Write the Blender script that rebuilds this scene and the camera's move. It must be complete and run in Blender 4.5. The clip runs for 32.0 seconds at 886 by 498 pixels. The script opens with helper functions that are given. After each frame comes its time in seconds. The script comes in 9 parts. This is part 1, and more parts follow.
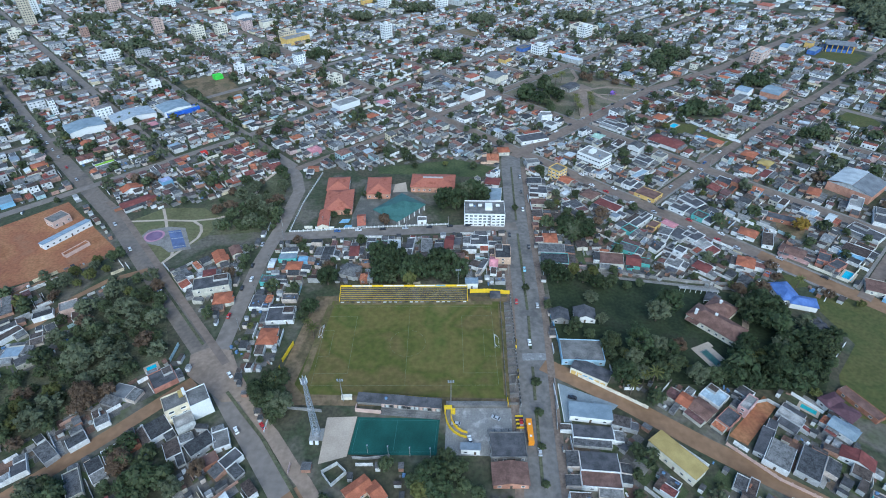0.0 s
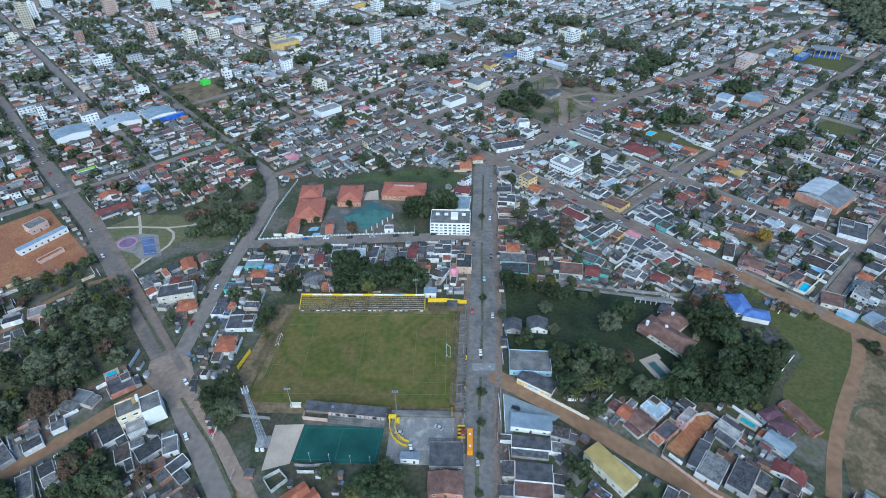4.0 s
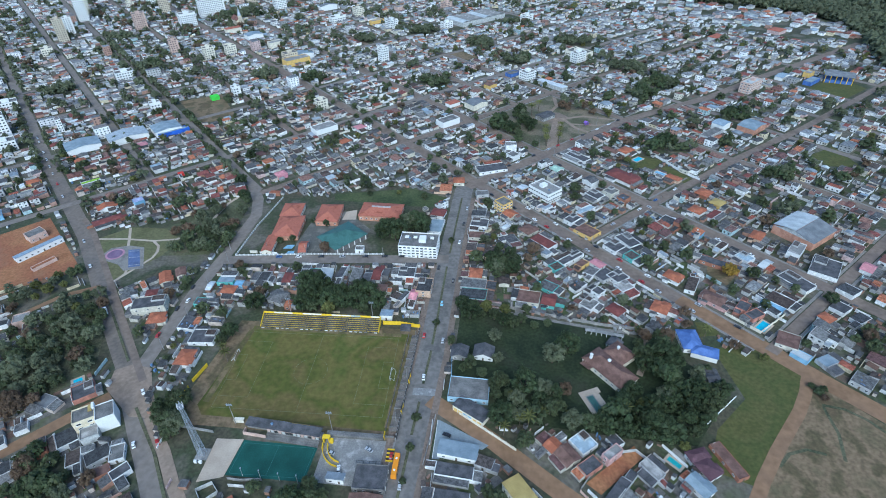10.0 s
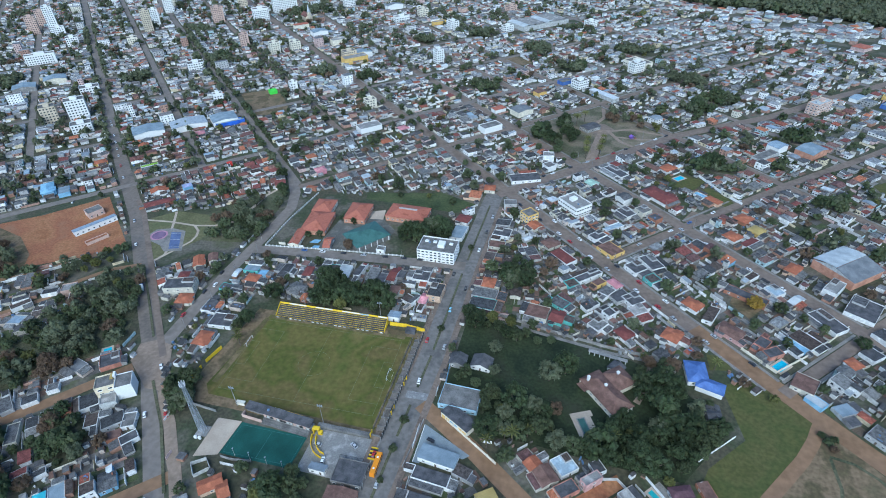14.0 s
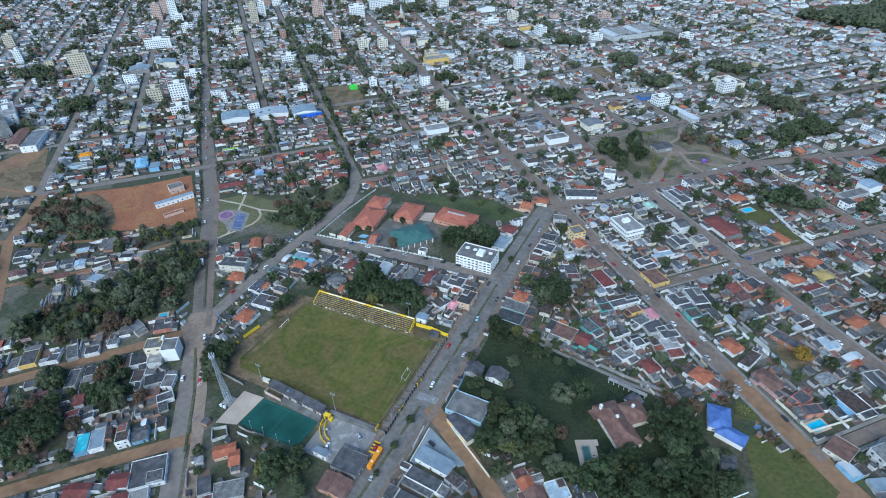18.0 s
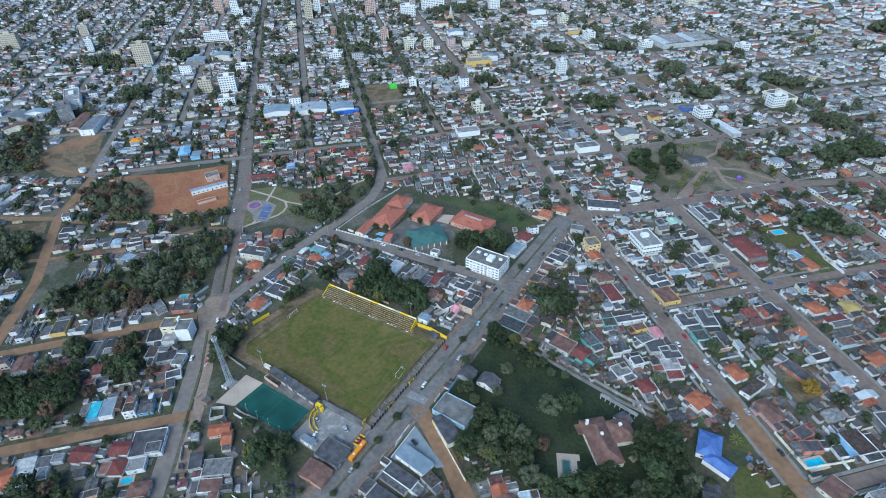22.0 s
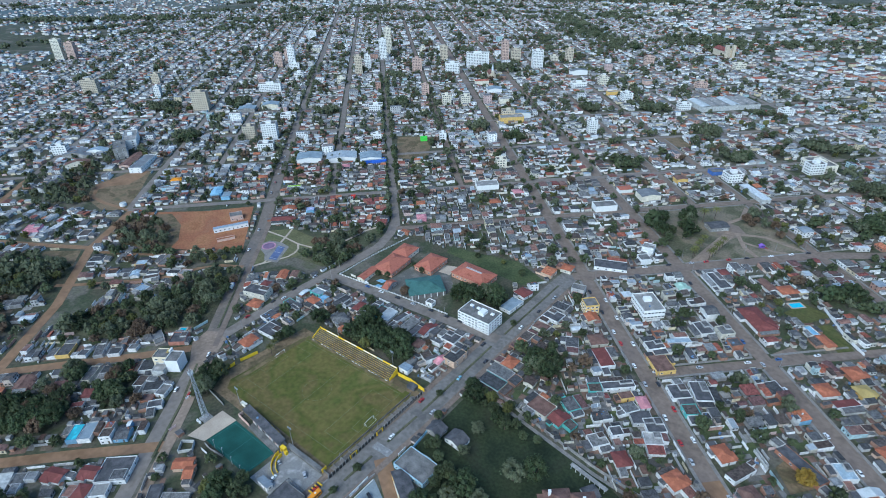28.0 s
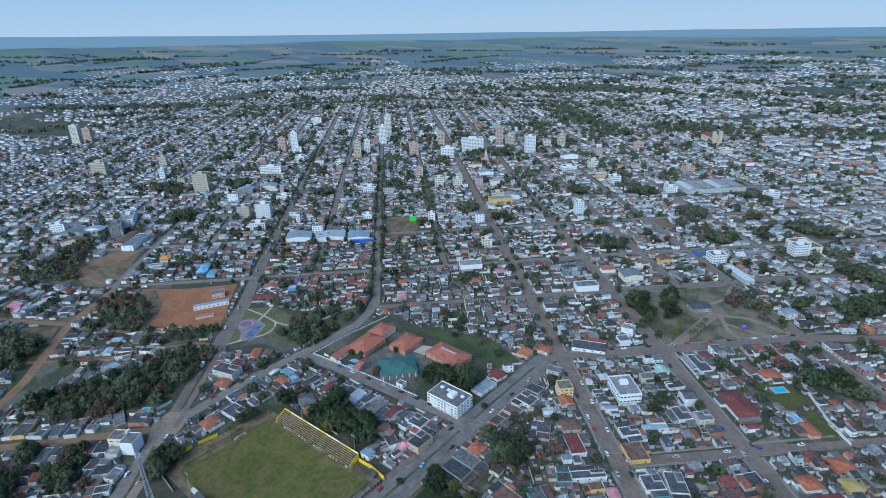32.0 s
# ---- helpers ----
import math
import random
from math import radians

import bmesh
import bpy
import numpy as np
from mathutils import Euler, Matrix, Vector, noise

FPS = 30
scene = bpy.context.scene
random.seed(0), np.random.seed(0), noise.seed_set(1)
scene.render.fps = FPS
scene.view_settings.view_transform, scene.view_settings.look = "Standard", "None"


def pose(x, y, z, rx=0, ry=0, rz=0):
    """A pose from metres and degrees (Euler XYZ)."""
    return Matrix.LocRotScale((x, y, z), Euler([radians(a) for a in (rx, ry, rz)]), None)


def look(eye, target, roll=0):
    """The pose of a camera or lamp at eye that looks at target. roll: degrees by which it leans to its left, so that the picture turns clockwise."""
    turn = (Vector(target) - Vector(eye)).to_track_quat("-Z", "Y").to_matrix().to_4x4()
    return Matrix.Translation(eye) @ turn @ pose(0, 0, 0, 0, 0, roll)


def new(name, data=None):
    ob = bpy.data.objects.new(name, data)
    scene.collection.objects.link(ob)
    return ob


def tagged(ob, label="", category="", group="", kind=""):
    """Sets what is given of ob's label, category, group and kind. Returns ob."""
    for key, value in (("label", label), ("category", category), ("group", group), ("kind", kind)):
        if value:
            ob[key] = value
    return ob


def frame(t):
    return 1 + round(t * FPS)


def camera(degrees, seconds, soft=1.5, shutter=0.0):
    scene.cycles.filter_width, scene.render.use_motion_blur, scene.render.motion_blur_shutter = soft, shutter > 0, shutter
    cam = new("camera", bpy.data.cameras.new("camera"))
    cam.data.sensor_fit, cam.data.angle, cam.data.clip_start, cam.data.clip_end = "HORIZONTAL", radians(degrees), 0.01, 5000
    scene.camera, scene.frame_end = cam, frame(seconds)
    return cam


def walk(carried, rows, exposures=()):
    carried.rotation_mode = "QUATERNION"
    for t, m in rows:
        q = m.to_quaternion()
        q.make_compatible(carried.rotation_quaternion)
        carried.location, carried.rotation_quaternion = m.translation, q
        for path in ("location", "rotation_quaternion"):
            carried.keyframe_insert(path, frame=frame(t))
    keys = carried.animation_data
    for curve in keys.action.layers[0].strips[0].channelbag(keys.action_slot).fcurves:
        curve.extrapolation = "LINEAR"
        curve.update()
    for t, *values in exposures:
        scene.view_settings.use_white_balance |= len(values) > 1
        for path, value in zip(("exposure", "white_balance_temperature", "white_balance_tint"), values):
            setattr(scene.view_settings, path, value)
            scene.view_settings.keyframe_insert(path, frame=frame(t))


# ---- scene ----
# Camera: a drone that drifts east over the town, turns to the north-west and lifts its view to the horizon.
cam = camera(78.26, 32.0, soft=1.0)


def aim(x, y, z, yaw, pitch, roll):
    """Pose from a place and yaw (to the left of +y), pitch and roll in degrees."""
    a, b = radians(yaw), radians(pitch)
    ahead = Vector((-math.sin(a) * math.cos(b), math.cos(a) * math.cos(b), math.sin(b)))
    return look((x, y, z), Vector((x, y, z)) + ahead * 100, roll)


ROWS = [
    (0.0, 59.77, -236.36, 208.32, 0.303, -36.835, -0.477),
    (0.5, 63.57, -236.53, 209.52, 0.541, -36.873, -0.593),
    (1.0, 66.94, -236.33, 210.36, 0.686, -36.915, -0.593),
    (1.5, 70.57, -236.44, 211.38, 0.855, -36.910, -0.628),
    (2.0, 74.27, -236.68, 212.33, 1.030, -36.911, -0.667),
    (2.5, 78.18, -236.40, 213.43, 1.189, -36.952, -0.762),
    (3.0, 81.76, -236.54, 214.75, 1.282, -36.985, -0.762),
    (3.5, 85.51, -236.39, 215.92, 1.371, -37.003, -0.801),
    (4.0, 89.28, -236.56, 217.11, 1.519, -37.019, -0.817),
    (4.5, 92.94, -236.28, 218.44, 1.639, -37.098, -0.896),
    (6.5, 108.68, -236.87, 224.09, 3.331, -36.995, -1.162),
    (7.0, 112.56, -236.78, 225.46, 4.027, -36.465, -1.200),
    (7.5, 116.68, -236.76, 226.47, 4.566, -36.165, -1.247),
    (8.0, 120.07, -236.45, 227.53, 4.873, -36.180, -1.214),
    (8.5, 123.71, -236.03, 228.39, 5.141, -36.184, -1.258),
    (9.0, 127.62, -235.66, 229.32, 5.422, -36.216, -1.290),
    (9.5, 131.25, -235.27, 230.32, 5.625, -36.252, -1.293),
    (10.0, 135.26, -234.89, 231.08, 5.871, -36.249, -1.385),
    (10.5, 139.03, -234.64, 232.22, 5.989, -36.308, -1.360),
    (11.0, 142.61, -234.14, 233.11, 6.527, -36.316, -1.364),
    (11.5, 146.28, -233.80, 234.08, 7.660, -36.314, -1.322),
    (12.0, 150.16, -233.32, 234.84, 8.612, -36.293, -1.342),
    (12.5, 153.90, -232.82, 235.78, 9.201, -36.316, -1.317),
    (13.0, 157.47, -232.27, 236.35, 9.980, -36.290, -1.365),
    (13.5, 161.80, -231.39, 237.22, 12.300, -36.304, -1.453),
    (15.5, 176.23, -228.11, 239.94, 15.603, -36.270, -1.407),
    (16.0, 179.76, -227.26, 241.00, 16.882, -36.272, -1.413),
    (16.5, 183.73, -226.23, 242.30, 18.690, -36.269, -1.455),
    (17.0, 187.41, -225.13, 243.48, 20.678, -36.264, -1.414),
    (17.5, 191.06, -223.97, 244.42, 22.629, -36.239, -1.431),
    (18.0, 194.66, -222.53, 245.35, 24.461, -36.235, -1.412),
    (18.5, 198.18, -221.24, 246.23, 25.672, -36.242, -1.464),
    (19.0, 201.53, -220.02, 246.67, 26.325, -36.216, -1.445),
    (19.5, 204.86, -218.69, 247.25, 26.785, -36.240, -1.444),
    (20.0, 208.24, -217.39, 248.00, 27.202, -36.248, -1.489),
    (20.5, 211.50, -215.76, 248.69, 27.643, -36.288, -1.521),
    (21.0, 214.61, -214.28, 249.10, 28.227, -36.285, -1.508),
    (21.5, 217.48, -213.13, 249.51, 29.050, -36.285, -1.448),
    (22.0, 220.79, -211.54, 249.90, 30.931, -36.266, -1.441),
    (22.5, 223.99, -209.88, 249.98, 31.829, -36.281, -1.488),
    (23.0, 226.96, -208.28, 250.02, 32.771, -36.258, -1.489),
    (23.5, 230.72, -206.20, 250.28, 34.573, -36.237, -1.554),
    (24.0, 234.29, -204.17, 250.49, 35.254, -36.231, -1.636),
    (24.5, 237.78, -201.98, 250.15, 35.894, -36.190, -1.787),
    (25.0, 241.40, -199.61, 250.25, 36.527, -36.079, -1.866),
    (25.5, 243.89, -197.04, 249.81, 36.883, -35.593, -1.897),
    (27.5, 254.25, -190.22, 250.20, 37.401, -31.895, -1.537),
    (28.0, 257.25, -188.07, 250.20, 37.554, -30.870, -1.581),
    (28.5, 260.17, -185.82, 250.18, 37.701, -29.828, -1.616),
    (29.0, 262.88, -183.66, 249.95, 37.841, -28.757, -1.623),
    (29.5, 265.63, -181.52, 249.98, 37.921, -27.728, -1.622),
    (30.0, 268.33, -179.23, 249.78, 38.018, -26.680, -1.602),
    (30.5, 271.21, -177.30, 249.82, 38.096, -25.651, -1.620),
    (31.0, 273.87, -175.34, 249.97, 38.181, -24.630, -1.591),
    (31.5, 276.25, -172.89, 248.89, 38.266, -23.524, -1.554),
    (32.0, 279.05, -171.00, 249.09, 38.327, -22.534, -1.587),
]
walk(cam, [(r[0], aim(*r[1:])) for r in ROWS], exposures=[(0.0, 1.25, 5500, -2), (14.0, 1.25, 5520, -2), (27.0, 1.23, 5590, -2), (32.0, 0.98, 5340, -3)])

# ---- light ----
SUN_ELEV, SUN_AZ = 40, 175
world = bpy.data.worlds.new("evening_sky")
scene.world = world
world.use_nodes = True
wn = world.node_tree
wn.nodes.clear()
sky = wn.nodes.new("ShaderNodeTexSky")
sky.sky_type, sky.sun_disc = "NISHITA", False
sky.sun_elevation, sky.sun_rotation = radians(SUN_ELEV), radians(SUN_AZ)
sky.altitude, sky.air_density, sky.dust_density, sky.ozone_density = 100, 1.0, 0.05, 6.0
bg = wn.nodes.new("ShaderNodeBackground")
bg.inputs["Strength"].default_value = 0.08
wout = wn.nodes.new("ShaderNodeOutputWorld")
wn.links.new(sky.outputs[0], bg.inputs[0])
wn.links.new(bg.outputs[0], wout.inputs[0])
sun = new("sun", bpy.data.lights.new("sun", "SUN"))
sun.data.energy, sun.data.angle, sun.data.color = 1.75, radians(60), (1.0, 0.97, 0.93)
sa, se = radians(SUN_AZ), radians(SUN_ELEV)
sun.matrix_world = look((math.sin(sa) * 300 * math.cos(se), math.cos(sa) * 300 * math.cos(se), 300 * math.sin(se)), (0, 0, 0))

# ---- materials ----
MATS = {}


def material(name, colours, source="position", rough=0.85, scale=0.3, spread=0.35, fine=3.0, metal=0.0, bump=0.0, ramp="LINEAR", spec=0.3):
    """A paint or stone: its colour is picked from a ramp by object, island or place, and worn at two scales."""
    if name in MATS:
        return MATS[name]
    m = bpy.data.materials.new(name)
    m.use_nodes = True
    nt = m.node_tree
    nd, ln = nt.nodes, nt.links
    bsdf = nd["Principled BSDF"]
    geo = nd.new("ShaderNodeNewGeometry")
    cr = nd.new("ShaderNodeValToRGB")
    cr.color_ramp.interpolation = ramp
    while len(cr.color_ramp.elements) < len(colours):
        cr.color_ramp.elements.new(0.5)
    for k, c in enumerate(colours):
        e = cr.color_ramp.elements[k]
        e.position = k / max(1, len(colours) - (0 if ramp == "CONSTANT" else 1))
        e.color = (*c, 1)
    n1 = nd.new("ShaderNodeTexNoise")
    n1.inputs["Scale"].default_value, n1.inputs["Detail"].default_value = scale, 6
    n2 = nd.new("ShaderNodeTexNoise")
    n2.inputs["Scale"].default_value, n2.inputs["Detail"].default_value = fine, 3
    for n in (n1, n2):
        ln.new(geo.outputs["Position"], n.inputs["Vector"])
    if source == "object":
        oi = nd.new("ShaderNodeObjectInfo")
        ln.new(oi.outputs["Random"], cr.inputs[0])
    elif source == "island":
        ln.new(geo.outputs["Random Per Island"], cr.inputs[0])
    else:
        st = nd.new("ShaderNodeMapRange")
        st.inputs[1].default_value, st.inputs[2].default_value = 0.3, 0.7
        ln.new(n1.outputs[0], st.inputs[0])
        ln.new(st.outputs[0], cr.inputs[0])
    add = nd.new("ShaderNodeMath")
    add.operation = "ADD"
    ln.new(n1.outputs[0], add.inputs[0])
    ln.new(n2.outputs[0], add.inputs[1])
    mr = nd.new("ShaderNodeMapRange")
    mr.inputs[1].default_value, mr.inputs[2].default_value = 0.78, 1.22
    mr.inputs[3].default_value, mr.inputs[4].default_value = 1 - spread, 1 + spread
    ln.new(add.outputs[0], mr.inputs[0])
    mul = nd.new("ShaderNodeVectorMath")
    mul.operation = "SCALE"
    ln.new(cr.outputs[0], mul.inputs[0])
    ln.new(mr.outputs[0], mul.inputs["Scale"])
    ln.new(mul.outputs[0], bsdf.inputs["Base Color"])
    bsdf.inputs["Roughness"].default_value, bsdf.inputs["Metallic"].default_value = rough, metal
    bsdf.inputs["Specular IOR Level"].default_value = spec
    if bump:
        bp = nd.new("ShaderNodeBump")
        bp.inputs["Strength"].default_value, bp.inputs["Distance"].default_value = bump, 0.1
        ln.new(n2.outputs[0], bp.inputs["Height"])
        ln.new(bp.outputs[0], bsdf.inputs["Normal"])
    MATS[name] = m
    return m


WALLS = [(0.72, 0.71, 0.695), (0.52, 0.505, 0.485), (0.76, 0.75, 0.73), (0.36, 0.352, 0.345), (0.62, 0.61, 0.595), (0.58, 0.54, 0.45), (0.36, 0.22, 0.17), (0.76, 0.745, 0.73), (0.36, 0.46, 0.47), (0.56, 0.48, 0.33),
         (0.44, 0.43, 0.42), (0.6, 0.59, 0.58), (0.5, 0.485, 0.46), (0.52, 0.38, 0.35), (0.72, 0.71, 0.69), (0.3, 0.295, 0.29)]
TILES = [(0.26, 0.085, 0.055), (0.16, 0.075, 0.06), (0.19, 0.065, 0.055), (0.22, 0.12, 0.095), (0.13, 0.07, 0.065), (0.38, 0.14, 0.075), (0.17, 0.1, 0.085)]
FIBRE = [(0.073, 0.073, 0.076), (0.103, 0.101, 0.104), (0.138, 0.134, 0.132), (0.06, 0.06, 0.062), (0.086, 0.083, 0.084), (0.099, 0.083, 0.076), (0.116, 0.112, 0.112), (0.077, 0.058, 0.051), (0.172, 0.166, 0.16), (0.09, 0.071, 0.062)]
SHEET = [(0.34, 0.37, 0.4), (0.24, 0.265, 0.29), (0.55, 0.57, 0.58), (0.27, 0.33, 0.39)]
# Fibre-cement greys for far roofs, lightened to stand in for haze.
FIBRE_HAZED = [(0.174, 0.18, 0.191), (0.228, 0.233, 0.245), (0.276, 0.28, 0.286), (0.142, 0.145, 0.156), (0.202, 0.2, 0.204), (0.198, 0.18, 0.173), (0.252, 0.256, 0.266), (0.408, 0.408, 0.408)]
for src, tag in (("object", ""), ("island", "_far")):
    material("wall_paint" + tag, WALLS, src, 0.9, 0.5, 0.32, 4, ramp="CONSTANT")
    material("shed_wall" + tag, [(0.34, 0.33, 0.315), (0.24, 0.23, 0.22), (0.46, 0.45, 0.43), (0.3, 0.17, 0.12), (0.2, 0.19, 0.185), (0.42, 0.39, 0.33), (0.64, 0.63, 0.61), (0.5, 0.42, 0.36), (0.6, 0.59, 0.58)], src, 0.9, 0.5, 0.3, 4, ramp="CONSTANT")
    material("clay_tile" + tag, TILES, src, 0.9, 0.6, 0.5, 2.5, ramp="CONSTANT", bump=0.4)
    material("fibre_cement" + tag, FIBRE_HAZED if tag else FIBRE, src, 0.95, 0.55, 0.46, 2.0, ramp="CONSTANT", bump=0.3, spec=0.1)
    material("roof_sheet" + tag, SHEET, src, 0.6, 0.4, 0.25, 5, ramp="CONSTANT")
material("fibre_cement_mossy", FIBRE + [(0.15, 0.148, 0.145), (0.22, 0.22, 0.22)], "island", 0.95, 0.55, 0.46, 2.0, ramp="CONSTANT", bump=0.3, spec=0.1)
LEAF = [(0.088, 0.116, 0.06), (0.113, 0.136, 0.066), (0.097, 0.12, 0.069), (0.13, 0.144, 0.067), (0.092, 0.109, 0.067)]
material("leaf", LEAF, "island", 0.8, 0.05, 0.45, 0.6, spec=0.15)
material("leaf_deep", [(0.064, 0.094, 0.047), (0.084, 0.11, 0.05), (0.072, 0.095, 0.053), (0.098, 0.112, 0.052)], "island", 0.8, 0.05, 0.45, 0.6, spec=0.15)
material("leaf_dry", [(0.215, 0.142, 0.09), (0.185, 0.135, 0.092), (0.175, 0.12, 0.088)], "island", 0.85, 0.05, 0.4, 0.6, spec=0.15)
material("leaf_light", [(0.15, 0.165, 0.06), (0.19, 0.18, 0.065), (0.13, 0.145, 0.055)], "island", 0.85, 0.05, 0.4, 0.6, spec=0.15)
material("leaf_yellow", [(0.42, 0.27, 0.05), (0.36, 0.25, 0.06), (0.3, 0.2, 0.05)], "island", 0.85, 0.05, 0.3, 0.6, spec=0.15)
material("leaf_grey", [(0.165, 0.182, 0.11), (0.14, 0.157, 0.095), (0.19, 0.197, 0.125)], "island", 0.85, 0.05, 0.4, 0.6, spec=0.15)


def let_light_through(name, share):
    """Thin leaves pass some light on."""
    nd, ln = MATS[name].node_tree.nodes, MATS[name].node_tree.links
    bsdf, out = nd["Principled BSDF"], nd["Material Output"]
    tr, mix = nd.new("ShaderNodeBsdfTranslucent"), nd.new("ShaderNodeMixShader")
    ln.new(bsdf.inputs["Base Color"].links[0].from_socket, tr.inputs[0])
    mix.inputs[0].default_value = share
    ln.new(bsdf.outputs[0], mix.inputs[1])
    ln.new(tr.outputs[0], mix.inputs[2])
    ln.new(mix.outputs[0], out.inputs[0])


for k in ("leaf", "leaf_deep", "leaf_dry", "leaf_light", "leaf_grey", "leaf_yellow"):
    let_light_through(k, 0.5)
material("bark", [(0.09, 0.07, 0.05), (0.13, 0.1, 0.08)], rough=0.95, scale=1, fine=8)
material("asphalt", [(0.18, 0.152, 0.13), (0.21, 0.177, 0.152), (0.155, 0.134, 0.118)], scale=0.05, spread=0.18, fine=0.3)
material("avenue_paving", [(0.142, 0.131, 0.121), (0.184, 0.167, 0.152), (0.122, 0.112, 0.104)], scale=0.07, spread=0.24, fine=0.4)
material("dirt_road", [(0.2, 0.115, 0.062), (0.25, 0.148, 0.084), (0.168, 0.102, 0.062)], scale=0.05, spread=0.15, fine=0.3)
material("dirt_pale", [(0.225, 0.168, 0.125), (0.275, 0.205, 0.155), (0.19, 0.145, 0.11)], scale=0.06, spread=0.2, fine=0.4)
material("dusty_road", [(0.165, 0.126, 0.1), (0.205, 0.156, 0.124), (0.14, 0.108, 0.09)], scale=0.05, spread=0.2, fine=0.35)
material("avenue_worn", [(0.134, 0.115, 0.1), (0.185, 0.15, 0.124), (0.118, 0.103, 0.092)], scale=0.035, spread=0.2, fine=0.4)
material("red_earth", [(0.29, 0.118, 0.05), (0.34, 0.158, 0.074), (0.25, 0.1, 0.05), (0.22, 0.11, 0.06)], scale=0.04, spread=0.25, fine=0.6)
material("pavement", [(0.2, 0.185, 0.172), (0.24, 0.22, 0.2), (0.15, 0.14, 0.125)], scale=0.15, spread=0.25, fine=1.5)
material("lawn", [(0.074, 0.083, 0.015), (0.092, 0.093, 0.019), (0.146, 0.11, 0.037), (0.082, 0.088, 0.016), (0.126, 0.104, 0.029), (0.074, 0.084, 0.016), (0.132, 0.107, 0.034)], scale=0.024, spread=0.22, fine=0.35)
material("meadow", [(0.083, 0.087, 0.022), (0.102, 0.097, 0.031), (0.064, 0.072, 0.02), (0.092, 0.086, 0.026)], scale=0.06, spread=0.25, fine=0.5)
material("square_grass", [(0.115, 0.115, 0.05), (0.135, 0.125, 0.06), (0.09, 0.095, 0.042)], scale=0.06, spread=0.25, fine=0.5)
material("rough_field", [(0.16, 0.112, 0.062), (0.115, 0.092, 0.046), (0.195, 0.135, 0.08), (0.13, 0.098, 0.054), (0.09, 0.078, 0.042)], scale=0.06, spread=0.3, fine=0.5)
material("scrub", [(0.07, 0.082, 0.042), (0.105, 0.1, 0.058), (0.06, 0.072, 0.04)], scale=0.06, spread=0.4, fine=0.9)
# Park lawn with the shade under its trees put into the base colour.
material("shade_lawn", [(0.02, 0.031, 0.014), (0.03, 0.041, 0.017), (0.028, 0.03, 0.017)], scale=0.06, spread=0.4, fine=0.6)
material("white_paint", [(0.78, 0.77, 0.75), (0.7, 0.69, 0.66)], scale=0.4, spread=0.1)
material("white_worn", [(0.36, 0.36, 0.35), (0.5, 0.5, 0.48)], scale=0.5, spread=0.2)
material("cream_paint", [(0.66, 0.6, 0.48), (0.7, 0.645, 0.53)], scale=0.4, spread=0.15)
material("yellow_paint", [(0.75, 0.5, 0.02), (0.68, 0.45, 0.03)], scale=0.5, spread=0.15)
material("black_paint", [(0.03, 0.03, 0.03), (0.05, 0.05, 0.05)], scale=0.5, spread=0.2)
material("blue_paint", [(0.03, 0.1, 0.5), (0.05, 0.14, 0.55)], scale=0.3, spread=0.2)
material("sky_blue_paint", [(0.2, 0.37, 0.52), (0.25, 0.42, 0.55)], scale=0.3, spread=0.18)
material("pale_blue_wall", [(0.32, 0.47, 0.57), (0.38, 0.52, 0.6)], scale=0.3, spread=0.15)
material("concrete", [(0.3, 0.29, 0.27), (0.22, 0.21, 0.2), (0.36, 0.34, 0.32)], scale=0.2, spread=0.25, fine=2)
material("worn_concrete", [(0.27, 0.26, 0.25), (0.22, 0.215, 0.21), (0.3, 0.29, 0.28)], scale=0.3, spread=0.2, fine=1.2)
material("dark_concrete", [(0.13, 0.125, 0.12), (0.18, 0.17, 0.16)], scale=0.2, spread=0.3, fine=2)
material("turf_court", [(0.014, 0.068, 0.055), (0.018, 0.08, 0.065)], scale=0.1, spread=0.2, fine=2)
material("sand_court", [(0.4, 0.32, 0.25), (0.45, 0.37, 0.29)], scale=0.1, spread=0.12, fine=1.5)
material("teal_roof", [(0.055, 0.125, 0.112), (0.066, 0.145, 0.128), (0.05, 0.11, 0.1)], rough=0.6, scale=0.2, spread=0.25)
material("school_tile", [(0.33, 0.105, 0.065), (0.38, 0.13, 0.085), (0.25, 0.085, 0.06)], scale=0.25, spread=0.3, fine=3, bump=0.4)
material("clay_wall", [(0.42, 0.2, 0.13), (0.48, 0.26, 0.18)], scale=0.3, spread=0.2)
material("villa_tile", [(0.14, 0.078, 0.062), (0.185, 0.108, 0.085)], scale=0.3, spread=0.25, fine=3, bump=0.4)
material("glass_dark", [(0.03, 0.035, 0.045), (0.05, 0.055, 0.065)], rough=0.15, scale=0.5, spread=0.2, spec=0.6)
material("steel", [(0.45, 0.47, 0.5), (0.35, 0.37, 0.4)], rough=0.5, scale=1, metal=0.6)
material("water_pool", [(0.05, 0.42, 0.6), (0.07, 0.5, 0.65)], rough=0.08, scale=1, spread=0.1, spec=0.6)
material("pool_green", [(0.05, 0.3, 0.32), (0.06, 0.36, 0.36)], rough=0.08, scale=1, spread=0.1, spec=0.6)
material("orange_paint", [(0.75, 0.28, 0.02), (0.7, 0.25, 0.02)], rough=0.4, scale=1, spread=0.08)
material("rubber", [(0.02, 0.02, 0.02), (0.03, 0.03, 0.03)])
material("car_paint", [(0.75, 0.75, 0.75), (0.05, 0.05, 0.06), (0.4, 0.41, 0.43), (0.35, 0.03, 0.03), (0.7, 0.7, 0.7), (0.12, 0.13, 0.15)], "object", 0.3, ramp="CONSTANT", spread=0.05, spec=0.5)
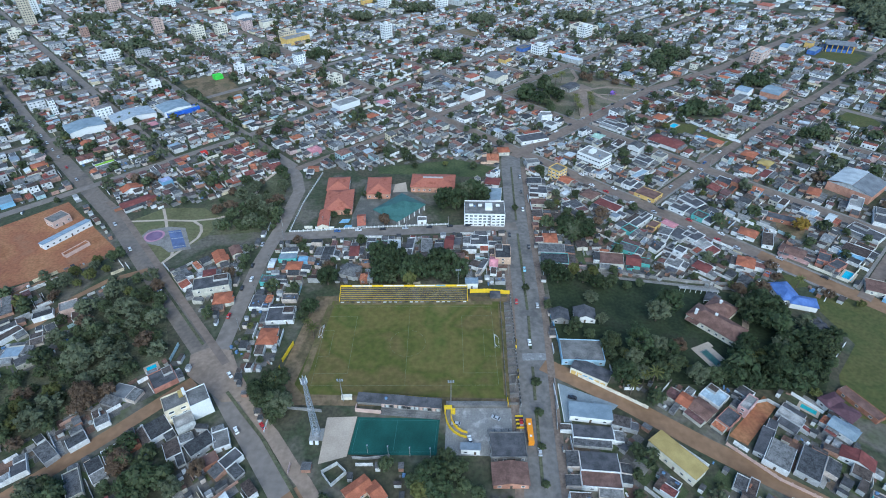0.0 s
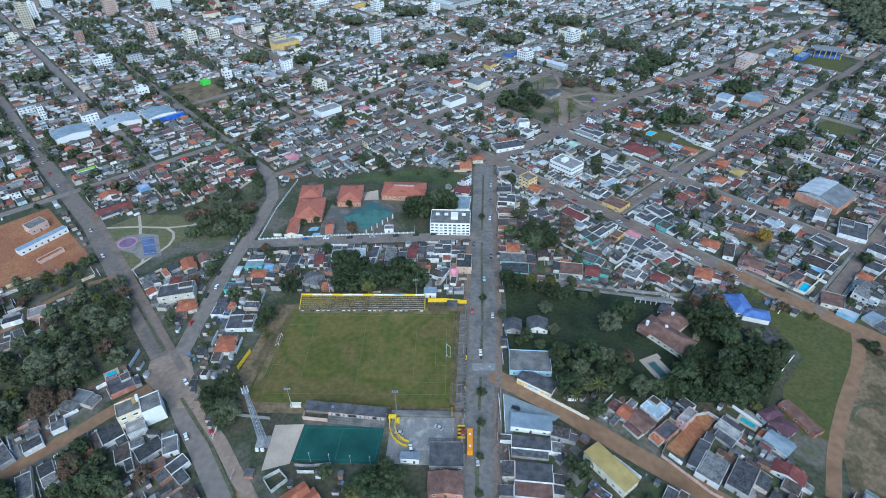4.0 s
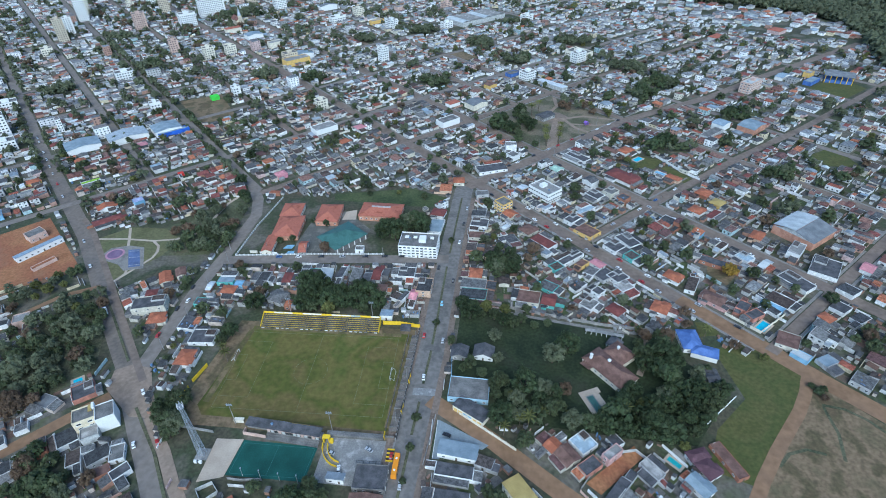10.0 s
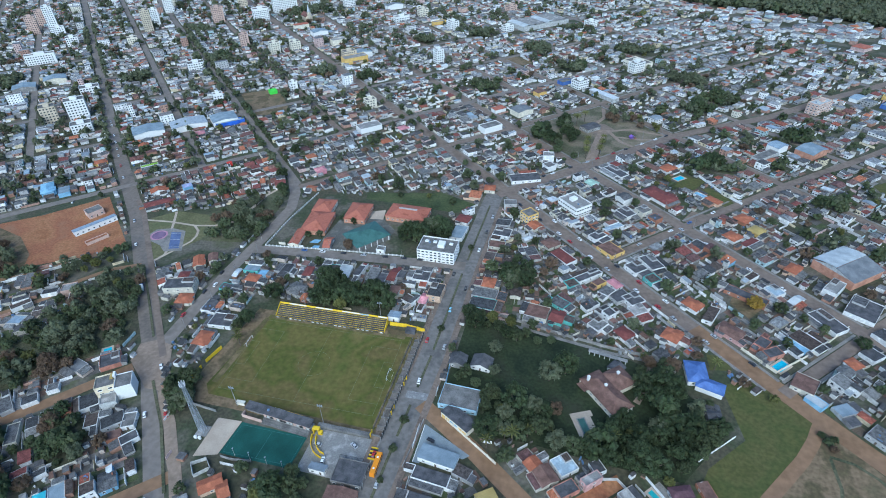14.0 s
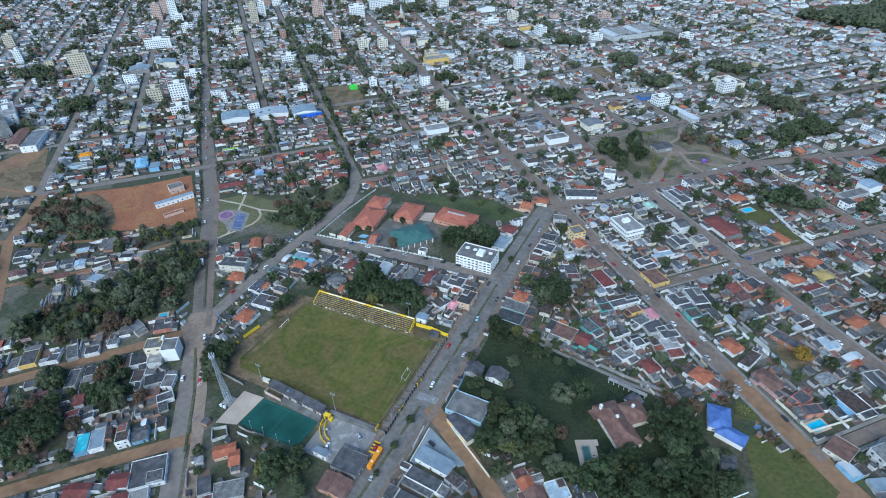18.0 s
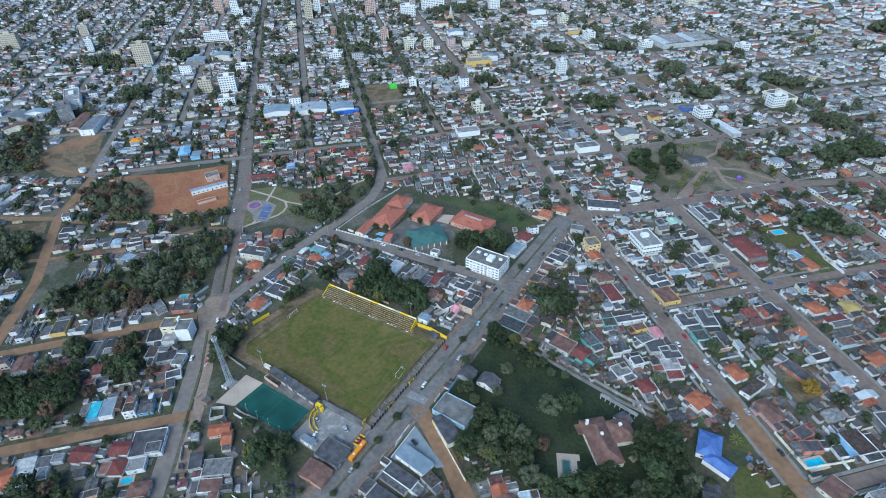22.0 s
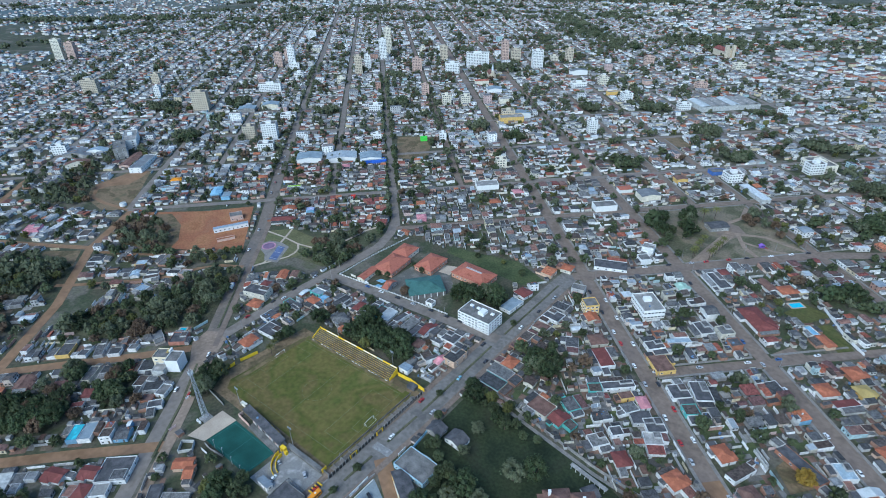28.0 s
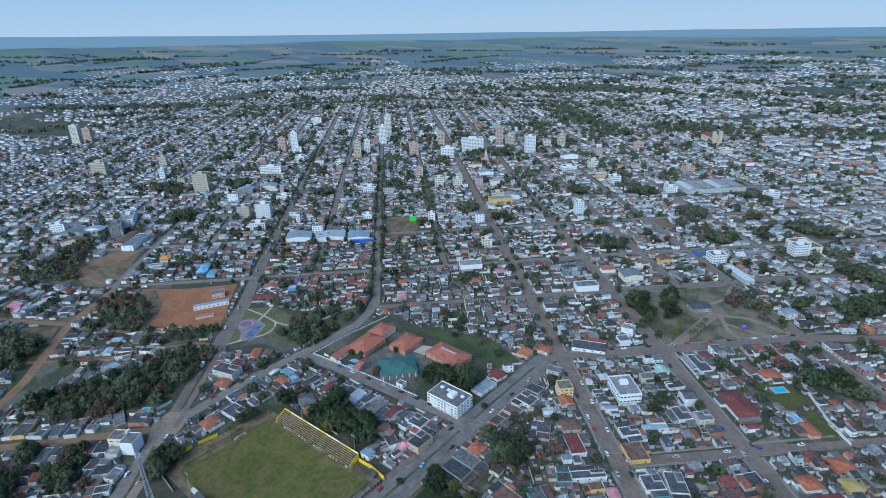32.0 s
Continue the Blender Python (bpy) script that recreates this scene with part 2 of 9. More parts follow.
material("tank_blue", [(0.09, 0.19, 0.36), (0.16, 0.22, 0.3)], rough=0.5, spread=0.1)


def ground_material():
    """Open land: yards, grass and bare earth in town; fields and woods far out, their colours blued for haze."""
    m = material("open_ground", [(0.06, 0.068, 0.034), (0.09, 0.08, 0.052), (0.05, 0.06, 0.03), (0.115, 0.1, 0.08), (0.07, 0.074, 0.04)], scale=0.03, spread=0.35, fine=0.5)
    nd, ln = m.node_tree.nodes, m.node_tree.links
    geo = nd.new("ShaderNodeNewGeometry")
    vo = nd.new("ShaderNodeTexVoronoi")
    vo.inputs["Scale"].default_value = 0.0028
    mp = nd.new("ShaderNodeMapping")
    mp.inputs["Scale"].default_value = (1.0, 2.3, 1.0)
    mp.inputs["Rotation"].default_value = (0, 0, radians(35))
    ln.new(geo.outputs["Position"], mp.inputs[0])
    ln.new(mp.outputs[0], vo.inputs["Vector"])
    sep = nd.new("ShaderNodeSeparateColor")
    ln.new(vo.outputs["Color"], sep.inputs[0])
    cr = nd.new("ShaderNodeValToRGB")
    cr.color_ramp.interpolation = "CONSTANT"
    # Field colours lean blue-grey: distance haze is put into them.
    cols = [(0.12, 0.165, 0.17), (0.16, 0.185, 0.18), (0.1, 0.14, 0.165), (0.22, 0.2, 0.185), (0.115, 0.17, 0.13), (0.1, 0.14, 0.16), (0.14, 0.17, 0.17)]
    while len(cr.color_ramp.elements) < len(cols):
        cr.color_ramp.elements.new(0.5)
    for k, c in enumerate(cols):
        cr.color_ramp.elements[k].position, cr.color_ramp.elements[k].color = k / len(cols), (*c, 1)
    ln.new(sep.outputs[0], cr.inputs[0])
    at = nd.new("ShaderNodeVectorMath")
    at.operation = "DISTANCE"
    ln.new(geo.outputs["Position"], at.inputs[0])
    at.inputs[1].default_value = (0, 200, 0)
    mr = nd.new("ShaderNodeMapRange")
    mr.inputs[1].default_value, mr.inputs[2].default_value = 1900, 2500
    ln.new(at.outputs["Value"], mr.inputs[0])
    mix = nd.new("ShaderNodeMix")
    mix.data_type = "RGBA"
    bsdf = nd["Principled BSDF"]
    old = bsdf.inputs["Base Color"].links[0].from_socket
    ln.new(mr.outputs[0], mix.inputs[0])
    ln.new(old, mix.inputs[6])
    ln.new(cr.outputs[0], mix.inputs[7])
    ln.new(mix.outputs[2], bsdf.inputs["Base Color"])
    return m


ground_material()
material("yard_patch", [(0.13, 0.12, 0.11), (0.07, 0.085, 0.035), (0.12, 0.09, 0.065), (0.19, 0.178, 0.165), (0.06, 0.075, 0.032), (0.16, 0.1, 0.075), (0.09, 0.083, 0.076), (0.25, 0.235, 0.22)], "island", 0.95, 0.2, 0.35, 2.0, ramp="CONSTANT")

# ---- mesh building ----


class Mesh:
    """Gathers vertices and faces of one mesh, in metres."""

    def __init__(self):
        self.v, self.f, self.m = [], [], []

    def add(self, verts, faces, mat=0):
        n = len(self.v)
        self.v.extend(verts)
        self.f.extend(tuple(n + i for i in f) for f in faces)
        self.m.extend([mat] * len(faces))
        return self

    def box(self, cx, cy, z0, sx, sy, h, turn=0.0, mat=0):
        c, s = math.cos(turn), math.sin(turn)
        pts = []
        for z in (z0, z0 + h):
            for x, y in ((-sx / 2, -sy / 2), (sx / 2, -sy / 2), (sx / 2, sy / 2), (-sx / 2, sy / 2)):
                pts.append((cx + c * x - s * y, cy + s * x + c * y, z))
        return self.add(pts, BOX, mat)

    def hexa(self, low, high, mat=0):
        """A solid between two rings of four points."""
        return self.add(list(low) + list(high), BOX, mat)

    def slab(self, poly, z0, z1, mat=0):
        """A flat plate over a polygon given anticlockwise."""
        n = len(poly)
        pts = [(x, y, z0) for x, y in poly] + [(x, y, z1) for x, y in poly]
        faces = [tuple(range(n, 2 * n)), tuple(range(n - 1, -1, -1))]
        faces += [(i, (i + 1) % n, n + (i + 1) % n, n + i) for i in range(n)]
        return self.add(pts, faces, mat)

    def tube(self, a, b, r0, r1, n=6, mat=0):
        a, b = Vector(a), Vector(b)
        q = (b - a).to_track_quat("Z", "Y").to_matrix()
        pts = []
        for p, r in ((a, r0), (b, r1)):
            for k in range(n):
                w = 2 * math.pi * k / n
                pts.append(tuple(p + q @ Vector((r * math.cos(w), r * math.sin(w), 0))))
        faces = [(i, (i + 1) % n, n + (i + 1) % n, n + i) for i in range(n)] + [tuple(range(n - 1, -1, -1)), tuple(range(n, 2 * n))]
        return self.add(pts, faces, mat)

    def data(self, name, mats):
        me = bpy.data.meshes.new(name)
        me.from_pydata(self.v, [], self.f)
        for k in mats:
            me.materials.append(MATS[k])
        if len(mats) > 1:
            me.polygons.foreach_set("material_index", self.m)
        me.update()
        return me


BOX = [(3, 2, 1, 0), (4, 5, 6, 7), (0, 1, 5, 4), (1, 2, 6, 5), (2, 3, 7, 6), (3, 0, 4, 7)]


def obj(name, mesh, mats, label="", category="", group="", kind="", m=None):
    """A top-level thing of one mesh."""
    ob = new(name, mesh if isinstance(mesh, bpy.types.Mesh) else mesh.data(name, [mats] if isinstance(mats, str) else mats))
    if m is not None:
        ob.matrix_world = m
    return tagged(ob, label, category, group, kind)


def part(name, mesh, mats, parent, label="", m=None):
    ob = new(name, mesh if isinstance(mesh, bpy.types.Mesh) else mesh.data(name, [mats] if isinstance(mats, str) else mats))
    ob.parent = parent
    if m is not None:
        ob.matrix_basis = m
    return tagged(ob, label)


def thing(name, m, label, category, group=""):
    ob = new(name)
    ob.empty_display_size = 0.5
    ob.matrix_world = m
    return tagged(ob, label, category, group)


# ---- plan: streets on a grid turned by 43 degrees, with avenues of their own ----
U = (-0.685, 0.7285)
N = (0.7285, 0.685)
GRID = math.atan2(N[1], N[0])


def uv(u, v):
    return (u * U[0] + v * N[0], u * U[1] + v * N[1])


# name, material, width, points
STREETS = [
    ("road_avenue_south", "asphalt", 9, [(42, -185), (-9.9, -117), (-26.6, -95.5), (-36.8, -83), (-56, -58)]),
    ("road_avenue_west", "avenue_worn", 12, [(-50, -60), (-58, -51), (-86, -19), (-124, 26), (-170, 80), (-188, 98), uv(345, -73)]),
    ("road_avenue_far", "asphalt", 10, [uv(345, -73), uv(1100, -74), uv(1900, -74)]),
    ("road_avenue_stadium", "avenue_paving", 15, [(95, -240), (98, -123), (101, -73), (105, -20), (108, 67), (113, 160), uv(46, 200)]),
    ("road_fork", "asphalt", 9, [(-56, -50), (-56, -19), (-55, 29), (-51, 69), (-49, 115), (-56, 138), uv(165, 60)]),
    ("road_school", "asphalt", 9, [(-52, 56), (12, 61), (64, 64), (108, 67)]),
    ("road_dirt_east", "dirt_road", 9, [(108, -54), (139, -75), (171, -100), (203, -123), (240, -150), (300, -190)]),
    ("road_dirt_a", "dirt_road", 7, [(-190, -200), (-146, -153), (-121, -127), (-86, -91), (-62, -64)]),
    ("road_dirt_b", "dirt_road", 7, [(-100, -218), (-62, -180), (-34, -153), (4, -118)]),
    ("road_dirt_west", "dirt_road", 8, [(-130, -175), (-155, -146), (-197, -97), (-268, -40), uv(235, -213)]),
    ("road_lane", "dirt_road", 4, [(-228, -86), (-214, -75), (-182, -46), (-161, -23), (-153, -3), (-141, 12), (-122, 22)]),
    ("road_dirt_branch", "dirt_road", 6, [(-420, -120), (-355, -85), (-309, -62), (-271, -41)]),
    ("road_dirt_upper", "dirt_road", 7, [(-430, -80), (-466, -43), (-497, -14), (-533, 23), (-559, 66)]),
    ("road_dirt_south", "dirt_road", 11, [uv(-148, 210), uv(-240, 211), uv(-330, 214), uv(-450, 222)]),
    ("road_field_track", "dirt_road", 6, [(311, -19), (306, -28), (302, -36), (294, -48), (284, -60), (274, -72), (262, -88), (254, -100), (244, -118)]),
]
V_LINES = [(-300, 455, 1900), (-218, 235, 1900), (-150, 345, 1900), (-6, 232, 1900), (60, 153, 1900), (135, 233, 1900), (210, -150, 1900), (292, -330, 1900), (360, 148, 1900), (415, -208, 1900)]
V_LINES += [(v, -208, 1800) for v in (500, 572, 644, 716, 790)] + [(v, 345, 1800) for v in (-372, -444, -516, -588, -660)]
U_LINES = [(-208, 210, 800), (-71, 210, 800), (43, 200, 800), (148, 60, 800), (233, -218, 800)] + [(u, -660, 800) for u in range(345, 1850, 112)]
for v, a, b in V_LINES:
    STREETS.append(("road_v%d" % v, "dusty_road" if 100 < v < 440 else "asphalt", 10 if v in (210, 292) else 8 if v == 60 else 7, [uv(a, v), uv(min(b, a + 500), v), uv(b, v)]))
BENT = {43: [uv(43, 200), uv(43, 420), uv(22, 539), uv(18, 640), uv(-4, 880)], -71: [uv(-71, 210), uv(-75, 420), uv(-83, 532), uv(-88, 760)]}
for u, a, b in U_LINES:
    STREETS.append(("road_u%d" % u, "dusty_road" if u < 200 else "asphalt", 10 if u == 43 else 7, BENT.get(u, [uv(u, a), uv(u, b)])))


def strip(pts, width, z, up=0.0):
    """A ribbon along a line, with mitred turns."""
    left, right = [], []
    for i, p in enumerate(pts):
        a, b = pts[max(0, i - 1)], pts[min(len(pts) - 1, i + 1)]
        d = Vector((b[0] - a[0], b[1] - a[1])).normalized()
        left.append((p[0] - d.y * width / 2, p[1] + d.x * width / 2))
        right.append((p[0] + d.y * width / 2, p[1] - d.x * width / 2))
    mesh = Mesh()
    for i in range(len(pts) - 1):
        quad = [right[i], right[i + 1], left[i + 1], left[i]]
        mesh.hexa([(x, y, z - 0.3) for x, y in quad], [(x, y, z) for x, y in quad])
    return mesh


# ---- ground ----


def rise(r):
    """Land height by distance from the town: level, then climbing to far ridges."""
    return 0.0 if r < 2300 else 96 * ((r - 2300) / 2330) ** 1.3


def ridge(x, y):
    """The far land stands higher in the west than in the north."""
    west = math.degrees(math.atan2(250 - x, y + 180))
    return 0.92 + 0.72 * min(1.0, max(0.0, west / 80))


def build_ground():
    verts, faces, seg = [(100.0, 0.0, 0.0)], [], 120
    radii = [150, 400, 800, 1300, 1800, 2300, 2600, 2900, 3200, 3500, 3800, 4100, 4400, 4628]
    for r in radii:
        for k in range(seg):
            w = 2 * math.pi * k / seg
            x, y = 100 + r * math.cos(w), r * math.sin(w)
            h = rise(r) * ridge(x, y)
            h += noise.noise(Vector((x / 900, y / 900, 0.3))) * 0.16 * h
            verts.append((x, y, h))
    for k in range(seg):
        faces.append((0, 1 + k, 1 + (k + 1) % seg))
    for i in range(len(radii) - 1):
        for k in range(seg):
            a, b = 1 + i * seg + k, 1 + i * seg + (k + 1) % seg
            faces.append((a, a + seg, b + seg, b))
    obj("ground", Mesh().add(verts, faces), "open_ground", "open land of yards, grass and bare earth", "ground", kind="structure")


build_ground()
for i, (name, mat, width, pts) in enumerate(STREETS):
    words = {"avenue_worn": "worn grey and dusty asphalt avenue", "dusty_road": "dusty grey-brown town street", "asphalt": "worn grey asphalt street", "dirt_road": "unpaved orange-brown earth road", "avenue_paving": "pale grey paved avenue beside the football ground"}
    obj(name, strip(pts, width, 0.05 + 0.006 * i), mat, words[mat], "road", kind="structure")

obj("junction", Mesh().slab([(-67, -60), (-70, -47), (-62, -42), (-50, -44), (-42, -58), (-33.5, -69), (-32, -76), (-45, -76)][::-1], -0.2, 0.2), "dirt_pale", "dusty brown worn crossing of the avenue and the dirt road", "road", kind="structure")
# The avenue's eastern side is worn down to brown earth.
obj("road_shoulder", strip([(-50, -53), (-82, -15.5), (-120, 29.5), (-166, 83.5), (-185, 101)], 4.0, 0.21), "dusty_road", "brown earth-covered side of the worn avenue", "road", kind="structure")

# ---- occupied ground, in cells ----
CELL, OX, OY, NX, NY = 1.0, -1900, -420, 2850, 2250
TAKEN = np.zeros((NX, NY), dtype=np.uint8)


def mark(poly, value=1):
    xs, ys = [p[0] for p in poly], [p[1] for p in poly]
    i0, i1 = max(0, int((min(xs) - OX) / CELL)), min(NX, int((max(xs) - OX) / CELL) + 2)
    j0, j1 = max(0, int((min(ys) - OY) / CELL)), min(NY, int((max(ys) - OY) / CELL) + 2)
    if i1 <= i0 or j1 <= j0:
        return
    gx, gy = np.meshgrid(OX + (np.arange(i0, i1) + 0.5) * CELL, OY + (np.arange(j0, j1) + 0.5) * CELL, indexing="ij")
    inside = np.zeros(gx.shape, bool)
    n = len(poly)
    for k in range(n):
        (x0, y0), (x1, y1) = poly[k], poly[(k + 1) % n]
        if y0 == y1:
            continue
        cross = ((y0 > gy) != (y1 > gy)) & (gx < (x1 - x0) * (gy - y0) / (y1 - y0) + x0)
        inside ^= cross
    TAKEN[i0:i1, j0:j1][inside] = value


def ring(cx, cy, w, d, turn):
    c, s = math.cos(turn), math.sin(turn)
    return [(cx + c * x - s * y, cy + s * x + c * y) for x, y in ((-w / 2, -d / 2), (w / 2, -d / 2), (w / 2, d / 2), (-w / 2, d / 2))]


def free(cx, cy, w, d, turn):
    """Whether a rectangle stands on open ground; if so it is taken."""
    c, s = math.cos(turn), math.sin(turn)
    nx, ny = max(2, int(w / 0.95) + 1), max(2, int(d / 0.95) + 1)
    gx, gy = np.meshgrid(np.linspace(-w / 2, w / 2, nx), np.linspace(-d / 2, d / 2, ny))
    i = ((cx + c * gx - s * gy - OX) / CELL).astype(int).ravel()
    j = ((cy + s * gx + c * gy - OY) / CELL).astype(int).ravel()
    if i.min() < 0 or j.min() < 0 or i.max() >= NX or j.max() >= NY or TAKEN[i, j].any():
        return False
    TAKEN[i, j] = 2
    return True


for name, mat, width, pts in STREETS:
    for a, b in zip(pts, pts[1:]):
        dx, dy = b[0] - a[0], b[1] - a[1]
        length = math.hypot(dx, dy)
        mark(ring((a[0] + b[0]) / 2, (a[1] + b[1]) / 2, length + 2, width + 3, math.atan2(dy, dx)))

# Land kept free of houses: woods, parks, the football ground and other compounds.
WOODS = {
    "park_wood": [(120, 21), (161, 12), (206, 5), (232, -6), (250, -22), (262, -40), (238, -72), (204, -70), (165, -66), (142, -66), (141, -40), (118, -38)],
    "west_wood": [(-164, -112), (-160, -74), (-136, -44), (-138, -22), (-132, 8), (-112, 14), (-98, -10), (-80, -50), (-96, -66), (-128, -98), (-149, -105)],
    "lot_wood": [(-296, 4), (-266, 28), (-218, 13), (-208, -4), (-245, -20), (-279, -10)],
    "track_bushes": [(-178, 2), (-154, 34), (-138, 22), (-158, -2)],
    "far_west_wood": [(-318, -108), (-292, -79), (-272, -72), (-249, -66), (-233, -82), (-229, -106), (-244, -128), (-285, -128)],
    "bare_grove": [(-226, -136), (-210, -126), (-190, -130), (-172, -148), (-190, -165), (-214, -160)],
    "corner_wood": [(-456, -36), (-448, -14), (-462, 24), (-500, 50), (-476, 64), (-420, 30), (-389, 14), (-353, 0), (-390, -16), (-424, -26)],
    "south_wood": [(-118, -176), (-112, -160), (-76, -135), (-55, -150), (-85, -174), (-99, -184)],
    "lane_wood": [(-44, -206), (-32, -189), (-22, -174), (3, -188), (-30, -212)],
    "creek_wood": [(-112, 98), (-66, 146), (-58, 120), (-60, 66), (-100, 60), (-108, 82)],
    "stand_wood": [(14, 32), (66, 31), (70, 8), (20, 8)],
}
OPEN = {
    "mast_green": [(-38, -63), (-24, -55), (-12, -64), (2, -84), (18, -100), (12, -107), (3, -106), (-13, -89), (-30, -75)],
    "club_garden": [(44, -107), (76, -107), (76, -128), (44, -128)],
    "forecourt": [(112, -66), (111, -89), (134, -92), (140, -80)],
    "stadium": [(-24, 8), (100, 6), (97, -108), (-14, -108), (-26, -60)],
    "school_lawn": [(8, 141), (6, 150), (69, 163), (102, 149), (88, 134), (66, 136)],
    "school": [(-46, 66), (104, 70), (106, 98), (70, 140), (-40, 146)],
    "square": [(-166, 82), (-112, 100), (-100, 62), (-62, 66), (-64, 48), (-108, 24), (-128, 34)],
    "red_lot": [(-285, 48), (-212, 104), (-149, 41), (-205, -4), (-270, -10)],
    "park": [uv(48, 297), uv(48, 411), uv(144, 411), uv(144, 297)],
    "corner_earth": [(-322, 16), (-345, 4), (-384, 10), (-416, 30), (-418, 70), (-406, 95), (-357, 55), (-331, 30)],
    "far_earth": [(-2480, 405), (-2334, 584), (-2197, 585), (-2007, 497), (-1948, 367), (-1955, 266)],
    "brown_field": [(-297, -67), (-271, -47), (-248, -64), (-270, -72), (-290, -78)],
    "meadow": [(262, -4), (296, -20), (340, -50), (330, -130), (240, -110), (232, -78), (258, -44)],
    "west_meadow": [(-222, -88), (-187, -66), (-178, -72), (-170, -112), (-187, -108)],
}
BARE_LOTS = [[(263, 158), (271, 150), (288, 167), (272, 173)], [(281, 63), (290, 50), (302, 64), (288, 81)], [(183, -95), (189, -100), (211, -80), (208, -74)]]
PARK_TREES = [(212, -44, 1, 0.9), (172, 4, 2, 0.8), (234, -2, 0, 0.8), (294, 60, 9, 1.0), (222, -8, 8, 1.2), (226, -2, 5, 0.9), (239, -3, 5, 1.1), (207, -50, 1, 0.9), (216, -54, 6, 1.4), (152, 2, 0, 0.9), (164, 2, 2, 0.9), (146, 4, 1, 0.8), (173, -24, 7, 1.35), (181.5, -17, 1, 1.3), (141, -9, 7, 0.9), (143, -26, 7, 0.75), (178, -45, 5, 0.9), (179, -60, 6, 0.8), (128, -31, 0, 0.9), (134, -37, 2, 1.0), (142, -45, 0, 1.0), (150, -51, 6, 0.9), (147, -42, 2, 0.9), (124, -33, 8, 1.0), (166, -44, 8, 1.0)]
# Clumps of tall trees between far houses: centre and radius.
CLUMPS = [(147, 60, 10), (-64, -115, 12), (-99, -122, 8), (-77, -104, 6), (248, 598, 24), (160, 508, 20), (65, 425, 20), (112, 588, 18), (300, 250, 17), (-394, 377, 16), (-330, 470, 18), (330, 420, 20), (20, 650, 20), (-90, 430, 14), (385, 327, 15), (302, 389, 16), (300, 480, 18), (-560, 330, 22), (-470, 180, 24), (-640, 250, 24), (380, 200, 12), (-160, 440, 16), (-60, 600, 14)]
for x, y, r in CLUMPS:
    mark([(x + r * math.cos(radians(45 * k)), y + 0.8 * r * math.sin(radians(45 * k))) for k in range(8)], 1)
for poly in (*WOODS.values(), *OPEN.values(), *BARE_LOTS):
    mark(poly, 1)

# ---- shared small meshes ----


def window_mesh(name, w, h, frame="white_paint"):
    """A window unit: a frame proud of the wall and a dark pane set into it; faces -y, base at z 0."""
    m = Mesh()
    t = 0.12
    m.box(-w / 2 + t / 2, -0.03, 0, t, 0.1, h).box(w / 2 - t / 2, -0.03, 0, t, 0.1, h)
    m.box(0, -0.03, 0, w - 2 * t, 0.1, t).box(0, -0.03, h - t, w - 2 * t, 0.1, t)
    m.box(0, -0.01, t, w - 2 * t, 0.04, h - 2 * t, mat=1)
    return m.data(name, [frame, "glass_dark"])


def window_parts(w, h, frame="white_paint"):
    """The same window as a frame and a pane that sits in it."""
    f, t = Mesh(), 0.12
    f.box(-w / 2 + t / 2, -0.03, 0, t, 0.1, h).box(w / 2 - t / 2, -0.03, 0, t, 0.1, h)
    f.box(0, -0.03, 0, w - 2 * t, 0.1, t).box(0, -0.03, h - t, w - 2 * t, 0.1, t).box(0, -0.12, -0.08, w + 0.2, 0.24, 0.08)
    return f.data("window", [frame]), Mesh().box(0, -0.01, t, w - 2 * t, 0.04, h - 2 * t).data("pane", ["glass_dark"])


FRAMED = window_parts(2.2, 1.3)
WINDOW = window_mesh("window", 1.5, 1.2)
WINDOW_WIDE = window_mesh("window", 2.2, 1.3)
DOOR = Mesh().box(0, -0.02, 0, 0.95, 0.1, 2.1).box(0.3, -0.1, 1.0, 0.06, 0.08, 0.14, mat=1).data("door", ["bark", "steel"])
TANK = Mesh().tube((0, 0, 0), (0, 0, 0.75), 0.55, 0.72, 10).tube((0, 0, 0.75), (0, 0, 0.95), 0.74, 0.35, 10).data("water_tank", ["tank_blue"])


def gable(w, d, h, pitch, over=0.45, thick=0.14, simple=False):
    """Walls with two gables and a roof of two slabs, ridge along y; base centred at the origin."""
    r = w / 2 * pitch
    walls = Mesh()
    x, y = w / 2, d / 2
    walls.add([(-x, -y, 0), (x, -y, 0), (x, -y, h), (0, -y, h + r), (-x, -y, h), (-x, y, 0), (x, y, 0), (x, y, h), (0, y, h + r), (-x, y, h)],
              [(0, 1, 2, 3, 4), (9, 8, 7, 6, 5), (1, 6, 7, 2), (5, 0, 4, 9), (2, 7, 8, 3), (4, 3, 8, 9)])
    roof = Mesh()
    yy = y + over
    for s in (-1, 1):
        e = (s * (x + over), h - over * pitch)
        a = [(0, -yy, h + r + 0.02), (e[0], -yy, e[1] + 0.02), (e[0], yy, e[1] + 0.02), (0, yy, h + r + 0.02)]
        if s < 0:
            a = a[::-1]
        roof.hexa(a, [(p[0], p[1], p[2] + thick) for p in a])
    roof.box(0, 0, h + r + thick - 0.02, 0.35, 2 * yy, 0.12)
    return walls, roof


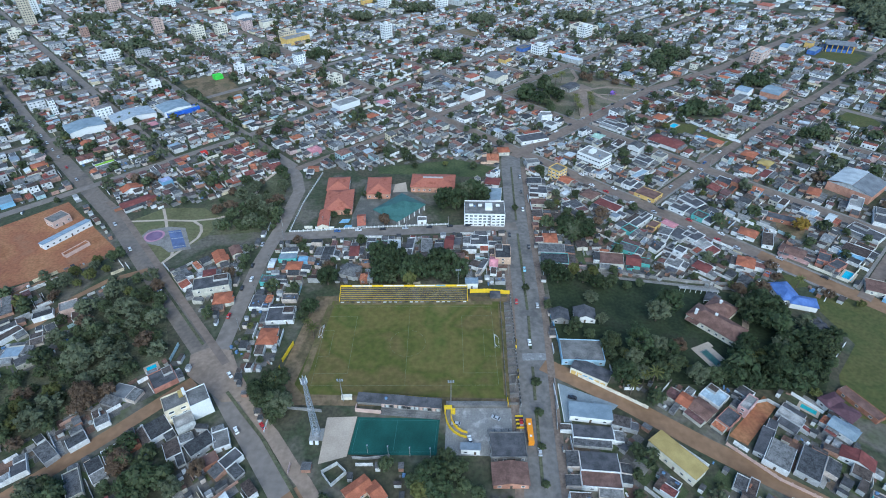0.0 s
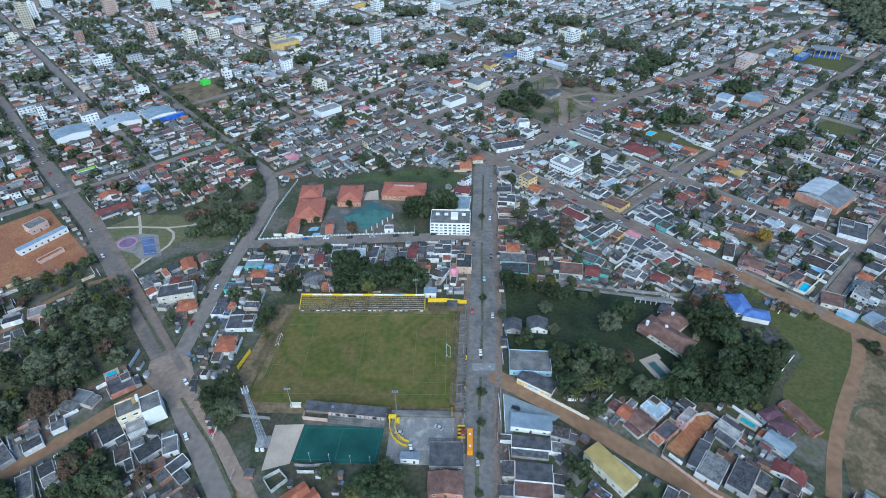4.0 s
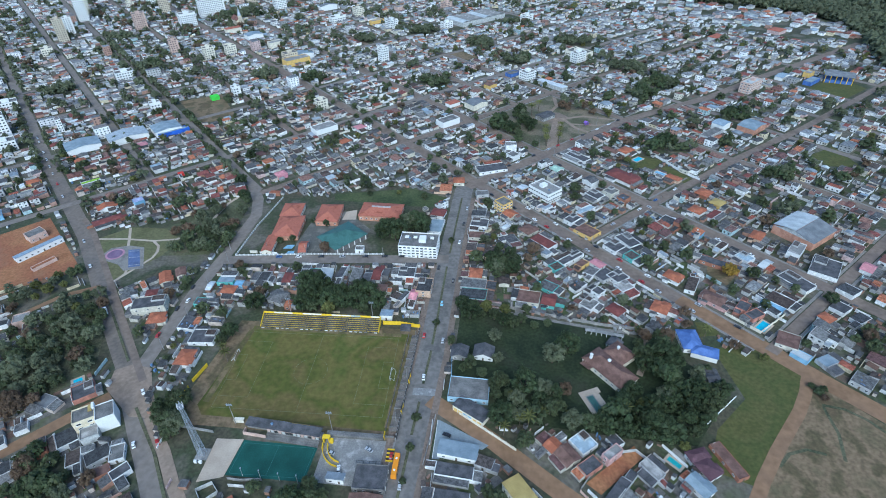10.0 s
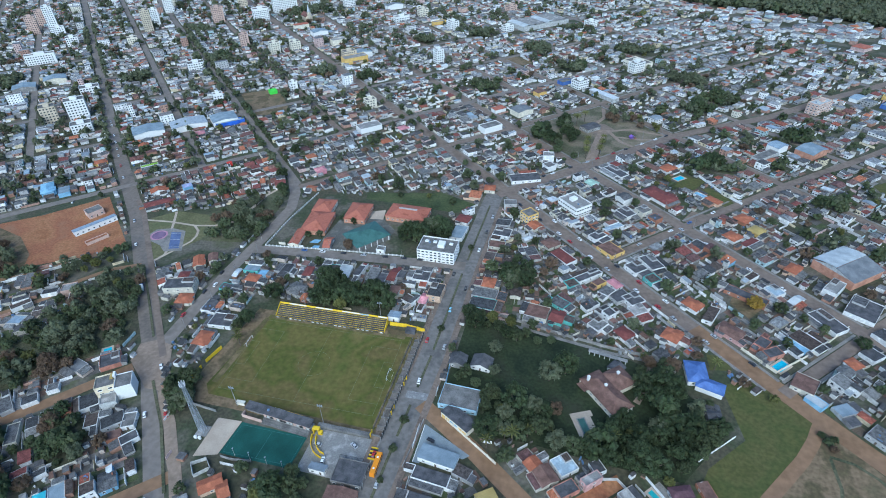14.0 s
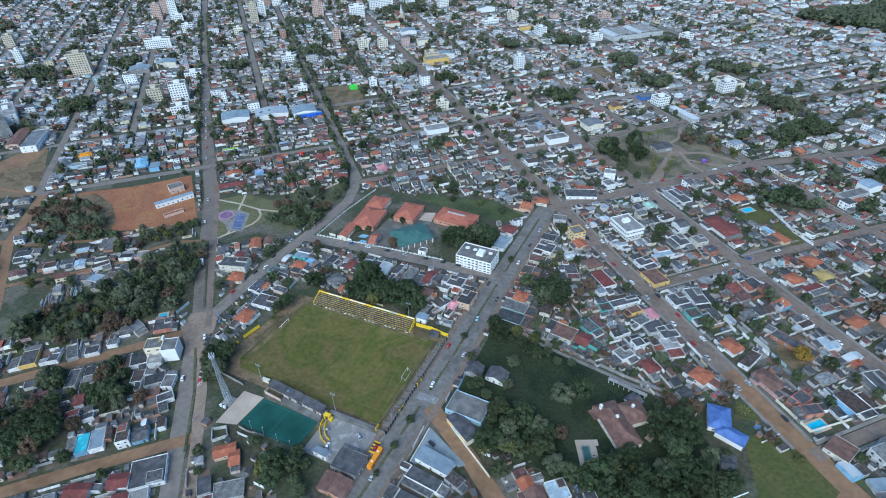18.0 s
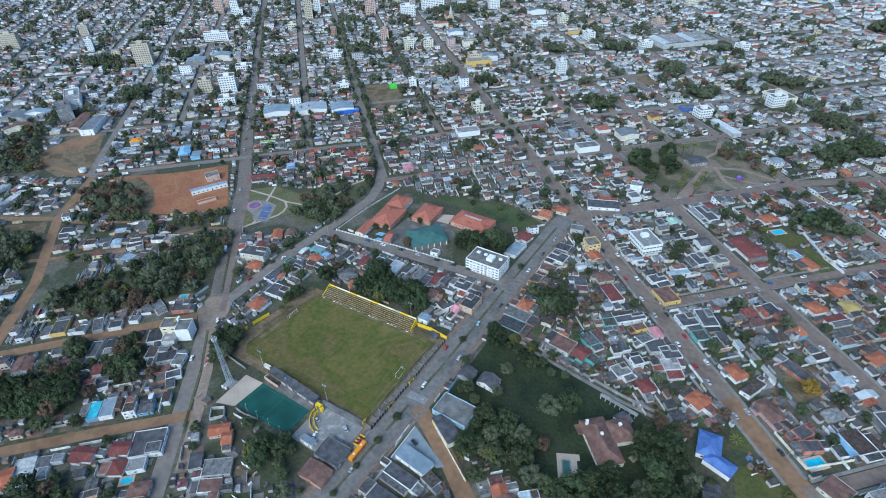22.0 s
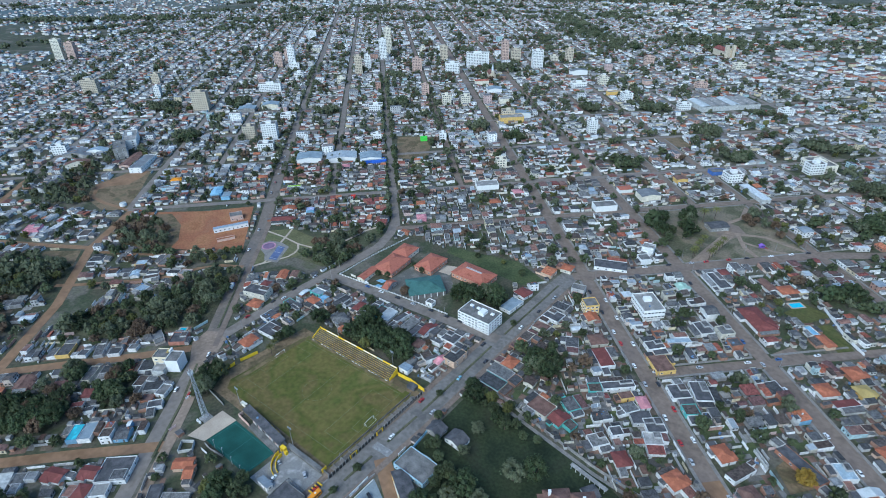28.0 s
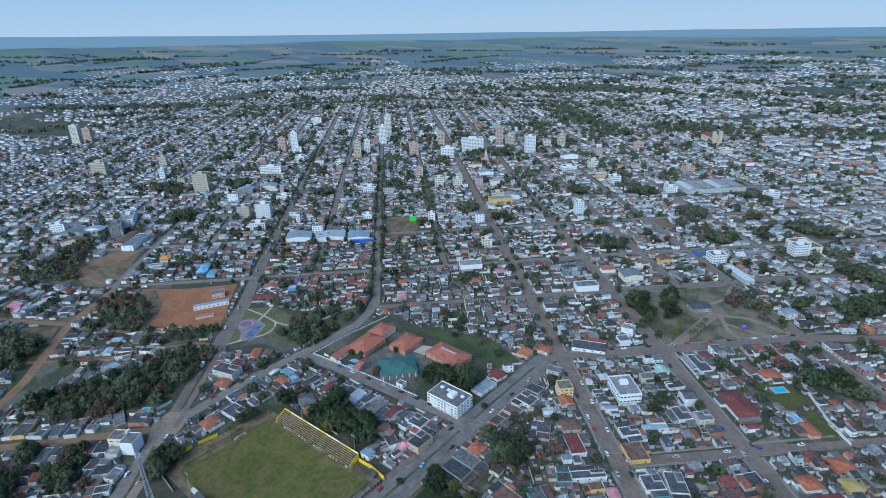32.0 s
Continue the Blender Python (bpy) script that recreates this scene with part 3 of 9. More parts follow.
def hip(w, d, h, pitch, over=0.5):
    """Walls under a hipped roof; ridge along the longer side."""
    walls = Mesh().box(0, 0, 0, w, d, h)
    roof = Mesh()
    x, y = w / 2 + over, d / 2 + over
    s = min(x, y)
    z = h - 0.02
    top = z + 0.14 + s * pitch
    rx, ry = (x - s) * 0.999 + 0.05, (y - s) * 0.999 + 0.05
    roof.add([(-x, -y, z), (x, -y, z), (x, y, z), (-x, y, z), (-x, -y, z + 0.14), (x, -y, z + 0.14), (x, y, z + 0.14), (-x, y, z + 0.14),
              (-rx, -ry, top), (rx, -ry, top), (rx, ry, top), (-rx, ry, top)],
             [(3, 2, 1, 0), (0, 1, 5, 4), (1, 2, 6, 5), (2, 3, 7, 6), (3, 0, 4, 7), (4, 5, 9, 8), (5, 6, 10, 9), (6, 7, 11, 10), (7, 4, 8, 11), (8, 9, 10, 11)])
    return walls, roof


def lean(w, d, h, fall=0.9, over=0.35):
    """Walls under one sloping slab, falling to the back."""
    x, y = w / 2, d / 2
    walls = Mesh().hexa([(-x, -y, 0), (x, -y, 0), (x, y, 0), (-x, y, 0)], [(-x, -y, h + fall), (x, -y, h + fall), (x, y, h), (-x, y, h)])
    k = fall / d * over
    x, y = x + over, y + over
    low = [(-x, -y, h + fall + k + 0.02), (x, -y, h + fall + k + 0.02), (x, y, h - k + 0.02), (-x, y, h - k + 0.02)]
    return walls, Mesh().hexa(low, [(a, b, c + 0.1) for a, b, c in low])


def flat(w, d, h, lip=0.5, low=()):
    """Walls with a parapet round a sunken flat roof; low sides end at the roof."""
    walls = Mesh()
    t = 0.2
    tops = [h + (0.02 if k in low else lip) for k in range(4)]
    walls.box(0, -d / 2 + t / 2, 0, w, t, tops[0]).box(0, d / 2 - t / 2, 0, w, t, tops[1])
    walls.box(-w / 2 + t / 2, 0, 0, t, d - 2 * t, tops[2]).box(w / 2 - t / 2, 0, 0, t, d - 2 * t, tops[3])
    roof = Mesh().box(0, 0, h - 0.2, w - 2 * t, d - 2 * t, 0.2)
    if low:
        x0, x1 = -w / 2 + (t if 2 not in low else -0.25), w / 2 - (t if 3 not in low else -0.25)
        y0, y1 = -d / 2 + (t if 0 not in low else -0.25), d / 2 - (t if 1 not in low else -0.25)
        roof.box((x0 + x1) / 2, (y0 + y1) / 2, h + 0.03, x1 - x0, y1 - y0, 0.08)
    return walls, roof


def tray(w, d, h, fall=0.55):
    """Walls that rise as parapets at the front and sides of one shallow roof, which drains over the back wall."""
    t, x, y = 0.2, w / 2, d / 2
    walls = Mesh().box(0, -y + t / 2, 0, w, t, h + 0.5).box(0, y - t / 2, 0, w - 2 * t, t, h - fall)
    for s0 in (-1, 1):
        a, b = sorted((s0 * x, s0 * (x - t)))
        walls.hexa([(a, -y + t, 0), (b, -y + t, 0), (b, y, 0), (a, y, 0)], [(a, -y + t, h + 0.4), (b, -y + t, h + 0.4), (b, y, h - fall + 0.3), (a, y, h - fall + 0.3)])
    low = [(-x + t, -y + t, h), (x - t, -y + t, h), (x - t, y + 0.2, h - fall), (-x + t, y + 0.2, h - fall)]
    return walls, Mesh().hexa(low, [(a, b, c + 0.09) for a, b, c in low])


SHAPES = {"tray": tray, "gable": gable, "hip": hip, "lean": lean, "flat": flat}


def openings(parent, w, d, h, floors=1, per=3.2, wide=False, back=True, door=True):
    """Windows and a door on the four sides of a house, each a part of its own."""
    fh = h / floors
    for fl in range(floors):
        for side, (length, off, turn) in enumerate(((w, d / 2, 0), (d, w / 2, 90), (w, d / 2, 180), (d, w / 2, 270))):
            if side == 2 and not back:
                continue
            n = max(1, int(length / per))
            for k in range(n):
                s = (k + 0.5) / n * length - length / 2
                r = radians(turn)
                x, y = s * math.cos(r) + off * math.sin(r), s * math.sin(r) - off * math.cos(r)
                if door and fl == 0 and side == 0 and k == n // 2:
                    part("door", DOOR, "", parent, m=pose(x, y, 0.02, 0, 0, turn))
                else:
                    at = pose(x, y, fl * fh + fh * 0.32, 0, 0, turn)
                    if wide:
                        part("pane", FRAMED[1], "", part("window", FRAMED[0], "", parent, m=at))
                    else:
                        part("window", WINDOW, "", parent, m=at)


def house(cx, cy, turn, w, d, h, shape, wall_mat, roof_mat, label, floors=1, name="house", detail=2, pitch=0.42, group="", tank=False, per=3.6, category="house", low=()):
    """A house of walls and roof; detail 2 adds windows and doors."""
    args = (w, d, h, pitch) if shape in ("gable", "hip") else (w, d, h)
    walls, roof = SHAPES[shape](*args, **({"low": low} if low else {}))
    m = pose(cx, cy, 0, 0, 0, math.degrees(turn))
    top = thing(name, m, label, category, group)
    part("wall", walls, wall_mat, top)
    part("roof", roof, roof_mat, top)
    if detail > 1:
        openings(top, w, d, h, floors, per)
    if tank:
        part("water_tank", TANK, "", top, m=pose(w * 0.2, d * 0.25, h + (0.02 if shape == "flat" else 0.75 * w / 2 * pitch)))
    return top


def block(cx, cy, w, d, turn, label, wall_mat="white_paint", roof_mat="dark_concrete", floors=4, name="apartment_building", per=3.0, wide=True, fh=3.0, category="building", extra=True):
    """A flat-roofed building of several storeys with a window unit in every bay and plant on its roof."""
    h = floors * fh
    walls, roof = flat(w, d, h, 0.8)
    top = thing(name, pose(cx, cy, 0, 0, 0, math.degrees(turn)), label, category)
    part("wall", walls, wall_mat, top)
    part("roof", roof, roof_mat, top)
    for k in range(1, floors):
        part("floor_band", Mesh().box(0, 0, k * fh - 0.12, w + 0.16, d + 0.16, 0.22), wall_mat, top)
    openings(top, w, d, h, floors, per, wide)
    if extra:
        part("stair_tower", Mesh().box(w * 0.1, 0, h, w * 0.18, d * 0.35, 2.4), wall_mat, top)
        part("water_tank", TANK, "", top, m=pose(-w * 0.25, d * 0.1, h))
    mark(ring(cx, cy, w + 2, d + 2, turn))
    return top


# ---- football ground ----
obj("pitch_margin", Mesh().slab([(-22, -64), (-15, -78), (93, -80), (96, -4), (-14, -3)], -0.2, 0.04), "rough_field", "trodden earth and thin grass round the pitch", "ground", kind="structure")
obj("pitch", Mesh().slab([(-13, -66), (-8, -72), (89, -75), (93, -8), (-4, -7)], -0.2, 0.06), "lawn", "worn green football turf with bare patches", "grass", kind="structure")

material("worn_turf", [(0.15, 0.108, 0.052), (0.105, 0.095, 0.034), (0.175, 0.125, 0.068), (0.12, 0.1, 0.04)], scale=0.12, spread=0.2, fine=0.6)
for pts, wide in (([(-9.4, -64), (-7.5, -40), (-4.4, -10)], 3.4), ([(-3, -8.6), (40, -8.9), (86, -9.2)], 2.6), ([(90.5, -10), (88.4, -73)], 2.8)):
    obj("pitch_edge", strip(pts, wide, 0.085 + 0.01 * (wide < 3) + 0.01 * (wide < 2.7)), "worn_turf", "brown trodden strip along the edge of the turf", "ground", kind="structure")


def pitch_lines():
    m = Mesh()
    z, h = 0.06, 0.02
    x0, x1, y0, y1 = -5, 85, -67, -12
    for a, b, c, d in ((x0, y0, x1, y0), (x0, y1, x1, y1), (x0, y0, x0, y1), (x1, y0, x1, y1), ((x0 + x1) / 2, y0, (x0 + x1) / 2, y1)):
        m.box((a + c) / 2, (b + d) / 2, z, abs(c - a) + 0.14, abs(d - b) + 0.14, h)
    ym = (y0 + y1) / 2
    for x, s in ((x0, 1), (x1, -1)):
        for dep, half in ((16.5, 20), (5.5, 9.2)):
            m.box(x + s * dep, ym, z, 0.14, 2 * half, h)
            for k in (-1, 1):
                m.box(x + s * dep / 2, ym + k * half, z, dep, 0.14, h)
    for k in range(36):
        if k % 3 == 2:
            continue
        w = radians(10 * k + 5)
        m.box((x0 + x1) / 2 + 9.15 * math.cos(w), ym + 9.15 * math.sin(w), z, 0.14, 1.62, h, w)
    ob = obj("pitch_marking", m, "lawn_line", "faded white lines on the football turf", "line", kind="structure")
    return ob


material("lawn_line", [(0.13, 0.14, 0.065), (0.19, 0.19, 0.12)], scale=0.3, spread=0.2)
pitch_lines()


def goal(x, y, turn):
    top = thing("goal", pose(x, y, 0.06, 0, 0, turn), "white football goal with posts and net frame", "goal", "football goals")
    for s in (-1, 1):
        part("post", Mesh().tube((s * 3.66, 0, 0), (s * 3.66, 0, 2.44), 0.09, 0.09), "white_paint", top)
        part("stay", Mesh().tube((s * 3.66, 0, 2.44), (s * 3.66, 2.2, 0), 0.05, 0.05), "white_paint", top)
    part("crossbar", Mesh().tube((-3.75, 0, 2.44), (3.75, 0, 2.44), 0.09, 0.09), "white_paint", top)
    part("ground_bar", Mesh().tube((-3.66, 2.2, 0.05), (3.66, 2.2, 0.05), 0.05, 0.05), "white_paint", top)


goal(-5, -32, 90)
goal(85, -39.5, -90)


material("stand_concrete", [(0.07, 0.065, 0.055), (0.1, 0.09, 0.075)], scale=0.2, spread=0.3, fine=2)


def terrace():
    """Open stand on the north side: six long steps, a banded back wall and end stairs."""
    top = thing("terrace_stand", pose(36, 0, 0), "yellow and grey stepped concrete terrace along the pitch", "stand")
    length = 72
    for k in range(7):
        y0 = -7.5 + k * 1.15
        part("step", Mesh().box(0, y0 + 0.575, 0, length, 1.15, 0.6 + 0.55 * k), "stand_concrete", top)
        part("step_edge", Mesh().box(0, y0 + 0.08, 0.6 + 0.55 * k, length - 0.4, 0.16, 0.05), "yellow_paint", top)
    part("back_wall", Mesh().box(0, 0.75, 0, length, 0.25, 5.2), "yellow_paint", top)
    for k in range(12):
        x = -33 + 6 * k
        part("hoarding", Mesh().box(x, 0.6, 4.3, 5.6, 0.08, 0.9), ("white_paint", "white_paint", "yellow_paint", "sky_blue_paint")[(k * 7) % 4 if k > 7 else (2 if k % 3 == 0 else 0)], top)
    for s in (-1, 1):
        part("end_wall", Mesh().hexa([(s * 36.2 - 0.12, -7.6, 0), (s * 36.2 + 0.12, -7.6, 0), (s * 36.2 + 0.12, 0.9, 0), (s * 36.2 - 0.12, 0.9, 0)],
                                     [(s * 36.2 - 0.12, -7.6, 1.2), (s * 36.2 + 0.12, -7.6, 1.2), (s * 36.2 + 0.12, 0.9, 5.3), (s * 36.2 - 0.12, 0.9, 5.3)]), "yellow_paint", top)
    for k in range(24):
        part("board", Mesh().box(-34.5 + 3 * k, -8.4, 0, 1.7, 0.1, 0.7), ("white_worn", "black_paint", "white_worn", "dark_concrete", "white_paint")[(k * 3) % 5], top)
    return top


terrace()


def wall_run(name, pts, h, mat, label, thick=0.25, pillar=0, pillar_mat=None, category="wall", cap=None):
    """A free-standing wall along a line, with pillars at a spacing."""
    top = thing(name, pose(pts[0][0], pts[0][1], 0), label, category)
    ox, oy = pts[0]
    for a, b in zip(pts, pts[1:]):
        dx, dy = b[0] - a[0], b[1] - a[1]
        n, turn = math.hypot(dx, dy), math.atan2(dy, dx)
        part("wall_panel", Mesh().box((a[0] + b[0]) / 2 - ox, (a[1] + b[1]) / 2 - oy, 0, n, thick, h, turn), mat, top)
        if cap:
            part("coping", Mesh().box((a[0] + b[0]) / 2 - ox, (a[1] + b[1]) / 2 - oy, h, n, thick + 0.12, 0.15, turn), cap, top)
        if pillar:
            for k in range(int(n / pillar) + 1):
                f = min(1, k * pillar / n)
                part("pillar", Mesh().box(a[0] + dx * f - ox, a[1] + dy * f - oy, 0, thick + 0.25, thick + 0.25, h + 0.25, turn), pillar_mat or mat, top)
    return top


wall_run("stadium_wall", [(96.5, -4), (95.3, -40)], 2.4, "black_paint", "black painted stadium wall with pale pillars along the avenue", pillar=2.4, pillar_mat="concrete")
wall_run("stadium_wall", [(95.2, -44), (94, -80)], 2.4, "black_paint", "black painted stadium wall with pale pillars along the avenue", pillar=2.4, pillar_mat="concrete")
wall_run("stadium_wall", [(74, -0.5), (84, -0.2), (96.5, -2)], 2.8, "yellow_paint", "bright yellow rendered wall beside the terrace", pillar=4)
wall_run("stadium_wall", [(-19, -40), (-22, -52)], 2.4, "yellow_paint", "bright yellow rendered wall among trees")
wall_run("stadium_wall", [(-22.2, -56), (-23.5, -66)], 2.4, "yellow_paint", "bright yellow rendered wall among trees")
wall_run("stadium_wall", [(-15, -80), (3, -82)], 2.0, "concrete", "low grey wall by the lattice mast")
wall_run("stadium_fence", [(62, -77.5), (93, -78.5)], 1.6, "dark_concrete", "dark low fence between yard and pitch", pillar=3)


material("dusty_pavement", [(0.16, 0.118, 0.092), (0.205, 0.155, 0.122), (0.13, 0.1, 0.08)], scale=0.1, spread=0.25, fine=0.8)
material("worn_dark", [(0.15, 0.13, 0.112), (0.19, 0.165, 0.145), (0.115, 0.1, 0.088)], scale=0.15, spread=0.3, fine=1.5)
east = thing("east_terrace", pose(93.2, -42, 0, 0, 0, -2.4), "low grey concrete terrace inside the avenue wall", "stand")
for k in range(4):
    part("step", Mesh().box(-1.6 + 1.05 * k, 0, 0, 1.05, 66, 0.4 + 0.4 * k), "worn_dark", east)
for k in range(12):
    part("aisle_rail", Mesh().box(0, -31 + 5.6 * k, 0.4, 4.2, 0.12, 1.5), "dark_concrete", east)
wall_run("pitch_fence", [(90.5, -9), (88, -75)], 1.1, "dark_concrete", "low dark fence between pitch and terrace", thick=0.12, pillar=4)
# The avenue's middle strip, pavements and crossing.
for k, (a, b) in enumerate((((98.6, -118), (101.0, -80)), ((101.2, -76), (102.6, -56)), ((103.2, -44), (105.0, -20)), ((105.1, -15), (107.6, 58)), ((108.4, 74), (112.4, 150)))):
    obj("median_strip", strip([a, b], 1.3, 0.42), "scrub", "narrow planted strip down the middle of the avenue", "verge", kind="structure")
for s in (-1, 1):
    pts = [(98 - 3 + s * 9.2, -170), (98 + s * 9.2, -123), (101 + s * 9.2, -73), (105 + s * 9.2, -22)] + ([(108 + s * 9.2, 60)] if s < 0 else [(108.2 + s * 9.2, 67), (113 + s * 9, 150)])
    obj("pavement", strip(pts, 3.6, 0.2), "dusty_pavement", "dusty brown pavement beside the avenue", "pavement", kind="structure")
obj("crossing", Mesh().box(104.6, -49.4, 0.02, 12.6, 4.6, 0.14), "worn_concrete", "pale worn concrete crossing over the avenue", "marking", kind="structure")
obj("verge", strip([(4.2, -128), (-10.7, -108.5), (-21.2, -94.8), (-34, -81.4), (-44, -70.5)], 1.5, 0.4), "scrub", "narrow grassy strip down the avenue", "verge", kind="structure")
obj("verge", strip([(-66, -40), (-97, -4), (-120, 22)], 1.4, 0.4), "scrub", "narrow grassy strip down the avenue", "verge", kind="structure")
obj("side_lane", strip([(25, -147), (1.5, -116), (-4.2, -110), (-16.4, -94.5), (-27, -83.5), (-34, -75)], 6, 0.19), "dirt_pale", "pale dusty side lane of the avenue", "road", kind="structure")


def gatehouse(x, y, s, label):
    top = thing("gate", pose(x, y, 0, 0, 0, s), label, "gate")
    for k in (-2.2, 2.2):
        part("pillar", Mesh().box(k, 0, 0, 0.5, 0.6, 3.4), "yellow_paint", top)
    part("lintel", Mesh().box(0, 0, 3.1, 4.9, 0.5, 0.5), "black_paint", top)
    part("sign_panel", Mesh().box(0, -0.3, 3.15, 3.4, 0.08, 0.4), "yellow_paint", top)


gatehouse(95.6, -42, 88, "yellow stadium gate with black sign panel")
gatehouse(94.6, -62, 88, "yellow stadium gate with black sign panel")


def grandstand():
    """Covered seats on the south side: a narrow dark roof on posts, a panelled back and a terrace behind it."""
    top = thing("grandstand", pose(38.3, -78.6, 0, 0, 0, -6), "low covered grandstand with dark sheet roof and panelled pale back", "stand")
    part("base", Mesh().box(5.7, -2.3, 0, 27.5, 0.3, 1.3), "concrete", top)
    part("rear_wall", Mesh().box(-13.6, -5.2, 0, 12, 0.3, 2.3).box(-19.4, -3.8, 0, 0.3, 2.6, 2.3), "pink_wall", top)
    part("parapet", Mesh().box(5.7, -2.3, 3.2, 27.5, 0.32, 0.5), "pink_wall", top)
    for k in range(3):
        part("step", Mesh().box(0, 1.9 - 1.2 * k, 0, 39, 1.2, 0.6 + 0.5 * k), "concrete", top)
    for k in range(3):
        part("terrace_step", Mesh().box(5.7, -3.1 - 1.1 * k, 0, 27.5, 1.1, 1.0 - 0.3 * k), "dark_concrete", top)
    # Black panels are painted-in shade for the openings in the back.
    for k in range(14):
        part("panel", Mesh().box(-7.2 + 1.95 * k, -2.3, 1.3, 1.35, 0.24, 1.9), "black_paint" if k in (2, 5, 6, 11) else "white_worn" if k % 3 else "pink_wall", top)
    for k in range(11):
        x = -17.7 + 3.55 * k
        part("post", Mesh().tube((x, 2.1, 0), (x, 2.1, 4.3), 0.09, 0.09), "steel", top)
        low = [(x - 1.76, -2.6, 3.75), (x + 1.76, -2.6, 3.75), (x + 1.76, 2.5, 4.3), (x - 1.76, 2.5, 4.3)]
        part("roof_panel", Mesh().hexa(low, [(a, b, c + 0.12) for a, b, c in low]), "fibre_dark", top)
    for x, w in ((8, 9), (-1, 6)):
        part("banner", Mesh().box(x, 2.75, 2.9, w, 0.1, 1.2), "yellow_paint" if x > 0 else "white_worn", top)
    part("water_tank", TANK, "", top, m=pose(-6, 0, 4.15))


material("pink_wall", [(0.5, 0.34, 0.28), (0.55, 0.4, 0.33)], scale=0.3, spread=0.15)
material("fibre_dark", [(0.07, 0.07, 0.075), (0.1, 0.095, 0.1)], scale=0.3, spread=0.3, bump=0.3)
grandstand()
obj("sports_court", Mesh().slab([(6, -108), (17.5, -104.5), (19.5, -84.5), (6, -85)], -0.2, 0.08), "sand_court", "pale sand court beside the green court", "court", kind="structure")
obj("sports_court", Mesh().slab([(17.8, -103.6), (55.5, -104.2), (57, -86), (19.8, -84.8)], -0.2, 0.1), "turf_court", "dark teal artificial turf court with faint lines", "court", kind="structure")
cl = Mesh()
for a, b, c, d in ((19.5, -102.5, 54.5, -102.5), (20.8, -86.3, 55.8, -86.9), (19.4, -102.5, 20.8, -86.3), (54.5, -102.8, 55.9, -87), (37, -102.6, 38, -86.5)):
    cl.box((a + c) / 2, (b + d) / 2, 0.1, math.hypot(c - a, d - b), 0.12, 0.02, math.atan2(d - b, c - a))
material("turf_line", [(0.05, 0.15, 0.135), (0.07, 0.19, 0.165)], spread=0.1)
obj("court_marking", cl, "turf_line", "thin pale lines on the teal court", "line", kind="structure")
obj("paved_yard", Mesh().slab([(59, -104), (92, -105), (94, -80.5), (60, -80)], -0.2, 0.09), "concrete", "grey paved yard with parked cars beside the stadium", "yard", kind="structure")


def yellow_stairs():
    """Curving yellow ramp walls at the corner of the grandstand."""
    top = thing("ramp", pose(59, -84, 0), "bright yellow curved ramp walls at the stadium entrance", "ramp")
    for off in (0, 2.4):
        for k in range(5):
            w0, w1 = radians(180 + 16 * k), radians(196 + 16 * k)
            r = 11 - off
            a = (11.5 + r * math.cos(w0), -1 + r * math.sin(w0))
            b = (11.5 + r * math.cos(w1), -1 + r * math.sin(w1))
            part("ramp_wall", Mesh().box((a[0] + b[0]) / 2, (a[1] + b[1]) / 2, 0, math.hypot(b[0] - a[0], b[1] - a[1]) + 0.1, 0.3, 2.6 - 0.3 * k, math.atan2(b[1] - a[1], b[0] - a[0])), "yellow_paint", top)
    part("gate_head", Mesh().box(0.3, 1.6, 0, 0.5, 2.2, 3.6).box(3.1, 1.6, 0, 0.5, 2.2, 3.6).box(1.7, 1.6, 3.6, 3.6, 2.2, 0.3), "yellow_paint", top)
    part("gate_step", Mesh().box(4.2, 1.2, 0, 1.4, 1.6, 2.4), "yellow_paint", top)


yellow_stairs()


def lattice_mast(x, y, h):
    top = thing("lattice_mast", pose(x, y, 0), "tall grey steel lattice mast with antennas", "mast")
    part("base", Mesh().box(0, 0, 0, 6, 6, 0.5), "concrete", top)
    n = 14

    def leg(k, f):
        r = 1.5 * (1 - f) + 0.5 * f
        w = radians(45 + 90 * k)
        return Vector((r * math.cos(w) * 1.3, r * math.sin(w) * 1.3, 0.5 + f * (h - 0.5)))

    for k in range(4):
        part("leg", Mesh().tube(leg(k, 0), leg(k, 1), 0.14, 0.1), "steel", top)
        m = Mesh()
        for i in range(n):
            m.tube(leg(k, i / n), leg(k + 1, (i + 1) / n), 0.06, 0.06, 4)
            m.tube(leg(k + 1, i / n), leg(k, (i + 1) / n), 0.06, 0.06, 4)
            m.tube(leg(k, (i + 1) / n), leg(k + 1, (i + 1) / n), 0.06, 0.06, 4)
        part("bracing", m, "steel", top)
    for k in range(6):
        w = radians(60 * k)
        part("antenna", Mesh().box(1.3 * math.cos(w), 1.3 * math.sin(w), h - 2.2, 0.3, 0.18, 2.2, w), "white_paint", top)
    part("platform", Mesh().tube((0, 0, h - 2.6), (0, 0, h - 2.4), 1.5, 1.5, 10), "steel", top)
    part("spike", Mesh().tube((0, 0, h - 0.5), (0, 0, h + 2), 0.07, 0.03), "steel", top)
    for k in range(2):
        part("cabinet", Mesh().box(-1.5 + 2.4 * k, -4.4, 0, 1.4, 0.9, 1.7), "white_paint", top)


lattice_mast(3, -94, 38)


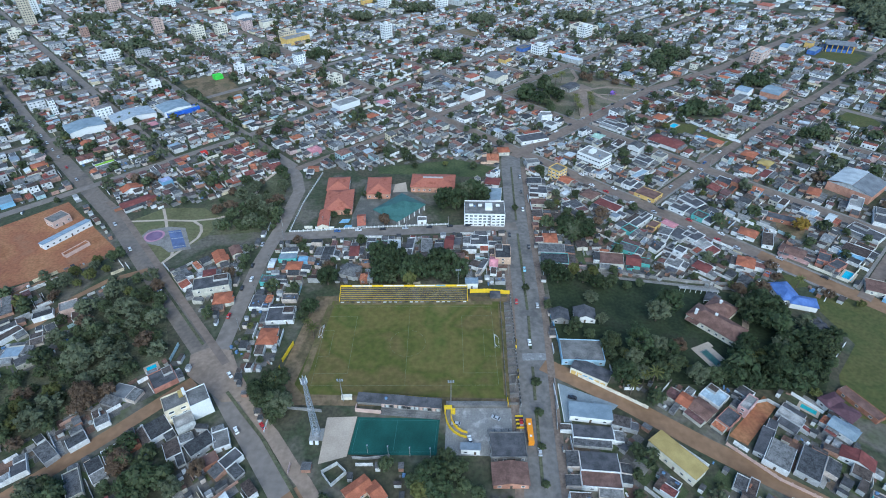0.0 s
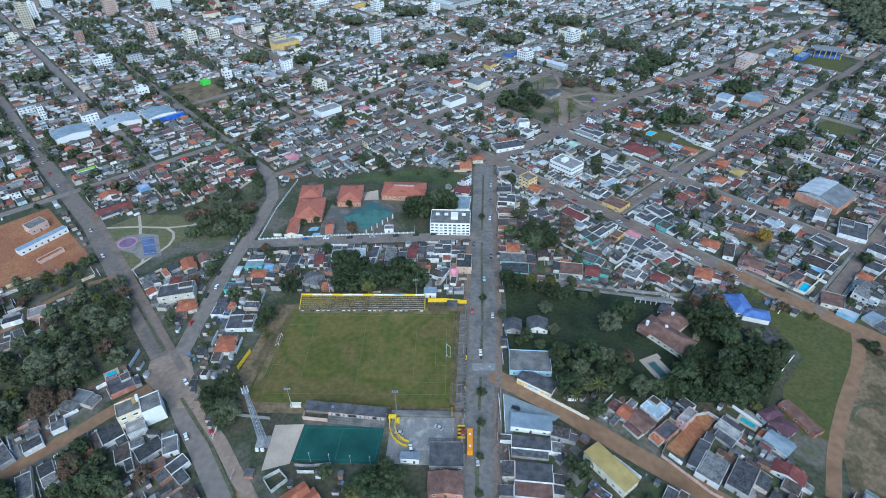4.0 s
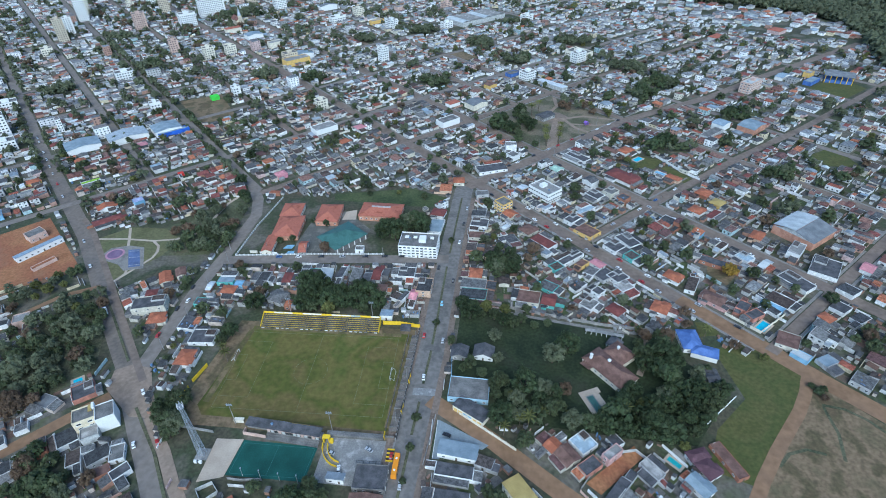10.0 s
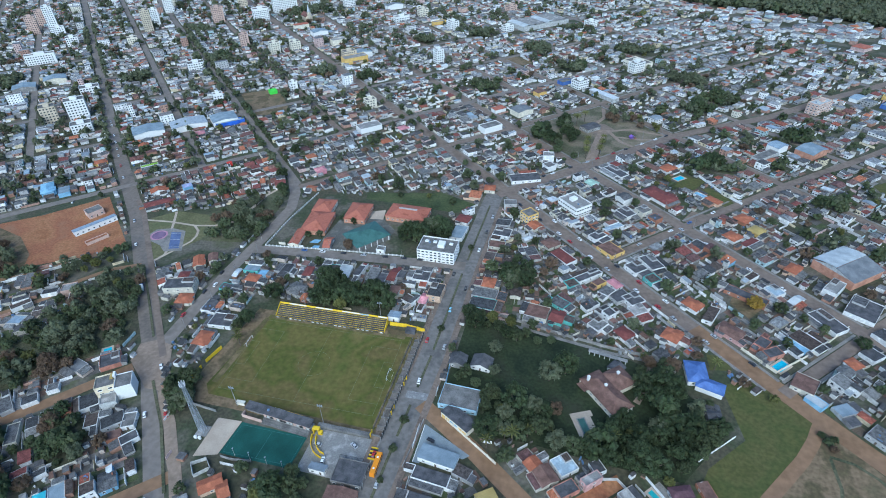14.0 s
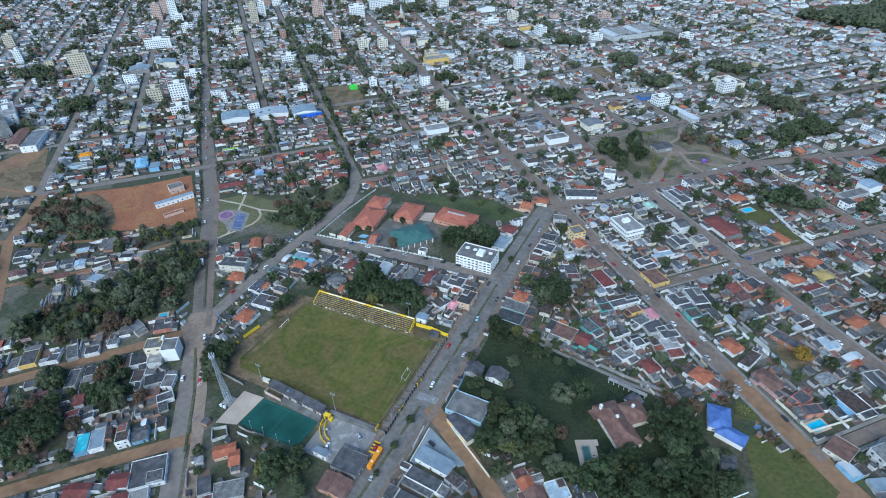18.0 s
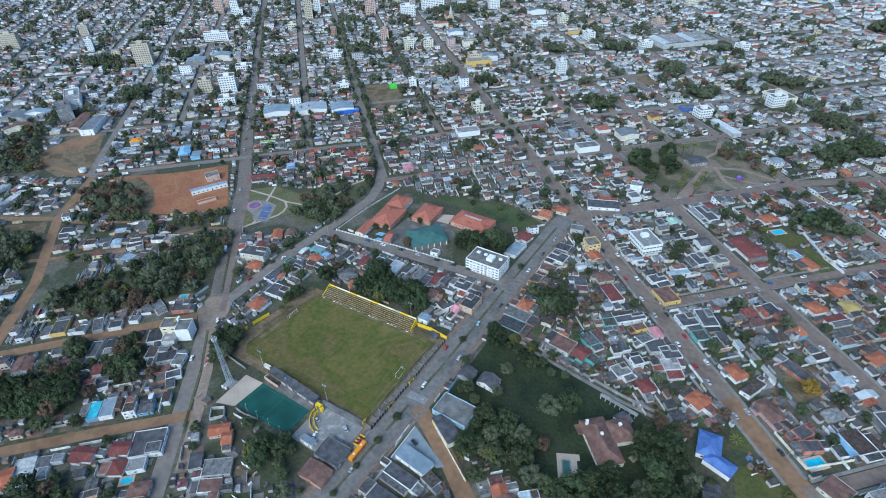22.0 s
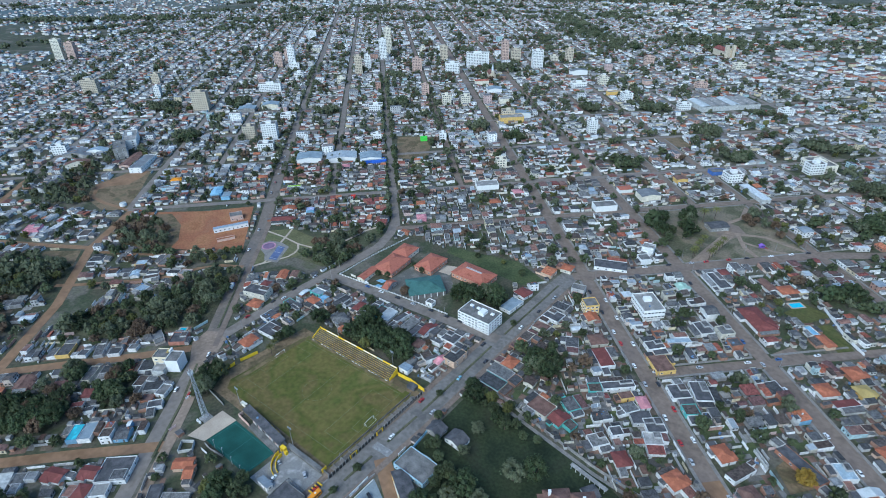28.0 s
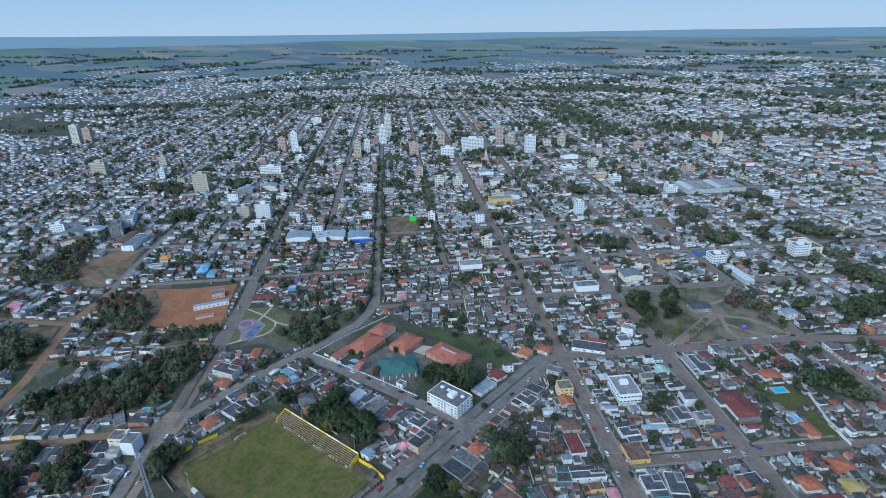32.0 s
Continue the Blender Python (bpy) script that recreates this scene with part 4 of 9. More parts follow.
def floodlight(x, y, turn):
    top = thing("floodlight", pose(x, y, 0, 0, 0, turn), "slim concrete floodlight pole with lamp rack", "floodlight", "stadium floodlights")
    part("pole", Mesh().tube((0, 0, 0), (0, 0, 15), 0.2, 0.12), "concrete", top)
    part("rack", Mesh().box(0, 0, 14.2, 3.0, 0.15, 0.15).box(0, 0, 15, 3.0, 0.15, 0.15), "steel", top)
    for k in range(6):
        part("lamp", Mesh().box(-1.1 + 1.1 * (k % 3), -0.25, 14.1 + 0.8 * (k // 3), 0.45, 0.3, 0.4), "steel", top)


for x, y, t in ((12, -76, 180), (62, -77, 180), (16, 2.5, 0), (67, 2.5, 0)):
    floodlight(x, y, t)
dug = thing("dugout", pose(13.5, -74.5, 0), "pale curved bench shelter beside the pitch", "shelter")
part("shell", Mesh().box(0, -0.8, 0, 5, 0.15, 2).hexa([(-2.5, -0.9, 2), (2.5, -0.9, 2), (2.5, 1, 1.9), (-2.5, 1, 1.9)], [(-2.5, -0.9, 2.12), (2.5, -0.9, 2.12), (2.5, 1, 2.02), (-2.5, 1, 2.02)]), "cream_paint", dug)
part("bench", Mesh().box(0, -0.3, 0.4, 4.6, 0.4, 0.08), "yellow_paint", dug)
house(75, 6, 0, 7, 6, 3.2, "lean", "white_paint", "roof_sheet", "white shed with pale sheet roof behind the terrace", name="shed", per=5)
obj("big_top_cover", Mesh().box(88, -3.5, 0, 6, 4, 2.4), "fibre_dark", "dark roofed kiosk by the yellow wall", "kiosk")
house(86, -101.3, 0, 15, 12, 3.4, "flat", "dark_concrete", "fibre_dark", "low club hall with a dark flat roof beside the avenue", name="club_hall")
house(85.7, -114.4, 0, 14.3, 9.4, 3.0, "gable", "clay_wall", "villa_tile", "old house with brown tile roof on the avenue", pitch=0.22)
house(70, -102, radians(-3), 8, 3.6, 2.8, "lean", "white_paint", "roof_sheet", "small kiosk with white roof beside the paved yard", name="kiosk")
frame_work = thing("steel_frame", pose(84, -93.2, 0), "dark pipe frame of an open shelter in front of the hall", "frame")
for k in range(5):
    part("post", Mesh().tube((-6 + 3 * k, 0, 0), (-6 + 3 * k, 0, 2.8), 0.07, 0.07), "black_paint", frame_work)
    part("rafter", Mesh().tube((-6 + 3 * k, 0, 2.8), (-6 + 3 * k, -1.9, 3.0), 0.06, 0.06), "black_paint", frame_work)
part("beam", Mesh().tube((-6.1, 0, 2.8), (6.1, 0, 2.8), 0.08, 0.08), "black_paint", frame_work)
steps = thing("striped_steps", pose(92.6, -87.9, 0), "black and yellow striped entrance steps", "steps")
for k in range(7):
    part("step", Mesh().box(0, -3.1 + 1.0 * k, 0, 3.4, 0.55, 0.9), "black_paint" if k % 2 else "yellow_paint", steps)
wall_run("low_stand", [(59.8, -78.6), (88, -78.9)], 1.7, "dark_concrete", "long dark low stand along the end of the pitch", thick=2.4)
wall_run("gate_wall", [(88.2, -79.4), (88.2, -76.2)], 2.6, "yellow_paint", "short yellow gate wall at the corner of the pitch")
wall_run("ruined_house", [(8.3, -112.3), (14.2, -108.3), (18.6, -112.4), (13.2, -118), (8.5, -112.6)], 2.3, "white_worn", "roofless white walls of an unfinished house", category="ruin")
wall_run("garden_wall", [(36, -104.8), (26, -106), (20, -105.5)], 1.8, "concrete", "grey wall along the end of the court")
for x, y in ((26.5, -103.4), (35.2, -103.9), (44.4, -104.5), (53, -104.9)):
    post = thing("lamp_post", pose(x, y, 0), "slim pale lamp post beside the teal court", "lamp", "court lamp posts")
    part("pole", Mesh().tube((0, 0, 0), (0, 0, 6), 0.09, 0.06), "white_worn", post)
    part("lamp", Mesh().box(0, 0.25, 5.9, 0.5, 0.7, 0.18), "steel", post)


def bus(x, y, turn):
    top = thing("bus", pose(x, y, 0.07, 0, 0, turn), "orange school bus parked on the avenue", "bus")
    part("body", Mesh().box(0, 0, 0.5, 2.5, 12, 2.5).box(0, 0, 3.0, 2.3, 11.6, 0.18), "orange_paint", top)
    for s in (-1, 1):
        for k in range(8):
            part("window", Mesh().box(s * 1.26, -4.9 + 1.38 * k, 1.7, 0.05, 1.15, 0.9), "glass_dark", top)
        for y0 in (-3.6, 3.9):
            part("wheel", Mesh().tube((s * 1.0, y0, 0.5), (s * 1.28, y0, 0.5), 0.5, 0.5, 12), "rubber", top)
    part("windscreen", Mesh().box(0, 6.01, 1.5, 2.2, 0.05, 1.2), "glass_dark", top)
    for k in range(2):
        part("roof_hatch", Mesh().box(0, -3 + 6 * k, 3.18, 0.9, 0.9, 0.12), "white_paint", top)


bus(96.3, -94, -1)

# ---- school, gymnasium and the white block ----
house(-15.5, 95.5, radians(4), 19, 27, 4.2, "hip", "clay_wall", "school_tile", "broad school wing with orange clay-tile hipped roof", name="school_wing", pitch=0.36, per=4)
house(-19.5, 118, radians(4), 15.5, 18, 4.4, "hip", "cream_paint", "school_tile", "end wing of the school with orange tile roof", name="school_wing", pitch=0.36, per=4)
house(-22.5, 73, radians(4), 7, 19, 3.6, "gable", "cream_paint", "school_tile", "school entrance wing with orange tile roof", name="school_wing", pitch=0.4, per=4)
house(11, 115, radians(2), 17, 24, 4.3, "hip", "clay_wall", "school_tile", "school classroom wing with orange tile roof", name="school_wing", pitch=0.4, per=4)
school_hall = house(51, 121, radians(-3), 32, 19, 4.6, "hip", "clay_wall", "school_tile", "school hall with broad orange tile roof and ochre walls", name="school_hall", pitch=0.3, per=4)
part("ridge_vent", Mesh().box(0, 0, 7.0, 15, 1.8, 0.7), "white_worn", school_hall, "pale raised vent along the ridge")
# The gym's solid dark walls stand in for shade inside its open sides.
gym = house(28, 85.5, radians(-41), 23, 28, 4.0, "hip", "dark_concrete", "teal_roof", "gymnasium with large teal metal hipped roof over open sides", name="gymnasium", pitch=0.34, detail=1)
for k in range(6):
    for s0 in (-1, 1):
        part("post", Mesh().box(s0 * 11.7, -12.5 + 5 * k, 0, 0.5, 0.5, 4.0), "white_paint", gym)
house(3.2, 71, radians(96), 13, 5, 3.2, "gable", "wall_paint", "school_tile", "small brick school annex with tile roof", name="school_annex", per=4)
house(44, 72, radians(2), 6, 5, 3, "flat", "white_paint", "dark_concrete", "white guard house at the school fence", name="guard_house", per=4)
wall_run("school_wall", [(-44, 61.5), (-20, 63.5), (12, 66.3), (62, 69.2)], 1.1, "white_worn", "low white school boundary wall with square pillars", pillar=3, pillar_mat="white_paint")
wall_run("school_wall", [(-44, 62), (-42, 100), (-36, 142)], 1.1, "white_worn", "low white school boundary wall with square pillars", pillar=3, pillar_mat="white_paint")
material("lot_paving", [(0.2, 0.23, 0.25), (0.25, 0.28, 0.29)], scale=0.1, spread=0.15, fine=1.5)
material("yard_paving", [(0.15, 0.14, 0.125), (0.115, 0.112, 0.1), (0.18, 0.165, 0.145)], scale=0.12, spread=0.3, fine=1.5)
obj("school_yard", Mesh().slab([(-4, 66), (42, 69), (46, 100), (22, 124), (0, 124), (-5, 80)], -0.2, 0.07), "yard_paving", "grey paved yard between the school wings", "yard", kind="structure")
obj("school_court", Mesh().slab([(21, 112), (22, 124), (30, 127), (32, 113)], -0.2, 0.09), "sand_court", "small sandy court between the school wings", "court", kind="structure")
material("deep_grass", [(0.048, 0.066, 0.026), (0.062, 0.078, 0.03), (0.075, 0.08, 0.036)], scale=0.06, spread=0.35, fine=0.6)
obj("school_lawn", Mesh().slab(OPEN["school_lawn"][::-1], -0.2, 0.06), "deep_grass", "dark unmown grass behind the school", "grass", kind="structure")
for pts in ([(-13, 72), (-6.5, 72.4), (-5.5, 77), (-11, 76.5)], [(-9.5, 64.6), (-3, 65), (-3.6, 69.6), (-8, 69.2)]):
    obj("play_court", Mesh().slab(pts, -0.2, 0.1), "sky_blue_paint", "small sky-blue painted play court", "court", kind="structure")
white_block = block(86.5, 75.5, 27, 17, radians(-2), "white four-storey apartment block with dark flat roof", floors=4, per=2.9, fh=2.3)
for k in range(4):
    part("roof_skylight", Mesh().box(-9 + 6 * k, 3, 9.2, 2.6, 2, 0.9), "white_paint", white_block)
for k in range(3):
    for s0 in (-6.5, 6.5):
        part("balcony", Mesh().box(s0, -9, 2.3 * k + 2.3, 5, 1.2, 0.8), "white_paint", white_block)

# ---- single landmarks near the avenues ----
material("yellow_roof_sheet", [(0.38, 0.275, 0.095), (0.43, 0.32, 0.12)], rough=0.7, scale=0.15, spread=0.15)
material("warm_cream", [(0.62, 0.52, 0.36), (0.66, 0.565, 0.41)], scale=0.4, spread=0.15)
cream = block(-61.6, -82.5, 10, 9, radians(33), "cream three-storey building with flat terraces on the avenue", "warm_cream", "dark_concrete", 3, per=3.4, extra=False)
for x, y, w, d, h, wall_mat, roof_mat in ((9.4, -2.6, 8.6, 10, 9.2, "white_paint", "dark_concrete"), (0.9, -8.2, 8, 7.2, 4.2, "white_worn", "concrete")):
    walls, top = flat(w, d, h, 0.5)
    part("wall", walls, wall_mat, cream, m=pose(x, y, 0))
    part("roof", top, roof_mat, cream, m=pose(x, y, 0))
part("party_wall", Mesh().box(4.6, 2.6, 8.6, 1.2, 3.4, 2.2), "white_paint", cream)
part("awning", Mesh().hexa([(2.2, 0, 9.5), (4, 0, 9.5), (4, 4.2, 9.5), (2.2, 4.2, 9.5)], [(2.2, 0, 9.7), (4, 0, 10.2), (4, 4.2, 10.2), (2.2, 4.2, 9.7)]), "yellow_roof_sheet", cream)
mark(ring(-55.5, -83, 12, 14, radians(33)))
material("ochre_paint", [(0.6, 0.39, 0.12), (0.64, 0.43, 0.15)], scale=0.4, spread=0.12)
block(146, 133, 10, 10, GRID + math.pi / 2, "orange-yellow three-storey corner building with terrace roof", "ochre_paint", "dark_concrete", 3, name="shop_building", per=3, fh=2.8, extra=False)
block(180, 159, 22, 16, GRID + math.pi / 2, "white two-storey building with ribbon windows", "white_paint", "concrete", 2, name="office_building", per=2.6, fh=3.6)
house(128, -48, radians(-3), 21, 14, 3.4, "flat", "pale_blue_wall", "dark_concrete", "single-storey corner shop with pale blue walls and grey roof", name="corner_shop")
shop = house(130, -61, radians(-32), 18, 8, 3.4, "lean", "cream_paint", "fibre_dark", "cream shop with ochre and sky-blue shutters and dark roof", name="corner_shop", detail=1)
for k in range(6):
    part("shutter", Mesh().box(-7.3 + 2.9 * k, -4.06, 0.2, 2.3, 0.1, 2.4), "sky_blue_paint" if k in (2, 3) else "ochre_paint", shop)
material("roof_blue_grey", [(0.2, 0.25, 0.285), (0.26, 0.305, 0.34)], rough=0.6, scale=0.2, spread=0.15)
material("lot_paving", [(0.2, 0.23, 0.25), (0.25, 0.28, 0.29)], scale=0.1, spread=0.15, fine=1.5)
obj("paved_lot", Mesh().slab([(113.5, -66), (112.5, -88), (116, -88), (116, -79), (136, -81.5), (139, -79)], -0.2, 0.1), "lot_paving", "blue-grey paved forecourt with a parked car", "yard", kind="structure")
house(124.6, -84.2, radians(-8), 18.4, 8.2, 2.9, "lean", "white_paint", "roof_blue_grey", "low hall with pale blue-grey sheet roof on the avenue", name="hall", per=6)
wall_run("low_wall", [(113.3, -66.5), (112.6, -88)], 0.5, "white_paint", "low white kerb wall along the avenue")
house(155.5, -107, radians(-53), 22, 9, 4.5, "lean", "cream_paint", "yellow_roof_sheet", "long shed with pale yellow sheet roof", name="shed")
villa = house(203, -29, radians(40), 13, 27, 3.8, "hip", "cream_paint", "villa_tile", "wide villa with brown tile hipped roofs among trees", name="villa", pitch=0.5)
part("wing_roof", hip(12, 13, 3.9, 0.5)[1], "villa_tile", villa, m=pose(12.5, 4, 0.1))
part("wing_wall", hip(12, 13, 3.9, 0.5)[0], "cream_paint", villa, m=pose(12.5, 4, 0))
part("porch_roof", lean(9, 6, 2.9, 0.5)[1], "villa_tile", villa, m=pose(-5, 9, 0))
for x, y in ((0.5, 1.5), (-4, 10), (12, 5)):
    part("chimney", Mesh().box(x, y, 4, 1.2, 1.2, 4.2).box(x, y, 8.2, 1.5, 1.5, 0.2), "white_paint", villa)
port = thing("carport", pose(209, -9, 0, 0, 0, -35), "white-framed carport beside the villa", "carport")
part("roof", gable(7, 7, 2.6, 0.35)[1], "fibre_dark", port)
for x in (-3.3, 3.3):
    part("gable_beam", Mesh().hexa([(x - 0.2, -3.9, 2.2), (x + 0.2, -3.9, 2.2), (0.2 * (x > 0) - 0.1 + 0.2, -3.9, 3.6), (0.2 * (x > 0) - 0.3, -3.9, 3.6)], [(x - 0.2, -4.1, 2.2), (x + 0.2, -4.1, 2.2), (0.2 * (x > 0) + 0.1, -4.1, 3.6), (0.2 * (x > 0) - 0.3, -4.1, 3.6)]), "white_paint", port)
    for y in (-3, 3):
        part("post", Mesh().box(x, y, 0, 0.25, 0.25, 2.4), "white_paint", port)
walk_roof = thing("covered_walk", pose(204.5, -1, 0, 0, 0, -11), "long pale roof of a covered garden walk on posts", "pergola")
part("roof", Mesh().box(0, 0, 2.5, 22, 2.4, 0.14), "concrete", walk_roof)
for k in range(8):
    part("post", Mesh().box(-10.2 + 2.9 * k, -1.0, 0, 0.22, 0.22, 2.5), "white_paint", walk_roof)
house(257, -31, radians(5), 6, 11, 2.8, "gable", "dark_concrete", "fibre_cement", "narrow garden shed with weathered roof", name="shed", detail=1)
obj("footpath", strip([(120, 21.5), (150, 14.5), (172, 10), (206, 3.6), (224, 2)], 2.2, 0.11), "pavement", "pale concrete lane along the garden wall", "path", kind="structure")
obj("footpath", strip([(222, 8), (228, 0), (226, -16), (219, -30)], 3.4, 0.12), "dirt_pale", "dusty drive to the villa", "path", kind="structure")
material("blue_tile", [(0.085, 0.145, 0.36), (0.11, 0.18, 0.4)], rough=0.5, scale=0.3, spread=0.2)
bh = house(251.4, -4.2, radians(3), 10.6, 14.6, 3.6, "hip", "white_paint", "blue_tile", "house with vivid blue tile roof beside the meadow", pitch=0.4)
part("wing_roof", hip(13.5, 7.6, 3.5, 0.4)[1], "blue_tile", bh, m=pose(5.6, -8.8, 0.05, 0, 0, -21))
part("wing_wall", hip(13.5, 7.6, 3.5, 0.4)[0], "white_paint", bh, m=pose(5.6, -8.8, 0, 0, 0, -21))
material("pale_sheet", [(0.4, 0.42, 0.43), (0.48, 0.5, 0.5)], rough=0.6, scale=0.2, spread=0.15)
material("grey_sheet", [(0.15, 0.155, 0.165), (0.19, 0.195, 0.2)], rough=0.6, scale=0.2, spread=0.2)
ware = thing("warehouse", pose(362, 112, 0, 0, 0, -52), "large warehouse, one half under a pale vault, one under dark sheet", "warehouse")
part("wall", Mesh().box(0, 0, 0, 29, 30, 6.4), "clay_wall", ware)
for k in range(6):
    def bow(q):
        return -14.8 + 2.6 * q, 6.5 + 3.4 * math.sin(math.pi * (0.08 + 0.42 * q / 6))
    (x0, z0), (x1, z1) = bow(k), bow(k + 1)
    part("vault_panel", Mesh().hexa([(x0, -15.4, z0), (x1, -15.4, z1), (x1, 15.4, z1), (x0, 15.4, z0)], [(x0, -15.4, z0 + 0.15), (x1, -15.4, z1 + 0.15), (x1, 15.4, z1 + 0.15), (x0, 15.4, z0 + 0.15)]), "pale_sheet", ware)
part("gable_wall", Mesh().hexa([(-14, -15, 6.4), (14, -15, 6.4), (14, -14.7, 6.4), (-14, -14.7, 6.4)], [(-4, -15, 9.3), (1, -15, 9.3), (1, -14.7, 9.3), (-4, -14.7, 9.3)]), "white_worn", ware)
part("dark_roof", Mesh().hexa([(0.9, -15.4, 9.5), (14.9, -15.4, 6.5), (14.9, 15.4, 6.5), (0.9, 15.4, 9.5)], [(0.9, -15.4, 9.65), (14.9, -15.4, 6.65), (14.9, 15.4, 6.65), (0.9, 15.4, 9.65)]), "grey_sheet", ware)
for cx, cy, w, d, t in ((-18, 96, 17, 60, 0), (128, -48, 24, 16, 0), (130, -62, 22, 12, -.55), (155, -107, 26, 13, -.92), (28, -122, 14, 18, -.4), (360, 109, 32, 36, -.9), (86, -107, 17, 27, 0), (70, -102, 9, 5, 0), (13.5, -113, 12, 11, 0), (255, -8, 26, 26, 0)):
    mark(ring(cx, cy, w, d, t))


def pool(x, y, turn, w, d, label, water="water_pool"):
    top = thing("swimming_pool", pose(x, y, 0, 0, 0, turn), label, "pool")
    part("surround", Mesh().box(0, 0, 0, w + 2.4, d + 2.4, 0.14), "sand_court", top)
    part("water", Mesh().box(0, 0, 0.1, w, d, 0.08), water, top)
    mark(ring(x, y, w + 3, d + 3, radians(turn)))


pool(299, 13, 43, 9, 5, "bright blue oval pool in a walled yard")
pool(5, -163, 42, 5, 3, "small turquoise pool behind a red-roofed house")
pool(224.8, -81.6, -44, 6.5, 2.6, "turquoise rectangular garden pool", "pool_green")
pool(-86.2, -55.5, 38, 4.5, 3, "small turquoise pool beside a tin-roofed house")
deck = thing("swimming_pool", pose(193, -50, 0, 0, 0, -66), "dark rectangular garden pool in a pale stone terrace", "pool")
part("terrace", Mesh().slab([(-8.5, -5), (9.5, -5), (9.5, 2.5), (4, 2.5), (4, 5), (-5, 5), (-5, 6.5), (-8.5, 6.5)], 0, 0.22), "sand_court", deck)
part("coping", Mesh().box(0.5, -0.5, 0.22, 11.2, 4.6, 0.1), "concrete", deck)
part("water", Mesh().box(0.5, -0.5, 0.2, 10, 3.4, 0.14), "teal_roof", deck)

# ---- square with courts ----
obj("square_lawn", Mesh().slab([(-157, 76), (-137, 50), (-116, 26), (-106, 46), (-98, 58), (-94, 78), (-112, 92), (-140, 92)], -0.2, 0.06), "square_grass", "thin olive grass of a public square", "grass", kind="structure")
obj("court_rim", Mesh().slab([(-142, 56), (-139, 51), (-124, 46), (-116, 39.5), (-103.5, 43.3), (-116, 67), (-128, 68.5), (-140, 64.5)], -0.2, 0.12), "pavement", "pale paving round the two courts", "court", kind="structure")
material("violet_court", [(0.16, 0.1, 0.17), (0.2, 0.13, 0.2)], scale=0.2, spread=0.15)
material("violet_rim", [(0.4, 0.2, 0.27), (0.44, 0.24, 0.3)], scale=0.2, spread=0.15)
round_at = lambda r: [(-133 + r * math.cos(radians(20 * k)), 57.6 + r * math.sin(radians(20 * k))) for k in range(18)]
obj("round_court", Mesh().slab(round_at(6.6), -0.2, 0.15), "violet_rim", "pink-violet rim of the skating court", "court", kind="structure")
obj("round_court", Mesh().slab(round_at(5.2), -0.2, 0.18), "violet_court", "round dark violet skating court", "court", kind="structure")
material("blue_court", [(0.09, 0.12, 0.22), (0.12, 0.15, 0.27)], scale=0.2, spread=0.15)
obj("ball_court", Mesh().slab([(-114.6, 43.2), (-107.2, 45.4), (-118.2, 64.6), (-126, 63.2)], -0.2, 0.16), "blue_court", "blue ball court with pale border", "court", kind="structure")
for p, q in (((-115.5, 45.2), (-108.2, 47.2)), ((-120.5, 54.2), (-113, 55.6)), ((-124.8, 61.4), (-117.4, 62.8))):
    obj("court_line", strip([p, q], 0.35, 0.19), "white_worn", "worn white line across the ball court", "line", kind="structure")
PATHS = 0
for pts in ([(-158, 75), (-136, 76.5), (-113, 75.5), (-97, 78.5)], [(-113, 75), (-106.3, 69.5), (-103.5, 62.7), (-103.4, 55.4), (-107, 47), (-117, 26)], [(-140.5, 91), (-133, 76.5), (-129, 68)], [(-114, 40), (-113, 36), (-116, 28)]):
    PATHS += 1
    obj("footpath", strip(pts, 1.9, 0.09 + 0.012 * PATHS), "sand_court", "pale sandy footpath across the square", "path", kind="structure")

# ---- red earth lot with two buildings ----
obj("earth_track", strip([(-258, -40), (-235, -29), (-197, -6), (-172, 17), (-150, 39)], 3.5, 0.14), "dirt_road", "narrow earth track below the red lot", "path", kind="structure")
obj("lot_margin", Mesh().slab([(-306, 14), (-270, 42), (-240, 34), (-214, 16), (-204, 0), (-245, -24), (-282, -14)], -0.2, 0.1), "rough_field", "thin brown grass beside the earth lot", "ground", kind="structure")
obj("earth_lot", Mesh().slab([(-303, 24), (-248, 64), (-214, 101), (-149, 41), (-158, 29), (-205, 2), (-238, 14)][::-1], -0.2, 0.08), "red_earth", "levelled lot of red-orange earth", "ground", kind="structure")
house(-191, 58, radians(60), 32, 6, 3.4, "lean", "white_paint", "roof_sheet", "long low white building on the earth lot", name="low_building", per=4)
house(-205, 74, radians(60), 12, 10, 5, "flat", "pink_wall", "dark_concrete", "unfinished pinkish block building on the earth lot", name="low_building", per=4)
house(-176, 42, radians(60), 16, 4, 2, "flat", "pink_wall", "red_earth", "low brick foundation walls on the earth lot", name="foundation", detail=1)
obj("meadow_field", Mesh().slab([(264, -8), (280, -2), (293, 0), (308, -20), (300, -37), (284, -58), (258, -91), (240, -84), (250, -62), (270, -42)][::-1], -0.2, 0.07), "meadow", "green meadow beside the dirt road", "grass", kind="structure")
obj("rough_ground", Mesh().slab([(308, -26), (338, -60), (345, -90), (330, -135), (246, -135), (262, -90), (286, -60)][::-1], -0.2, 0.08), "rough_field", "bare brown and scrubby field", "ground", kind="structure")
material("dry_lawn", [(0.1, 0.1, 0.055), (0.085, 0.09, 0.047), (0.135, 0.12, 0.078)], scale=0.05, spread=0.35, fine=0.6)
material("park_grass", [(0.125, 0.112, 0.068), (0.1, 0.1, 0.055), (0.175, 0.14, 0.1), (0.112, 0.105, 0.06)], scale=0.04, spread=0.35, fine=0.6)
